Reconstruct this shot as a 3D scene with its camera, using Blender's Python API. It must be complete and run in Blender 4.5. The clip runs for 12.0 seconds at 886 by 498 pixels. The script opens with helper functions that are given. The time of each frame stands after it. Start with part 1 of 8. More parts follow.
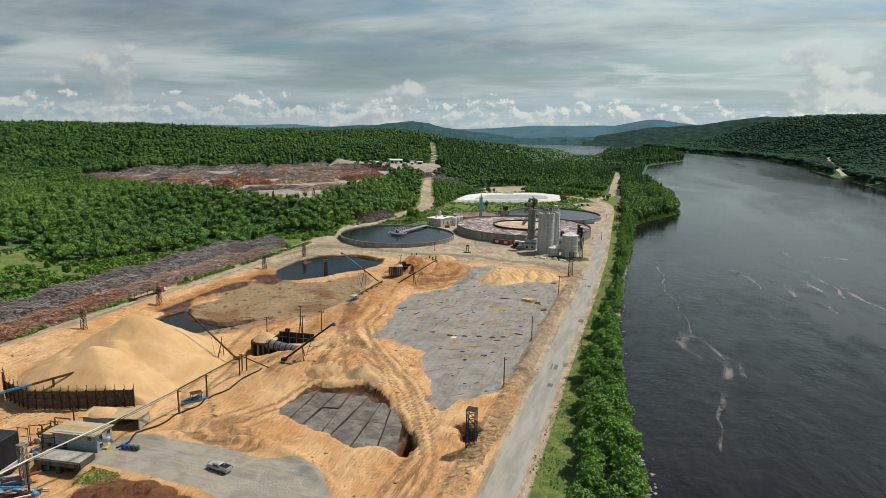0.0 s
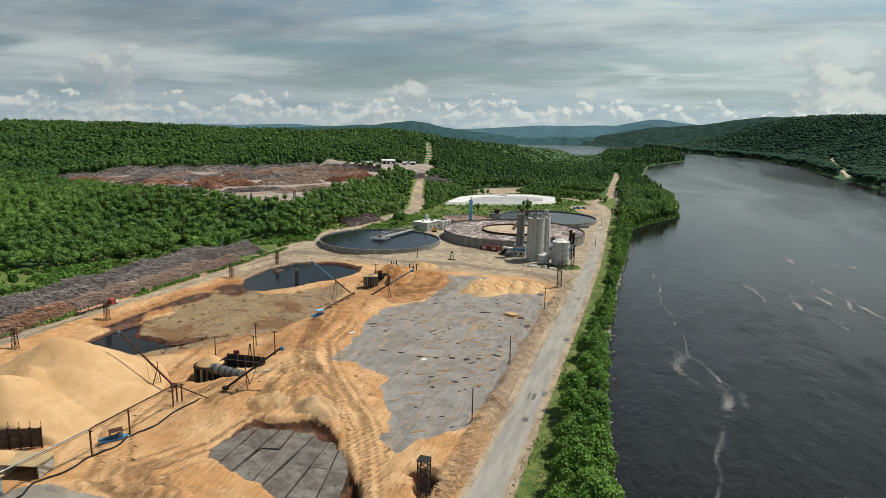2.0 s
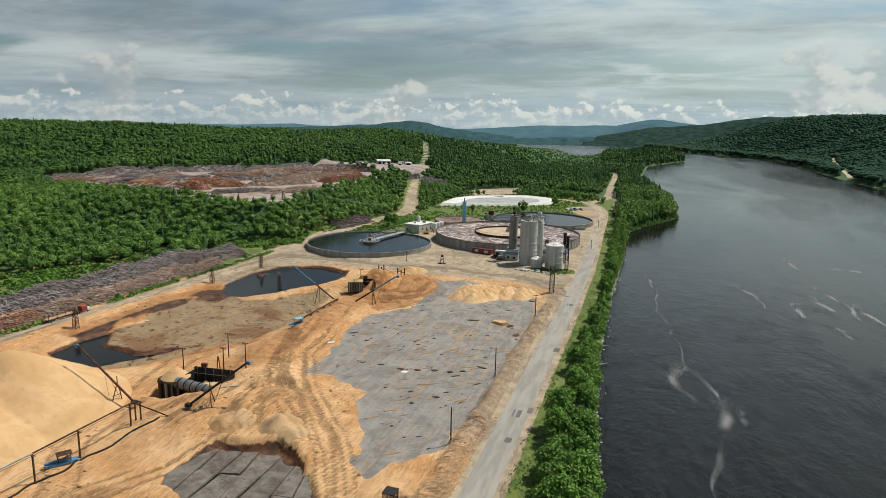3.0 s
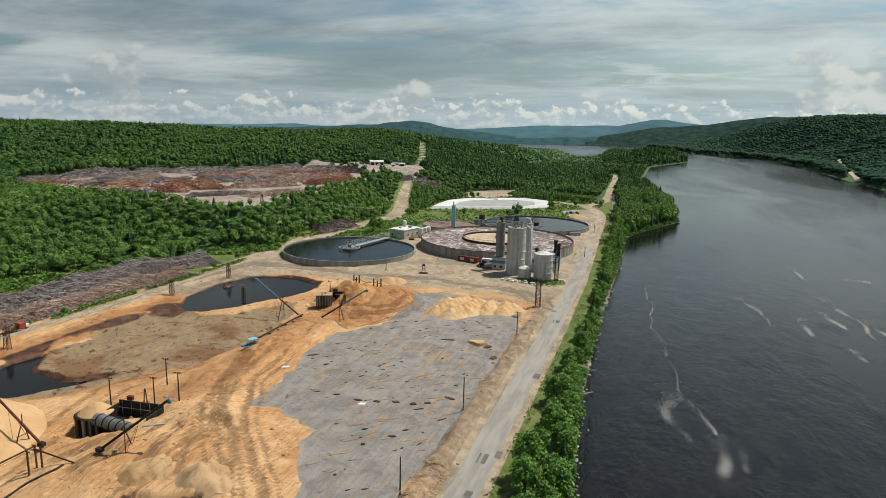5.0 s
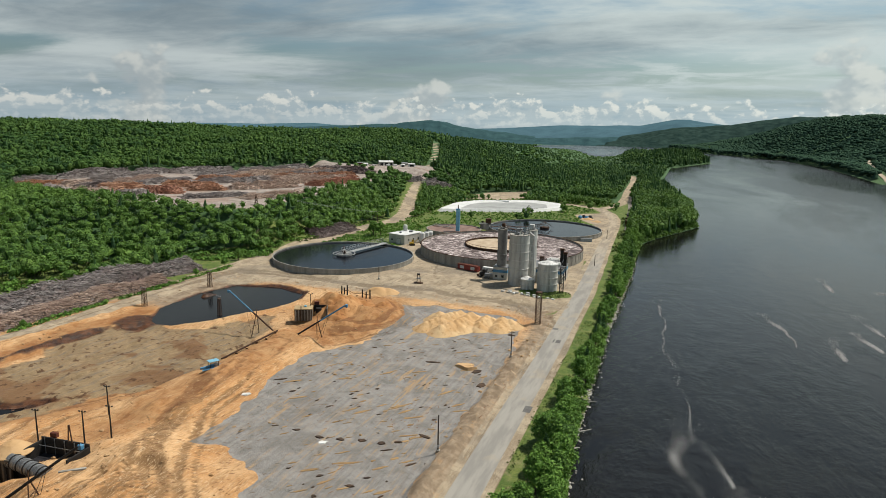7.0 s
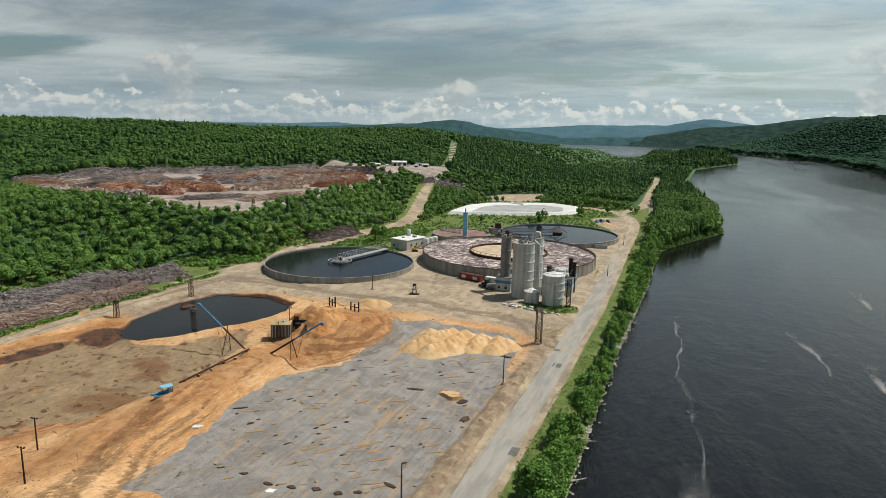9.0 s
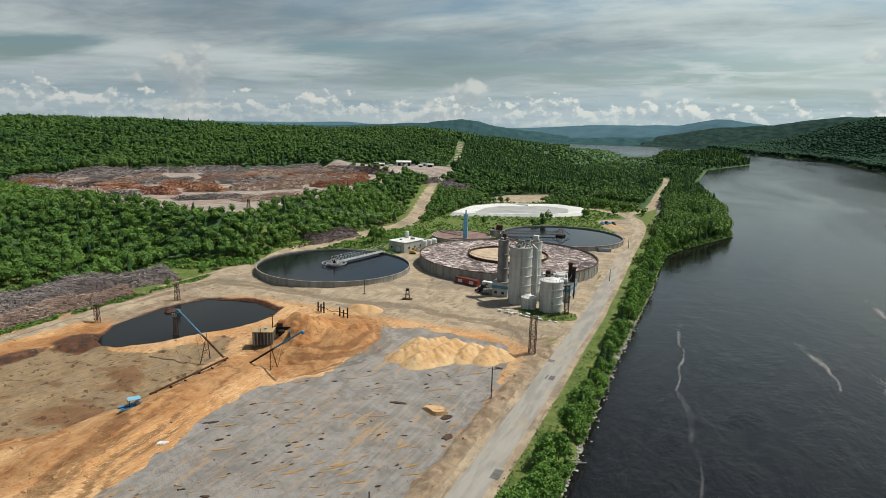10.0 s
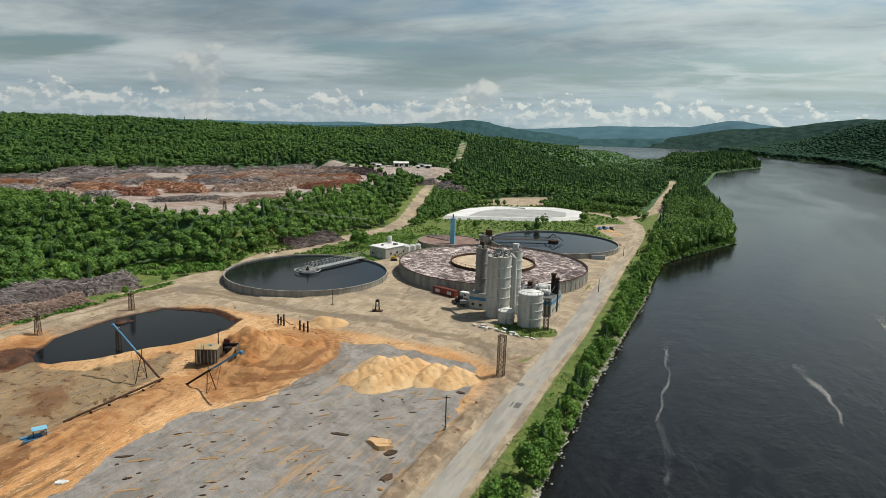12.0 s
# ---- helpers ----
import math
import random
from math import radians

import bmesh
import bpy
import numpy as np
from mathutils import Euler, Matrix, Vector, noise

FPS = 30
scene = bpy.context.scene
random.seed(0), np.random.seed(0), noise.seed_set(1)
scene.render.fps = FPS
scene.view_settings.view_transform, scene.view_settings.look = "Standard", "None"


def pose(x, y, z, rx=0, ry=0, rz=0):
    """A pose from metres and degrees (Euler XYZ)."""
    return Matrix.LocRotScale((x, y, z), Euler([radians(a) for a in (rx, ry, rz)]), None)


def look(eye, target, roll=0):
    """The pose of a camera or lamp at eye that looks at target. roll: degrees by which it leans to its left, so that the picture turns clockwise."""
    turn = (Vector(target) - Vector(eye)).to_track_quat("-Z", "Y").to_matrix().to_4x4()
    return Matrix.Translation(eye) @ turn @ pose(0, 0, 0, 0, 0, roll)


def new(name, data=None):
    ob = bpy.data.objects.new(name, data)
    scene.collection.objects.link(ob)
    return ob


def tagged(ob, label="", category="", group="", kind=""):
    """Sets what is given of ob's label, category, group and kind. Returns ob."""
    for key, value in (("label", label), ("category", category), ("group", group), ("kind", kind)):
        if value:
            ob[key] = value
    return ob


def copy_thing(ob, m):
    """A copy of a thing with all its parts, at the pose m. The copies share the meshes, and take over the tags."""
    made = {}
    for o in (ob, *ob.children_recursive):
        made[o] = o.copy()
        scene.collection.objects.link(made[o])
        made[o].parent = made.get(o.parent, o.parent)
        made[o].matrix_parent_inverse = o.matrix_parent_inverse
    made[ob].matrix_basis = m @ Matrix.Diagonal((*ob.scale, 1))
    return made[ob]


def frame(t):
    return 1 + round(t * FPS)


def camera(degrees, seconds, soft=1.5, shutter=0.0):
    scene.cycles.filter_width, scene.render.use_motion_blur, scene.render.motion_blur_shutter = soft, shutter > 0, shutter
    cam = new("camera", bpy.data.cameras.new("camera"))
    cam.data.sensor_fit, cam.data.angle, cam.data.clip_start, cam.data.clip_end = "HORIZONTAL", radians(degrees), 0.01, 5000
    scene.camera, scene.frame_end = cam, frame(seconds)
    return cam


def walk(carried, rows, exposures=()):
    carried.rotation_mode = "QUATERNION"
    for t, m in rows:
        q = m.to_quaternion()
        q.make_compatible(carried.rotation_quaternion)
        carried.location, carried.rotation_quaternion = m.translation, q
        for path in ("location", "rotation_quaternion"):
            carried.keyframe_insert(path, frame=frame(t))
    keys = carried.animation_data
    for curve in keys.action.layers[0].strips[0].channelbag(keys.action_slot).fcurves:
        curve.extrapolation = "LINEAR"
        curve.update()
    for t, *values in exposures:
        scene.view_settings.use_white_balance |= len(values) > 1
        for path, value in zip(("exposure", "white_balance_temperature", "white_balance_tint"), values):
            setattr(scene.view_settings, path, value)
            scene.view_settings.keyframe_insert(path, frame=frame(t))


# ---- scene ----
cam = camera(69.2, 12.0, 0.8)
METRES, EYE, TILT, LEAN, TURN = 150.2, 73.0, 0.0, 0.0, 18.1
ROWS = [
    (0.0, 0.0, 0.0, 0.0, 0.19, -10.88, -1.01),
    (0.5, 0.0156, 0.0388, -0.0003, 0.25, -10.89, -1.01),
    (1.0, 0.0327, 0.0769, -0.0008, 0.3, -10.91, -1.04),
    (1.5, 0.0509, 0.1152, -0.0008, 0.33, -10.91, -1.08),
    (2.0, 0.0694, 0.1534, -0.001, 0.35, -10.9, -1.09),
    (2.5, 0.0878, 0.1916, -0.0015, 0.37, -10.9, -1.09),
    (3.0, 0.1063, 0.2296, -0.0017, 0.39, -10.91, -1.12),
    (5.0, 0.179, 0.3833, -0.0003, 0.71, -10.92, -1.15),
    (5.5, 0.1969, 0.4219, 0.0, 1.01, -10.92, -1.17),
    (6.0, 0.2141, 0.4615, -0.0006, 1.44, -10.92, -1.16),
    (6.5, 0.2309, 0.5003, -0.0008, 1.93, -10.95, -1.17),
    (7.0, 0.2479, 0.5391, -0.0013, 2.48, -10.98, -1.24),
    (9.0, 0.3153, 0.6917, -0.0014, 4.63, -11.06, -1.32),
    (9.5, 0.3347, 0.7269, -0.0014, 5.15, -11.1, -1.37),
    (10.0, 0.3549, 0.7617, -0.0014, 5.59, -11.12, -1.43),
    (10.5, 0.3753, 0.7956, -0.001, 5.94, -11.12, -1.48),
    (11.0, 0.3968, 0.829, -0.0008, 6.23, -11.13, -1.54),
    (11.5, 0.419, 0.8624, -0.0011, 6.45, -11.12, -1.6),
    (12.0, 0.4416, 0.8952, -0.0009, 6.61, -11.11, -1.68),
]
walk(cam, [(t, pose(0, 0, EYE, TILT, LEAN, TURN) @ pose(METRES * x, METRES * y, METRES * z, 90 + pitch, roll, yaw)) for t, x, y, z, yaw, pitch, roll in ROWS])

# ---- world, sun ----
SUN_DIR = Vector((0.36, 0.37, 0.855)).normalized()
sun_data = bpy.data.lights.new("sun", "SUN")
sun_data.energy, sun_data.angle, sun_data.color = 5.0, radians(0.6), (1.0, 0.94, 0.84)
sun = new("sun", sun_data)
sun.matrix_world = look(SUN_DIR * 300, (0, 0, 0))


class Nodes:
    """Short hand for building a node tree."""

    def __init__(self, tree):
        self.t = tree
        tree.nodes.clear()

    def n(self, kind, **sets):
        node = self.t.nodes.new("ShaderNode" + kind)
        for key, value in sets.items():
            if key == "op":
                node.operation = value
            elif key == "blend":
                node.data_type, node.blend_type = "RGBA", value
            elif key == "mode":
                node.noise_dimensions = value
            else:
                self.put(node.inputs[int(key[1:])] if key[0] == "i" and key[1:].isdigit() else node.inputs[key], value)
        return node

    def put(self, socket, value):
        if isinstance(value, bpy.types.NodeSocket):
            self.t.links.new(value, socket)
        elif isinstance(value, (tuple, list)) and len(value) == 3 and socket.type == "RGBA":
            socket.default_value = (*value, 1)
        else:
            socket.default_value = value

    def math(self, op, a, b=0.0, c=0.0):
        return self.n("Math", op=op, i0=a, i1=b, i2=c).outputs[0]

    def mix(self, fac, a, b, blend="MIX"):
        node = self.n("Mix", blend=blend)
        self.put(node.inputs[0], fac), self.put(node.inputs[6], a), self.put(node.inputs[7], b)
        return node.outputs[2]

    def ramp(self, x, lo, hi, a=0.0, b=1.0):
        node = self.t.nodes.new("ShaderNodeMapRange")
        node.interpolation_type = "SMOOTHSTEP"
        for i, v in enumerate((x, lo, hi, a, b)):
            self.put(node.inputs[i], v)
        return node.outputs[0]

    def noise(self, vec, scale, detail=4.0, rough=0.55, distort=0.0):
        node = self.n("TexNoise", Scale=scale, Detail=detail, Roughness=rough, Distortion=distort)
        if vec is not None:
            self.put(node.inputs["Vector"], vec)
        return node.outputs[0]

    def scaled(self, vec, sx, sy, sz, rz=0.0):
        node = self.n("Mapping")
        self.put(node.inputs[0], vec)
        node.inputs[3].default_value = (sx, sy, sz)
        node.inputs[2].default_value = (0, 0, radians(rz))
        return node.outputs[0]


world = bpy.data.worlds.new("world")
scene.world = world
world.use_nodes = True
w = Nodes(world.node_tree)
sky = w.n("TexSky")
sky.sky_type, sky.sun_disc = "NISHITA", False
sky.sun_elevation, sky.sun_rotation = math.asin(SUN_DIR.z), math.atan2(SUN_DIR.x, SUN_DIR.y)
sky.air_density, sky.dust_density = 1.0, 2.0
blue = w.mix(1.0, sky.outputs[0], (0.070, 0.078, 0.078), "MULTIPLY")
way = w.n("TexCoord").outputs["Generated"]
axes = w.n("SeparateXYZ", i0=way)
up = w.math("MAXIMUM", axes.outputs[2], 0.0)
flat = w.math("ADD", up, 0.09)
plan = w.n("CombineXYZ", i0=w.math("DIVIDE", axes.outputs[0], flat), i1=w.math("DIVIDE", axes.outputs[1], flat)).outputs[0]
# high grey sheet with brighter streaks
sheet = w.noise(w.scaled(plan, 0.42, 0.6, 1, 20), 1.0, 8, 0.58, 0.35)
shade = w.noise(w.scaled(plan, 0.30, 0.36, 1, 194), 0.95, 7, 0.52, 0.35)
wisp = w.noise(w.scaled(plan, 0.9, 1.3, 1, 25), 1.6, 9, 0.62, 0.5)
shade = w.math("ADD", w.math("MULTIPLY", shade, 0.80), w.math("MULTIPLY", wisp, 0.20))
turn = w.math("ARCTAN2", axes.outputs[0], axes.outputs[1])
rise = w.math("ARCSINE", axes.outputs[2])
shade = w.math("ADD", shade, w.ramp(turn, -0.45, 0.15, 0.004, 0.10))
grey = w.mix(w.ramp(shade, 0.39, 0.61), (0.215, 0.268, 0.305), (0.55, 0.59, 0.59))
cover = w.math("MULTIPLY", w.ramp(sheet, 0.36, 0.55), w.ramp(up, 0.24, 0.55, 1.0, 0.22))
gap = w.math("MULTIPLY", w.ramp(w.math("ABSOLUTE", w.math("ADD", turn, 0.12)), 0.42, 0.10), w.math("MULTIPLY", w.ramp(rise, 0.045, 0.07), w.ramp(rise, 0.125, 0.085)))
cover = w.math("MULTIPLY", cover, w.math("SUBTRACT", 1.0, w.math("MULTIPLY", gap, w.ramp(wisp, 0.60, 0.42, 0.15, 0.85))))
high = w.mix(cover, blue, grey)
# row of heaped clouds over the horizon
puffs_at = w.n("CombineXYZ", i0=w.math("MULTIPLY", turn, 1.0), i1=w.math("MULTIPLY", rise, 1.35)).outputs[0]


def billow(vec, size=34.0, broad=12.0):
    cells = w.n("TexVoronoi")
    cells.feature, cells.normalize = "SMOOTH_F1", False
    for key, value in (("Scale", size), ("Detail", 3.0), ("Roughness", 0.55), ("Smoothness", 0.6)):
        cells.inputs[key].default_value = value
    w.put(cells.inputs["Vector"], w.n("VectorMath", op="ADD", i0=vec, i1=w.n("VectorMath", op="SCALE", i0=w.n("TexNoise", Vector=vec, Scale=40.0, Detail=3.0).outputs[1], Scale=0.018).outputs[0]).outputs[0])
    lump = w.math("SUBTRACT", 0.62, cells.outputs[0])
    return w.math("ADD", w.math("MULTIPLY", lump, 0.30), w.math("MULTIPLY", w.noise(vec, broad, 5, 0.55), 0.95))


puff = billow(puffs_at, 44.0, 15.0)
tops = w.noise(w.n("CombineXYZ", i0=w.math("MULTIPLY", turn, 7.0), i1=3.7).outputs[0], 1.0, 3, 0.6)
bar = w.math("ADD", w.ramp(rise, 0.0, 0.075, 0.20, 0.74), w.math("MULTIPLY", w.math("SUBTRACT", 0.5, tops), 0.46))
body = w.math("MULTIPLY", w.ramp(w.math("SUBTRACT", puff, bar), -0.03, 0.085), w.ramp(rise, 0.0, 0.032, 0.35, 1.0))
above = billow(w.n("VectorMath", op="ADD", i0=puffs_at, i1=(0.005, 0.010, 0)).outputs[0], 44.0, 15.0)
lit = w.ramp(w.math("SUBTRACT", puff, above), -0.05, 0.12)
heaped = w.mix(lit, (0.42, 0.475, 0.50), (0.70, 0.69, 0.65))
veil = w.noise(w.n("CombineXYZ", i0=w.math("MULTIPLY", turn, 3.0), i1=w.math("MULTIPLY", rise, 30.0)).outputs[0], 1.5, 5, 0.6)
haze_band = w.mix(w.ramp(veil, 0.42, 0.62), (0.34, 0.42, 0.47), (0.46, 0.52, 0.545))
low = w.mix(w.ramp(rise, 0.01, 0.085), haze_band, high)
# larger, softer clouds standing behind the row
big = billow(puffs_at, 15.0, 6.0)
big_over = billow(w.n("VectorMath", op="ADD", i0=puffs_at, i1=(0.012, 0.022, 0)).outputs[0], 15.0, 6.0)
tall = w.math("MULTIPLY", w.noise(w.n("CombineXYZ", i0=w.math("MULTIPLY", turn, 3.4), i1=8.1).outputs[0], 1.0, 2, 0.5), 0.7)
for bearing, wide, lift in ((-0.77, 0.13, 0.36), (0.26, 0.17, 0.50), (-1.7, 0.5, 0.38), (1.6, 0.6, 0.38)):
    tall = w.math("ADD", tall, w.ramp(w.math("ABSOLUTE", w.math("SUBTRACT", turn, bearing)), wide, 0.0, 0.0, lift))
big_bar = w.math("ADD", w.ramp(rise, 0.02, 0.21, 0.36, 0.86), w.math("MULTIPLY", w.math("SUBTRACT", 0.5, tall), 0.8))
big_body = w.math("MULTIPLY", w.ramp(w.math("SUBTRACT", big, big_bar), -0.03, 0.10), w.ramp(rise, 0.26, 0.17, 0.0, 0.85))
big_lit = w.ramp(w.math("SUBTRACT", big, big_over), -0.05, 0.13)
low = w.mix(big_body, low, w.mix(big_lit, (0.40, 0.435, 0.45), (0.62, 0.62, 0.59)))
all_sky = w.mix(w.math("MULTIPLY", body, w.ramp(rise, 0.16, 0.10)), low, heaped)
all_sky = w.mix(1.0, all_sky, w.mix(w.ramp(turn, -0.85, 0.15), (0.875, 0.915, 0.92), (1.045, 1.11, 1.095)), "MULTIPLY")
ground_glow = w.mix(w.ramp(axes.outputs[2], -0.03, 0.0), (0.10, 0.12, 0.09), all_sky)
w.n("OutputWorld", Surface=w.n("Background", Color=ground_glow, Strength=1.0).outputs[0])


# ---- materials ----
def material(name):
    m = bpy.data.materials.new(name)
    m.use_nodes = True
    return m, Nodes(m.node_tree)


def finish(k, colour, rough=0.8, metal=0.0, bump=None, strength=0.3, distance=0.05, spec=0.3):
    b = k.n("BsdfPrincipled")
    k.put(b.inputs["Base Color"], colour), k.put(b.inputs["Roughness"], rough), k.put(b.inputs["Metallic"], metal)
    k.put(b.inputs["Specular IOR Level"], spec)
    if bump is not None:
        k.put(b.inputs["Normal"], k.n("Bump", Strength=strength, Distance=distance, Height=bump).outputs[0])
    k.n("OutputMaterial", Surface=b.outputs[0])


def worn(name, light, dark, scale=1.0, rough=0.75, metal=0.0, streak=False, rust=None, bump=0.3, spec=0.3):
    """A painted, cast or weathered surface: two tones at two scales, optional rust or stain patches."""
    m, k = material(name)
    co = k.n("NewGeometry").outputs["Position"]
    at = k.scaled(co, 1, 1, 0.12) if streak else co
    big = k.noise(at, 0.35 * scale, 5, 0.6)
    fine = k.noise(co, 3.0 * scale, 6, 0.65)
    tone = k.math("ADD", k.math("MULTIPLY", big, 0.65), k.math("MULTIPLY", fine, 0.35))
    colour = k.mix(k.ramp(tone, 0.36, 0.64), dark, light)
    if rust:
        colour = k.mix(k.ramp(k.noise(at, 0.8 * scale, 7, 0.7), 0.56, 0.68), colour, rust)
    colour = k.mix(0.12, colour, k.n("ObjectInfo").outputs["Random"], "OVERLAY")
    finish(k, colour, rough, metal, fine, bump, 0.04, spec)
    return m


CONCRETE = worn("concrete", (0.343, 0.328, 0.289), (0.195, 0.183, 0.160), 1.0, 0.88, streak=True)
SILO_GREY = worn("silo_concrete", (0.54, 0.54, 0.505), (0.36, 0.36, 0.335), 1.4, 0.8, streak=True)
DARK_CONCRETE = worn("dark_streaked_concrete", (0.133, 0.117, 0.094), (0.043, 0.035, 0.027), 1.5, 0.9, streak=True)
STEEL = worn("weathered_steel", (0.257, 0.265, 0.265), (0.125, 0.125, 0.125), 2.0, 0.5, 0.5)
RUST = worn("rusted_steel", (0.101, 0.051, 0.027), (0.027, 0.017, 0.012), 2.5, 0.85, 0.15)
RED_RUST = worn("red_rusted_steel", (0.156, 0.043, 0.023), (0.047, 0.017, 0.012), 2.5, 0.8, 0.1)
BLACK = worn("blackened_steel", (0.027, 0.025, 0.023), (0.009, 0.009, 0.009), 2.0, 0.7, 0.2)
WHITE = worn("white_paint", (0.624, 0.624, 0.601), (0.437, 0.437, 0.413), 1.0, 0.55)
CREAM = worn("cream_metal_sheet", (0.484, 0.476, 0.429), (0.343, 0.335, 0.296), 1.0, 0.55, 0.1, streak=True)
BLUE = worn("blue_paint", (0.078, 0.234, 0.390), (0.039, 0.133, 0.234), 1.6, 0.5, rust=(0.078, 0.055, 0.039))
PALE_BLUE = worn("pale_blue_paint", (0.203, 0.429, 0.546), (0.125, 0.312, 0.429), 1.0, 0.5, streak=True)
RED = worn("red_paint", (0.281, 0.047, 0.031), (0.156, 0.027, 0.022), 1.6, 0.55)
TIMBER = worn("dark_timber", (0.058, 0.045, 0.035), (0.017, 0.014, 0.012), 3.0, 0.9)
POLE_WOOD = worn("pole_wood", (0.094, 0.074, 0.058), (0.039, 0.031, 0.026), 3.0, 0.9)
GREY_WOOD = worn("bleached_driftwood", (0.374, 0.351, 0.312), (0.203, 0.187, 0.164), 3.0, 0.9)
GLASS, kg = material("dark_window_glass")
finish(kg, (0.02, 0.028, 0.03), 0.08, 0.0, spec=0.6)


def foliage(name, light, mid, dark, tree=0.12, grain=0.9, gap_shade=0.75, spec=0.18):
    m, k = material(name)
    geo = k.n("NewGeometry")
    co = geo.outputs["Position"]
    per_tree = k.noise(co, tree, 2, 0.5)
    patch = k.noise(co, 0.012, 3, 0.6)
    leaf = geo.outputs["Random Per Island"]
    colour = k.mix(k.ramp(per_tree, 0.34, 0.64), dark, mid)
    colour = k.mix(k.math("MULTIPLY", k.ramp(leaf, 0.35, 1.0), 0.7), colour, light)
    colour = k.mix(k.ramp(patch, 0.40, 0.66, 0.0, 0.5), colour, light)
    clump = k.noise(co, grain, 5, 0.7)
    # shade between leaf clumps is painted dark here, sunlit clumps bright
    colour = k.mix(k.ramp(clump, 0.50, 0.34, 0.0, gap_shade), colour, tuple(0.30 * c for c in dark))
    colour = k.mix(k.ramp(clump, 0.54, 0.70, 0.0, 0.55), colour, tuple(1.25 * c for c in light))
    d = k.n("BsdfPrincipled", Roughness=0.62, Normal=k.n("Bump", Strength=0.8, Distance=0.35 / grain, Height=clump).outputs[0])
    k.put(d.inputs["Base Color"], colour), k.put(d.inputs["Specular IOR Level"], spec)
    tr = k.n("BsdfTranslucent", Color=k.mix(0.5, colour, (0.10, 0.16, 0.02)))
    k.n("OutputMaterial", Surface=k.n("MixShader", i0=0.22, i1=d.outputs[0], i2=tr.outputs[0]).outputs[0])
    return m


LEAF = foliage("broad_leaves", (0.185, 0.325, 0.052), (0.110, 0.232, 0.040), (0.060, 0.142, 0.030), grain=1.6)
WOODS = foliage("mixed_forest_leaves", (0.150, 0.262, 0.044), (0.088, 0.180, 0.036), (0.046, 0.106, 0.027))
# darker than WOODS: cloud shade on the hill is put into the colour
HILL_WOODS = foliage("shade_darkened_leaves", (0.100, 0.176, 0.040), (0.055, 0.115, 0.031), (0.030, 0.072, 0.026), 0.05, 0.45, 0.6, 0.05)
NEEDLES = foliage("dark_conifer_needles", (0.086, 0.168, 0.050), (0.056, 0.122, 0.040), (0.034, 0.082, 0.032), gap_shade=0.5)
# the blue of distance haze is mixed into these leaf colours
FAR_WOODS = foliage("haze_tinted_far_forest", (0.060, 0.108, 0.066), (0.046, 0.088, 0.058), (0.036, 0.072, 0.052), 0.03, 0.25, 0.25, 0.0)
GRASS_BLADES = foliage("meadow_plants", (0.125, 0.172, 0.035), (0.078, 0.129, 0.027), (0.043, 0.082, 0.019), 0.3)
BARK = worn("tree_bark", (0.11, 0.085, 0.065), (0.04, 0.032, 0.026), 3.0, 0.9)

# ---- the plan of the place ----
def smooth(x, lo, hi):
    s = np.clip((x - lo) / (hi - lo), 0, 1)
    return s * s * (3 - 2 * s)


def vnoise(x, y, seed=0):
    """Smooth value noise in 0..1."""
    xi, yi = np.floor(x), np.floor(y)
    fx, fy = x - xi, y - yi
    fx, fy = fx * fx * (3 - 2 * fx), fy * fy * (3 - 2 * fy)

    def lattice(a, b):
        s = np.sin(a * 127.1 + b * 311.7 + seed * 74.7) * 43758.5453
        return s - np.floor(s)

    top = lattice(xi, yi) * (1 - fx) + lattice(xi + 1, yi) * fx
    low = lattice(xi, yi + 1) * (1 - fx) + lattice(xi + 1, yi + 1) * fx
    return top * (1 - fy) + low * fy


def fbm(x, y, octaves=4, seed=0):
    total, amp, norm = 0, 1.0, 0.0
    for i in range(octaves):
        total, norm = total + amp * vnoise(x * 2 ** i + 17 * i, y * 2 ** i - 11 * i, seed + i), norm + amp
        amp *= 0.5
    return total / norm


def inside(x, y, ring):
    """Signed distance to a closed outline, positive inside."""
    p = np.array(ring, float)
    q = np.roll(p, -1, 0)
    best = np.full(np.shape(x), 1e18)
    odd = np.zeros(np.shape(x), bool)
    for (ax, ay), (bx, by) in zip(p, q):
        ex, ey = bx - ax, by - ay
        t = np.clip(((x - ax) * ex + (y - ay) * ey) / (ex * ex + ey * ey), 0, 1)
        best = np.minimum(best, (x - ax - t * ex) ** 2 + (y - ay - t * ey) ** 2)
        cross = (ay > y) != (by > y)
        with np.errstate(divide="ignore", invalid="ignore"):
            odd ^= cross & (x < ex * (y - ay) / (ey if ey else 1e-9) + ax)
    return np.where(odd, 1, -1) * np.sqrt(best)


def along(x, y, line):
    """Distance to an open polyline."""
    best = np.full(np.shape(x), 1e18)
    for (ax, ay), (bx, by) in zip(line, line[1:]):
        ex, ey = bx - ax, by - ay
        t = np.clip(((x - ax) * ex + (y - ay) * ey) / (ex * ex + ey * ey), 0, 1)
        best = np.minimum(best, (x - ax - t * ex) ** 2 + (y - ay - t * ey) ** 2)
    return np.sqrt(best)


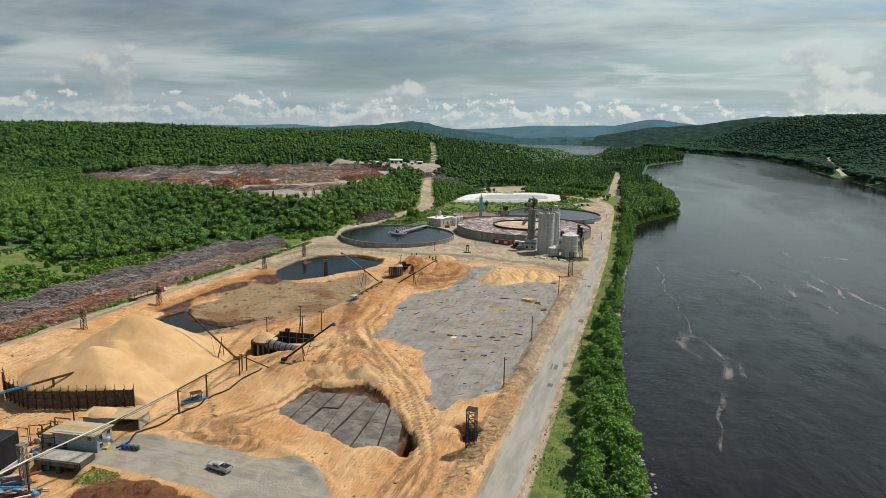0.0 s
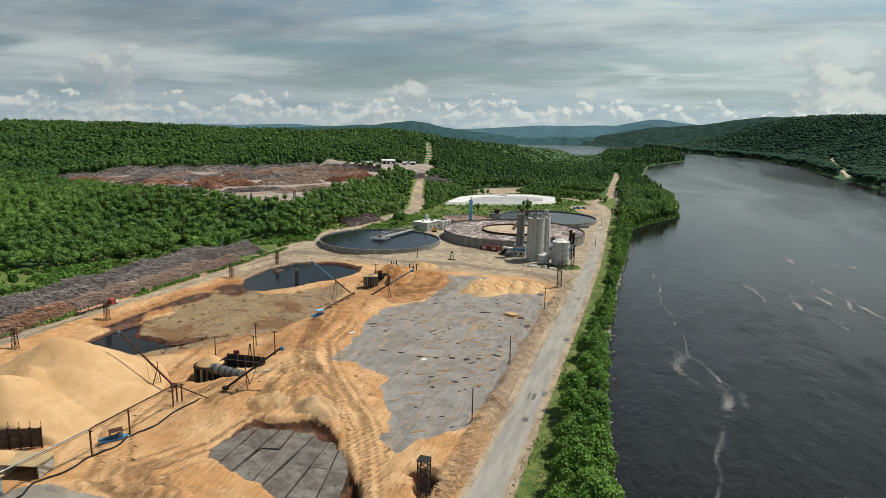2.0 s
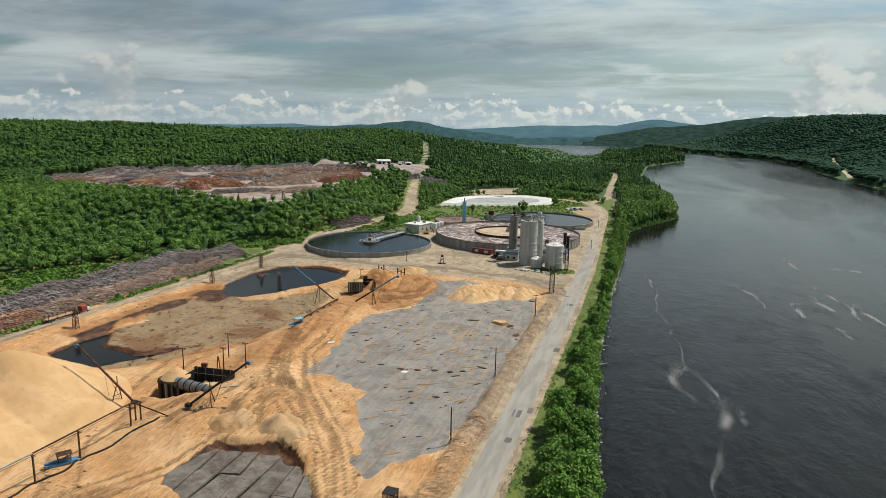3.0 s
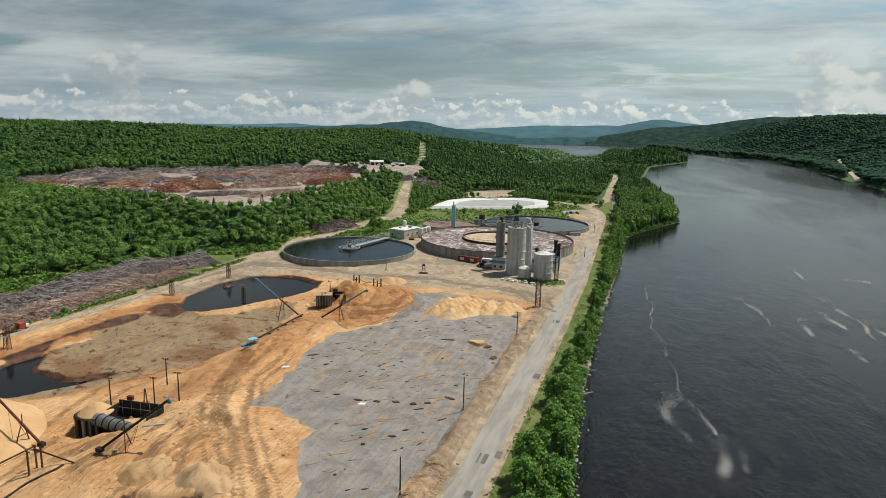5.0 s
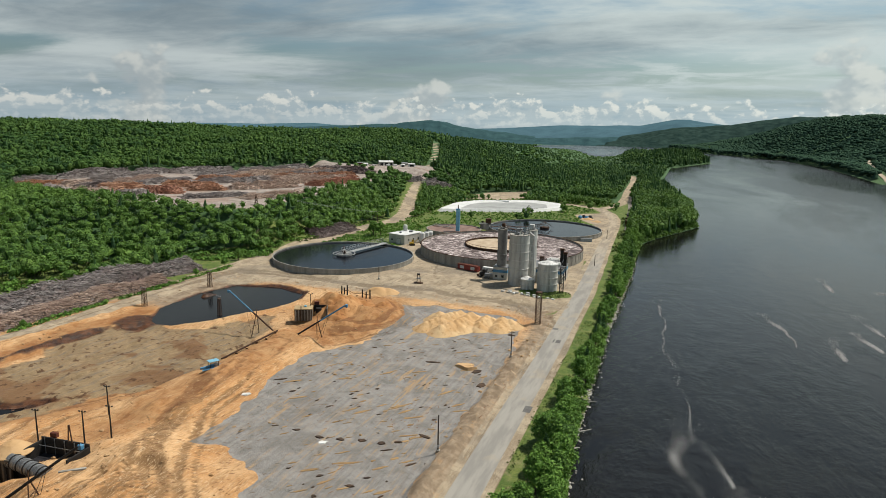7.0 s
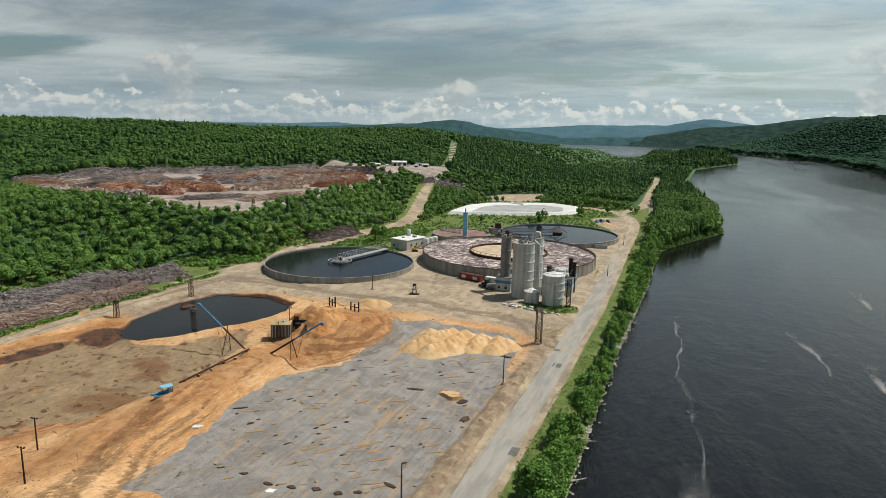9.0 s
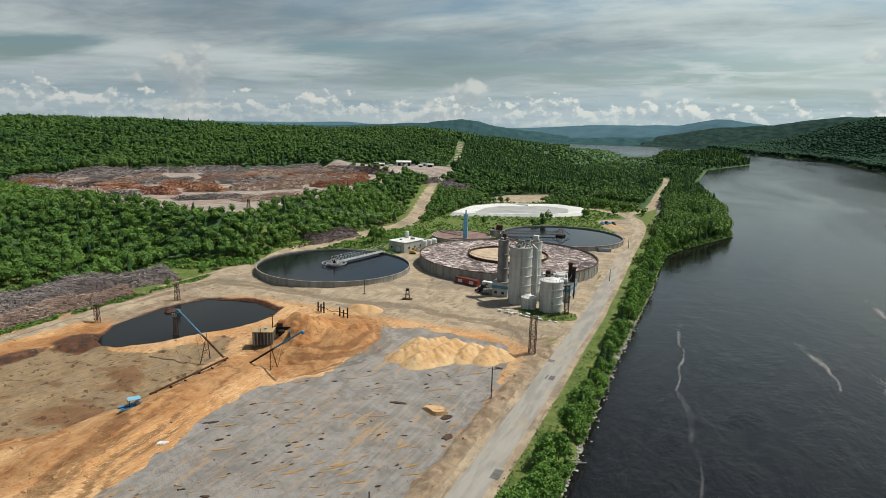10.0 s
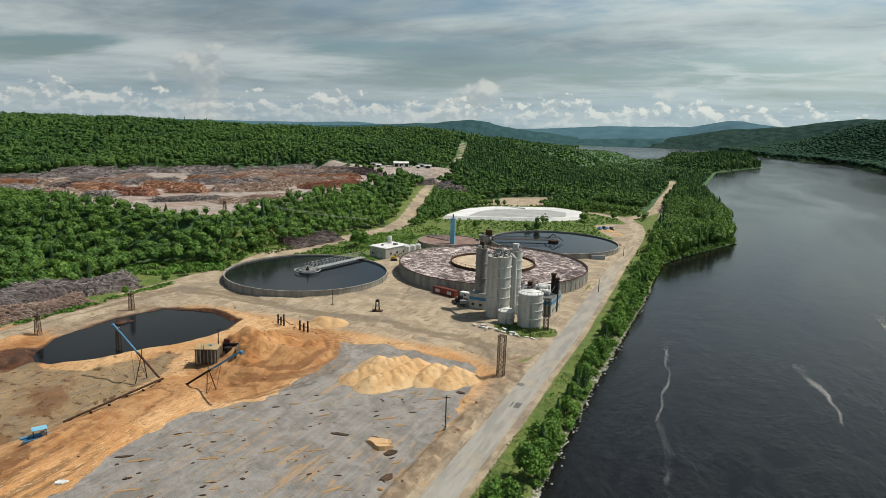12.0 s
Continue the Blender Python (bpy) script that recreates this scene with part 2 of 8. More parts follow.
YARD = -1.0
RIVER = -3.5
BANK_Y = [-3000, 60, 136, 156, 188, 237, 330, 435, 528, 558, 631, 760, 1010, 1450, 1742, 1756, 1775, 1850, 2780, 2900, 3000]
BANK_X = [20, 9, 3, -1, -5, -9, -11.5, -11, -13.5, -5, 23.5, 17, -20, -16, 68, 56, -160, -480, -560, -420, -60]
SHORE_Y = [-3000, 1018, 1312, 1633, 2062, 2398, 2863, 3000]
SHORE_X = [300, 300, 298, 301, 261, 88, -30, -60]
WEST_Y = [-400, 150, 260, 340, 375, 391, 440, 486, 533, 600, 700, 760, 1020, 2000]
WEST_X = [-300, -282, -286, -262, -234, -214, -216, -205, -202, -222, -256, -275, -356, -500]
LOG_YARD = [(-490, 455), (-455, 425), (-400, 400), (-362, 390), (-300, 405), (-245, 420), (-255, 553), (-280, 680), (-390, 710), (-485, 555)]
DIRT_ROAD = [(-150, 352), (-190, 372), (-203, 405), (-203, 455), (-200, 505), (-196, 540), (-206, 580), (-235, 658), (-262, 740), (-317, 917), (-352, 1023), (-420, 1200)]
RIVER_ROAD = [(-25.4, -200), (-25.4, 60), (-25.3, 119), (-25.5, 165), (-26.3, 220), (-26.6, 280), (-28.0, 370), (-31.0, 442), (-33.5, 490), (-35.5, 540), (-37.5, 590), (-40.5, 627), (-47, 659), (-59, 690), (-74, 703), (-92, 712)]
FOREST_TRACK = [(-60, 693), (-51, 716), (-45.5, 748), (-46, 797), (-50, 875), (-55, 1036), (-66, 1150)]
APRON = [(-39, 450), (-43, 490), (-42, 534), (-51, 590), (-64, 612), (-74, 640), (-67, 652), (-52, 664), (-40, 640), (-36, 590), (-33, 520), (-30, 450)]
SLAB = [(-92, 198), (-82, 199), (-68, 191), (-65, 178), (-56, 167), (-55, 157), (-49, 152), (-47, 160), (-38, 166), (-37, 194), (-37, 247), (-38, 284), (-41, 305), (-45, 325), (-81, 329), (-93, 323), (-85, 303), (-88, 277), (-98, 262), (-99, 244), (-93, 220)]
PIT = [(-90, 138), (-89, 148), (-88, 152), (-80, 153), (-73, 157), (-68, 154), (-61, 148), (-56, 141), (-50, 134.5), (-48.6, 131), (-49, 125), (-55, 127), (-59, 127), (-61, 124), (-71, 129), (-83, 133), (-88, 135)]
HOLE = [(-43, 144), (-41, 148), (-38, 146.5), (-35.3, 140), (-35, 133), (-39, 136)]
MUD_PAD = [(-178, 195), (-181, 225), (-180, 252), (-170, 263), (-150, 270), (-135, 290), (-122, 273), (-119, 245), (-125, 222), (-133, 203), (-146, 184), (-160, 178)]
POOL = [(-181, 186), (-182, 204), (-178, 213), (-173, 205), (-169, 198), (-161, 199), (-155, 198), (-146, 204), (-142, 204), (-147, 192), (-155, 180), (-162, 178), (-170, 181)]
POND = [(-169, 265), (-177, 272), (-184, 284), (-186, 309), (-181, 327), (-161, 334), (-142, 328), (-138, 316), (-141, 301), (-148, 288), (-154, 275), (-162, 267)]
ORANGE = [(-122, 280), (-126, 300), (-122, 322), (-110, 335), (-97, 329), (-84, 306), (-90, 278), (-98, 266), (-110, 272)]
PAVING = [(-124, 99), (-120, 103), (-115, 109), (-111, 112.5), (-100, 114), (-89, 114.5), (-80, 113), (-72, 116), (-65, 113.5), (-58, 106), (-48, 92), (-40, 70), (-66, 70), (-75, 97), (-86, 99), (-97, 99.5), (-107, 99.5), (-118, 99)]
MEADOW = [(-247, 185), (-247, 300), (-254, 345), (-262, 345), (-264, 290), (-292, 254), (-322, 260), (-332, 226), (-300, 206), (-268, 190)]
SHED_YARD = [(-378, 772), (-330, 822), (-290, 838), (-266, 800), (-262, 742), (-300, 704), (-384, 716)]
BASIN = (-161.5, 395.0, 38.2)
AERATION = (-86.5, 447.5, 47.0)
FAR_BASIN = (-80.0, 540.0, 40.0)
CLARIFIER = (-137.0, 506.5, 19.0)
WHITE_LAGOON = [(-186, 602), (-188, 655), (-176, 682), (-124, 712), (-98, 700), (-90, 668), (-110, 640)]
SAND_CLEARING = [(-200, 705), (-192, 775), (-155, 812), (-138, 745), (-160, 720)]


def height(x, y):
    bank = x - np.interp(y, BANK_Y, BANK_X)
    shore = np.interp(y, SHORE_Y, SHORE_X) - x
    west = np.interp(y, WEST_Y, WEST_X) - x
    rough = fbm(x / 90, y / 90, 4, 3) - 0.5
    h = np.full(np.shape(x), YARD) - 1.2 * smooth(-x, 110, 200) * smooth(y, 400, 330)
    h = h + 20 * smooth(west, 4, 95) * smooth(y, -300, 150) * (1 - 0.55 * smooth(y, 480, 560) * smooth(-x, 330, 230))
    h = h + 13 * smooth(y, 540, 760) * smooth(-x, 205, 262)
    flat = smooth(inside(x, y, LOG_YARD), -42, 2)
    h = h * (1 - flat) + 20.5 * flat
    back = (x + 390) * -0.85 + (y - 710) * 0.52
    lean = 1.12 - 0.47 * smooth(-x / np.maximum(y, 1), 1.3, 0.6)
    h = h + (30 * smooth(back, -5, 250) * lean - 44 * smooth(back, 260, 800)) * smooth(-x, 225, 330)
    h = h + 5 * smooth(y, 800, 1650) * smooth(-x / np.maximum(y, 1), 0.23, 0.38)
    shelf = smooth(along(x, y, [(-350, 780), (-300, 800)]), 60, 24)
    h = h * (1 - shelf) + 22.5 * shelf
    h = h - 30 * smooth(y, 1900, 2400) * smooth(-x, 900, 300)
    h = h + rough * (9 * smooth(west, 60, 260) + 6 * smooth(y, 800, 1000) * smooth(-x, 60, 150))
    h = h + 15 * smooth(-bank, 0, 45) * smooth(y, 1440, 1560) * smooth(y, 1776, 1760) * smooth(-x / np.maximum(y, 1), 0.10, 0.06)
    hill = 119 * smooth(-shore, 4, 430) * (0.82 + 0.36 * fbm(x / 500, y / 500, 3, 8)) * (1 - 0.45 * smooth(y, 2550, 3000)) * smooth(y, 100, 1300)
    h = np.where(shore < 0, np.maximum(YARD - 1 + hill, RIVER + 0.4 + np.minimum(-shore * 0.3, 4)), h)
    bed = np.maximum(RIVER - 5, RIVER - np.minimum(bank, shore) * 0.35)
    wet = (bank > 0) & (shore > 0) & (y < 2950)
    land = np.minimum(h, RIVER - bank * 0.42)
    return np.where(wet, bed, np.where((bank <= 0) & (bank > -60), np.maximum(land, RIVER), h))


HAUL_ROAD = [(-206, 60), (-205, 150), (-202.5, 180), (-203, 220), (-200, 245), (-198, 270), (-197, 300), (-195, 335), (-186, 356)]
TRACKS = [
    ([(-113, 262), (-106, 235), (-101, 210), (-90, 190), (-74, 172), (-62, 158), (-53, 143), (-45, 126), (-44, 108), (-50, 92)], 9.0),
    ([(-118, 238), (-134, 196), (-126, 168), (-118, 140), (-102, 121), (-86, 118)], 6.0),
    ([(-112, 225), (-100, 196), (-88, 176), (-86, 160), (-90, 140), (-98, 124), (-90, 117)], 6.5),
    ([(-200, 90), (-200, 200), (-201, 300), (-196, 350), (-170, 352), (-130, 347), (-90, 350), (-50, 345), (-32, 322)], 5.0),
    ([(-110, 404), (-100, 375), (-80, 360), (-58, 350), (-34, 340)], 5.0),
    ([(-100, 345), (-118, 352), (-112, 366), (-92, 362), (-88, 350)], 3.0),
    ([(-140, 275), (-126, 262), (-124, 235), (-132, 210), (-150, 186)], 5.0),
    ([(-95, 270), (-84, 290), (-86, 310), (-97, 326), (-112, 330)], 5.0)]


def tracks(x, y):
    """Wheel ruts: 0 where untouched, up to 1 in the deepest rut."""
    best = np.zeros(np.shape(x))
    for i, (line, wide) in enumerate(TRACKS):
        d = along(x, y, line)
        d = d + (fbm(x / 18, y / 18, 2, 91 + i) - 0.5) * 3
        band = smooth(d, wide, wide * 0.55)
        best = np.maximum(best, band * smooth(vnoise(d * 0.95, x / 60 + y / 45, 95 + i), 0.42, 0.72))
    # fan of gullies below the tipping edge
    a, r = np.arctan2(y - 186, x + 98), np.hypot(x + 98, y - 186)
    fan = smooth(r, 6, 11) * smooth(r, 38, 28) * smooth(y, 182, 176) * (x > -118)
    best = np.maximum(best, fan * smooth(vnoise(a * 17, r / 30, 99), 0.52, 0.72))
    a, r = np.arctan2(y - 303, x + 106), np.hypot(x + 106, y - 303)
    rings = smooth(r, 9, 13) * smooth(r, 30, 22)
    return np.maximum(best, rings * smooth(vnoise(r * 0.8, a * 1.6, 98), 0.5, 0.72))


def ragged(x, y, ring, amount=5.0, size=5.0):
    return inside(x, y, ring) + (fbm(x / size, y / size, 4, 77) - 0.5) * amount


def yard_relief(x, y):
    """Heaps, ruts, pits and ponds of the working yard."""
    swell = (fbm(x / 11, y / 11, 4, 22) - 0.5) * 1.5 + (fbm(x / 2.6, y / 2.6, 3, 23) - 0.5) * 0.7
    slab = ragged(x, y, SLAB)
    pave = inside(x, y, PAVING)
    hard = np.maximum(smooth(slab, -3, 0.5), smooth(pave, -3, 0))
    rut = tracks(x, y)
    z = (swell - 0.42 * rut) * (1 - 0.95 * hard) - 0.35 * smooth(slab, -0.8, 0.6)
    pit = ragged(x, y, PIT, 1.8, 2.4)
    dip = smooth(x, -86, -54)
    z = z * (1 - 0.85 * smooth(pit, -1.5, 0)) + (0.15 + 0.25 * dip) * smooth(pit, -8, -0.8) * smooth(pit, 0.7, -0.2) - (1.5 + 0.5 * dip) * smooth(pit, -0.2, 0.7)
    z = z - 5.5 * smooth(np.hypot((x + 51.0) / 2.8, (y - 131.0) / 6.5), 1.15, 0.75) * smooth(pit, -0.3, 0.6)
    hole = ragged(x, y, HOLE, 3.0, 3.0)
    z = z + 0.7 * smooth(hole, -7, -1) * smooth(hole, 0.8, 0) * (0.4 + 1.2 * vnoise(x / 1.6, y / 1.6, 37)) - 4.4 * smooth(hole, -0.4, 1.0)
    # sawdust spread below the burner pits
    z = z + 3.8 * smooth(np.hypot((x + 97) / 1.1, (y - 170) / 1.25), 26, 4) * (0.75 + 0.5 * vnoise(x / 5, y / 5, 31))
    z = z + 4.2 * smooth(np.hypot((x + 104), (y - 303) / 1.15), 25, 6) * (0.6 + 0.8 * vnoise(x / 6, y / 6, 32))
    z = z + 2.0 * smooth(along(x, y, [(-112, 268), (-112, 225), (-105, 200), (-70, 160)]), 16, 2) * (0.4 + 1.1 * vnoise(x / 4, y / 8, 33)) * smooth(slab, 1, -5)
    z = z - 2.2 * smooth(np.hypot(x + 89, y - 181), 4.5, 2.0)
    z = z - 3.4 * smooth(np.hypot((x + 116.5) / 8.5, (y - 170.6) / 3.4), 1.15, 0.72)
    # low bank along the yard's west edge and beside the river road
    z = z + 1.2 * smooth(np.abs(x + 199), 9, 2) * smooth(y, 100, 130) * smooth(y, 360, 330)
    z = z + 1.2 * smooth(np.abs(x + 34.3), 3.4, 0.8) * smooth(y, 310, 290) * (0.1 + 2.0 * fbm(x / 1.5, y / 3, 4, 34))
    pad = ragged(x, y, MUD_PAD, 3.0, 12.0)
    z = z - 1.0 * smooth(pad, -4, 3) + 0.9 * smooth(pad, -7, -1.5) * smooth(pad, -0.4, -1.6) * smooth(x, -160, -168)
    pond, pool = ragged(x, y, POND, 4.0, 9.0), ragged(x, y, POOL, 4.0, 8.0)
    pond = pond - 7 * smooth(along(x, y, [(-180, 306), (-176, 312), (-172, 319)]) + 2.5 * (fbm(x / 3, y / 3, 3, 39) - 0.5), 2.6, 0.6)
    still = np.maximum(smooth(pond, -4, 0), smooth(pool, -3, 0))
    z = z * (1 - 0.8 * still) - 2.4 * smooth(pond, -1.6, 3.5) - 1.9 * smooth(pool, -1.6, 2)
    z = z + 0.9 * smooth(along(x, y, [(-128, 108), (-113, 111.5), (-101, 117.5), (-85, 119.5), (-71, 116.5), (-58, 108)]), 2.6, 0.5) * (0.5 + 0.9 * vnoise(x / 3, y / 3, 36))
    z = z - 2.6 * smooth(inside(x, y, [(-140, 74), (-140, 92), (-126, 96), (-125.5, 100), (-114, 101.3), (-113.5, 97), (-110, 92), (-112, 74)]), -0.8, 1.6)
    edge = smooth(x, -212, -202) * smooth(x, -30, -32.5) * smooth(y, 64, 70) * smooth(y, 395, 372)
    return z * edge


def ground_z(x, y):
    x, y = np.asarray(x, float), np.asarray(y, float)
    return height(x, y) + yard_relief(x, y)


def gz(x, y):
    return float(ground_z(np.array([x]), np.array([y]))[0])


def mesh_np(name, verts, faces, material=None, sm=False):
    """A mesh from arrays of corners and equal-sided faces."""
    verts, faces = np.asarray(verts, np.float32), np.asarray(faces, np.int32)
    me = bpy.data.meshes.new(name)
    n, k = faces.shape
    me.vertices.add(len(verts)), me.loops.add(n * k), me.polygons.add(n)
    me.vertices.foreach_set("co", verts.ravel())
    me.loops.foreach_set("vertex_index", faces.ravel())
    me.polygons.foreach_set("loop_start", np.arange(0, n * k, k, dtype=np.int32))
    me.polygons.foreach_set("loop_total", np.full(n, k, np.int32))
    me.polygons.foreach_set("use_smooth", np.full(n, sm))
    me.update()
    me.validate()
    if material:
        me.materials.append(material)
    return me


def spaced(*spans):
    out = [np.array([spans[0][0]])]
    for a, b, step in spans:
        out.append(np.linspace(a, b, max(1, round((b - a) / step)) + 1)[1:])
    return np.concatenate(out)


gx = spaced((-4800, -1500, 220), (-1500, -560, 32), (-560, -290, 9), (-290, -212, 4), (-212, -28, 0.9), (-28, 12, 1.6), (12, 60, 4), (60, 280, 25), (280, 900, 30), (900, 4800, 230))
gy = spaced((-4800, -400, 400), (-400, 60, 30), (60, 84, 3), (84, 345, 1.0), (345, 430, 2.2), (430, 840, 4.5), (840, 1900, 20), (1900, 3100, 40), (3100, 4800, 170))
GX, GY = np.meshgrid(gx, gy)
GZ = ground_z(GX, GY)
nx, ny = len(gx), len(gy)
idx = np.arange(nx * ny).reshape(ny, nx)
quads = np.stack([idx[:-1, :-1], idx[:-1, 1:], idx[1:, 1:], idx[1:, :-1]], -1).reshape(-1, 4)
ground_me = mesh_np("ground", np.stack([GX, GY, GZ], -1).reshape(-1, 3), quads, None, True)

# what covers the ground where: sand, slab, wet with painted pit shade, grass / orange, gravel, paving, wild
west_g = np.interp(GY, WEST_Y, WEST_X) - GX
bank_g = np.interp(GY, BANK_Y, BANK_X) - GX
slab_g = smooth(ragged(GX, GY, SLAB), -1.3, 1.3)
rut_g = tracks(GX, GY)
mud_g = smooth(ragged(GX, GY, MUD_PAD, 16.0, 14.0), -5, 6)
wet_shade_g = np.maximum(smooth(inside(GX, GY, POND), -3, 2) * 0.9, smooth(ragged(GX, GY, POOL, 5.0, 8.0), -1.8, 1.6))
wet_shade_g = np.maximum(wet_shade_g, 0.85 * smooth(np.hypot(GX + 176, GY - 265), 14, 5))
# pit floor and hole get the dark soaked colour as painted shade
wet_shade_g = np.maximum(wet_shade_g, smooth(ragged(GX, GY, PIT, 1.8, 2.4), -0.5, 0.6))
wet_shade_g = np.maximum(wet_shade_g, smooth(ragged(GX, GY, HOLE, 3.0, 3.0), -1, 1))
wet_shade_g = np.maximum(wet_shade_g, 0.75 * smooth(along(GX, GY, [(-183, 205), (-183, 240), (-178, 262)]) + 8 * (fbm(GX / 10, GY / 10, 3, 55) - 0.5), 5, 1))
orange_g = np.maximum(smooth(inside(GX, GY, ORANGE), -7, 8), 0.8 * smooth(along(GX, GY, [(-184, 205), (-186, 250), (-182, 275)]) + 12 * (fbm(GX / 14, GY / 14, 3, 56) - 0.5), 11, 2))
orange_g = np.maximum(orange_g, 0.62 * smooth(along(GX, GY, [(-112, 268), (-112, 225), (-112, 195)]), 14, 4))
orange_g = np.maximum(orange_g, 0.7 * smooth(along(GX, GY, [(-121, 250), (-127, 216), (-140, 194), (-152, 183)]) + 7 * (fbm(GX / 9, GY / 9, 3, 57) - 0.5), 9, 3))
in_yard = smooth(GX, -212, -207) * smooth(GX, -29.4, -30.6) * smooth(GY, 62, 68) * smooth(GY, 352, 318)
haul_g = smooth(along(GX, GY, HAUL_ROAD) + 1.6 * (fbm(GX / 6, GY / 6, 3, 58) - 0.5), 5.4, 3.6)
sand_g = in_yard * (1 - haul_g) * (1 - 0.8 * smooth(GY, 262, 300) * smooth(-GX, 166, 186)) * (1 - 0.42 * smooth(GX, -60, -38) * smooth(GY, 150, 190)) * (1 - 0.38 * smooth(GX, -41, -35) * smooth(GY, 112, 130))
pave_g = smooth(inside(GX, GY, PAVING), -2.5, 2)
road_g = smooth(along(GX, GY, DIRT_ROAD) + 3.0 * smooth(GY, 600, 700), 9, 4.5)
plant_g = smooth(inside(GX, GY, [(-212, 330), (-206, 420), (-150, 440), (-140, 500), (-44, 560), (-42, 480), (-28, 350), (-60, 318), (-150, 322)]), -6, 6) * smooth(GX, -29, -30.5)
apron_g = np.maximum(smooth(inside(GX, GY, APRON), -3, 2), smooth(along(GX, GY, FOREST_TRACK), 6.0, 3.6))
gravel_g = np.maximum(np.maximum(road_g, plant_g), np.maximum(apron_g, smooth(inside(GX, GY, SAND_CLEARING), -8, 3)))
gravel_g = np.maximum(gravel_g, smooth(along(GX, GY, RIVER_ROAD), 6.6, 4.4))
gravel_g = np.maximum(gravel_g, haul_g)
gravel_g = gravel_g * (1 - smooth(np.hypot((GX + 44) / 12, (GY - 368) / 8), 1.15, 0.85))
log_g = np.maximum(smooth(inside(GX, GY, LOG_YARD), -16, 4), smooth(inside(GX, GY, SHED_YARD), -6, 3))
wild_g = smooth(west_g, 8, 16) * (1 - log_g) + smooth(GY, 735, 765) * (GX < np.interp(GY, BANK_Y, BANK_X)) + (GX > np.interp(GY, SHORE_Y, SHORE_X))
wild_g = wild_g + (GX > np.interp(GY, SHORE_Y, SHORE_X) - 45) + smooth(GY, 505, 520) * (GX > np.interp(GY, [500, 560, 640, 720, 1060], [-21, -22, -25, -31, -44]))
wild_g = np.clip(wild_g, 0, 1) * (1 - gravel_g) * (1 - smooth(inside(GX, GY, MEADOW), -4, 3))
grass_g = np.clip(1 - in_yard - gravel_g - log_g - wild_g, 0, 1)
grass_g = np.maximum(grass_g, smooth(np.hypot((GX + 44) / 12, (GY - 368) / 8), 1.15, 0.8))
for name, four in (("cover_a", (sand_g, slab_g, wet_shade_g, grass_g)), ("cover_b", (orange_g, np.maximum(gravel_g, 0), pave_g, wild_g)), ("cover_c", (mud_g, log_g, rut_g, sand_g * 0 + 1))):
    layer = ground_me.color_attributes.new(name, "FLOAT_COLOR", "POINT")
    layer.data.foreach_set("color", np.stack(four, -1).astype(np.float32).ravel())

GROUND, k = material("yard_ground")
co = k.n("NewGeometry").outputs["Position"]


def cover(name):
    a = k.n("Attribute")
    a.attribute_name = name
    s = k.n("SeparateColor", i0=a.outputs["Color"])
    return s.outputs[0], s.outputs[1], s.outputs[2], a.outputs["Alpha"]


a_sand, a_slab, a_wet_shade, a_grass = cover("cover_a")
a_orange, a_gravel, a_pave, a_wild = cover("cover_b")
a_mud, a_log, a_rut, _ = cover("cover_c")
n1 = k.noise(co, 0.045, 6, 0.6)
n2 = k.noise(co, 0.35, 7, 0.62, 0.4)
n3 = k.noise(co, 2.2, 6, 0.65)
streak = k.noise(k.scaled(co, 0.9, 0.10, 1, 24), 0.7, 6, 0.6, 1.2)
streak2 = k.noise(k.scaled(co, 1.6, 0.12, 1, -32), 0.55, 6, 0.62, 0.9)
streak3 = k.noise(k.scaled(co, 2.3, 0.13, 1, 7), 0.8, 6, 0.66, 0.7)
jag = k.math("ADD", k.math("MULTIPLY", n2, 0.6), k.math("MULTIPLY", streak, 0.4))


def edge(mask, soft=0.05, wobble=0.7):
    return k.ramp(k.math("ADD", mask, k.math("MULTIPLY", k.math("SUBTRACT", jag, 0.5), wobble)), 0.5 - soft, 0.5 + soft)


blot = k.noise(co, 0.16, 6, 0.65, 0.8)
grit = k.noise(co, 1.1, 8, 0.72, 0.6)
dirt = k.mix(k.ramp(n2, 0.36, 0.62), (0.195, 0.140, 0.092), (0.30, 0.235, 0.165))
dirt = k.mix(k.ramp(streak, 0.42, 0.62, 0.0, 0.45), dirt, (0.155, 0.118, 0.082))
sand = k.mix(k.ramp(n1, 0.40, 0.60), (0.450, 0.232, 0.092), (0.550, 0.342, 0.172))
sand = k.mix(k.ramp(blot, 0.50, 0.66, 0.0, 0.6), sand, (0.30, 0.165, 0.072))
sand = k.mix(k.ramp(streak, 0.50, 0.70, 0.0, 0.35), sand, (0.235, 0.135, 0.062))
sand = k.mix(k.ramp(streak3, 0.50, 0.66, 0.0, 0.55), sand, (0.25, 0.14, 0.064))
sand = k.mix(k.ramp(streak3, 0.42, 0.30, 0.0, 0.4), sand, (0.52, 0.375, 0.23))
sand = k.mix(k.ramp(grit, 0.52, 0.72, 0.0, 0.55), sand, (0.20, 0.112, 0.05))
sand = k.mix(k.ramp(grit, 0.44, 0.30, 0.0, 0.45), sand, (0.50, 0.365, 0.225))
sand = k.mix(k.math("MULTIPLY", k.ramp(a_rut, 0.25, 0.8), k.ramp(n2, 0.25, 0.6, 0.35, 0.9)), sand, (0.185, 0.105, 0.048))
straw = k.noise(k.scaled(co, 4.2, 0.45, 1, 31), 0.9, 7, 0.72, 0.8)
straw2 = k.noise(k.scaled(co, 3.6, 0.40, 1, -48), 0.9, 7, 0.72, 0.8)
strokes = k.mix(k.ramp(n2, 0.46, 0.54), straw, straw2)
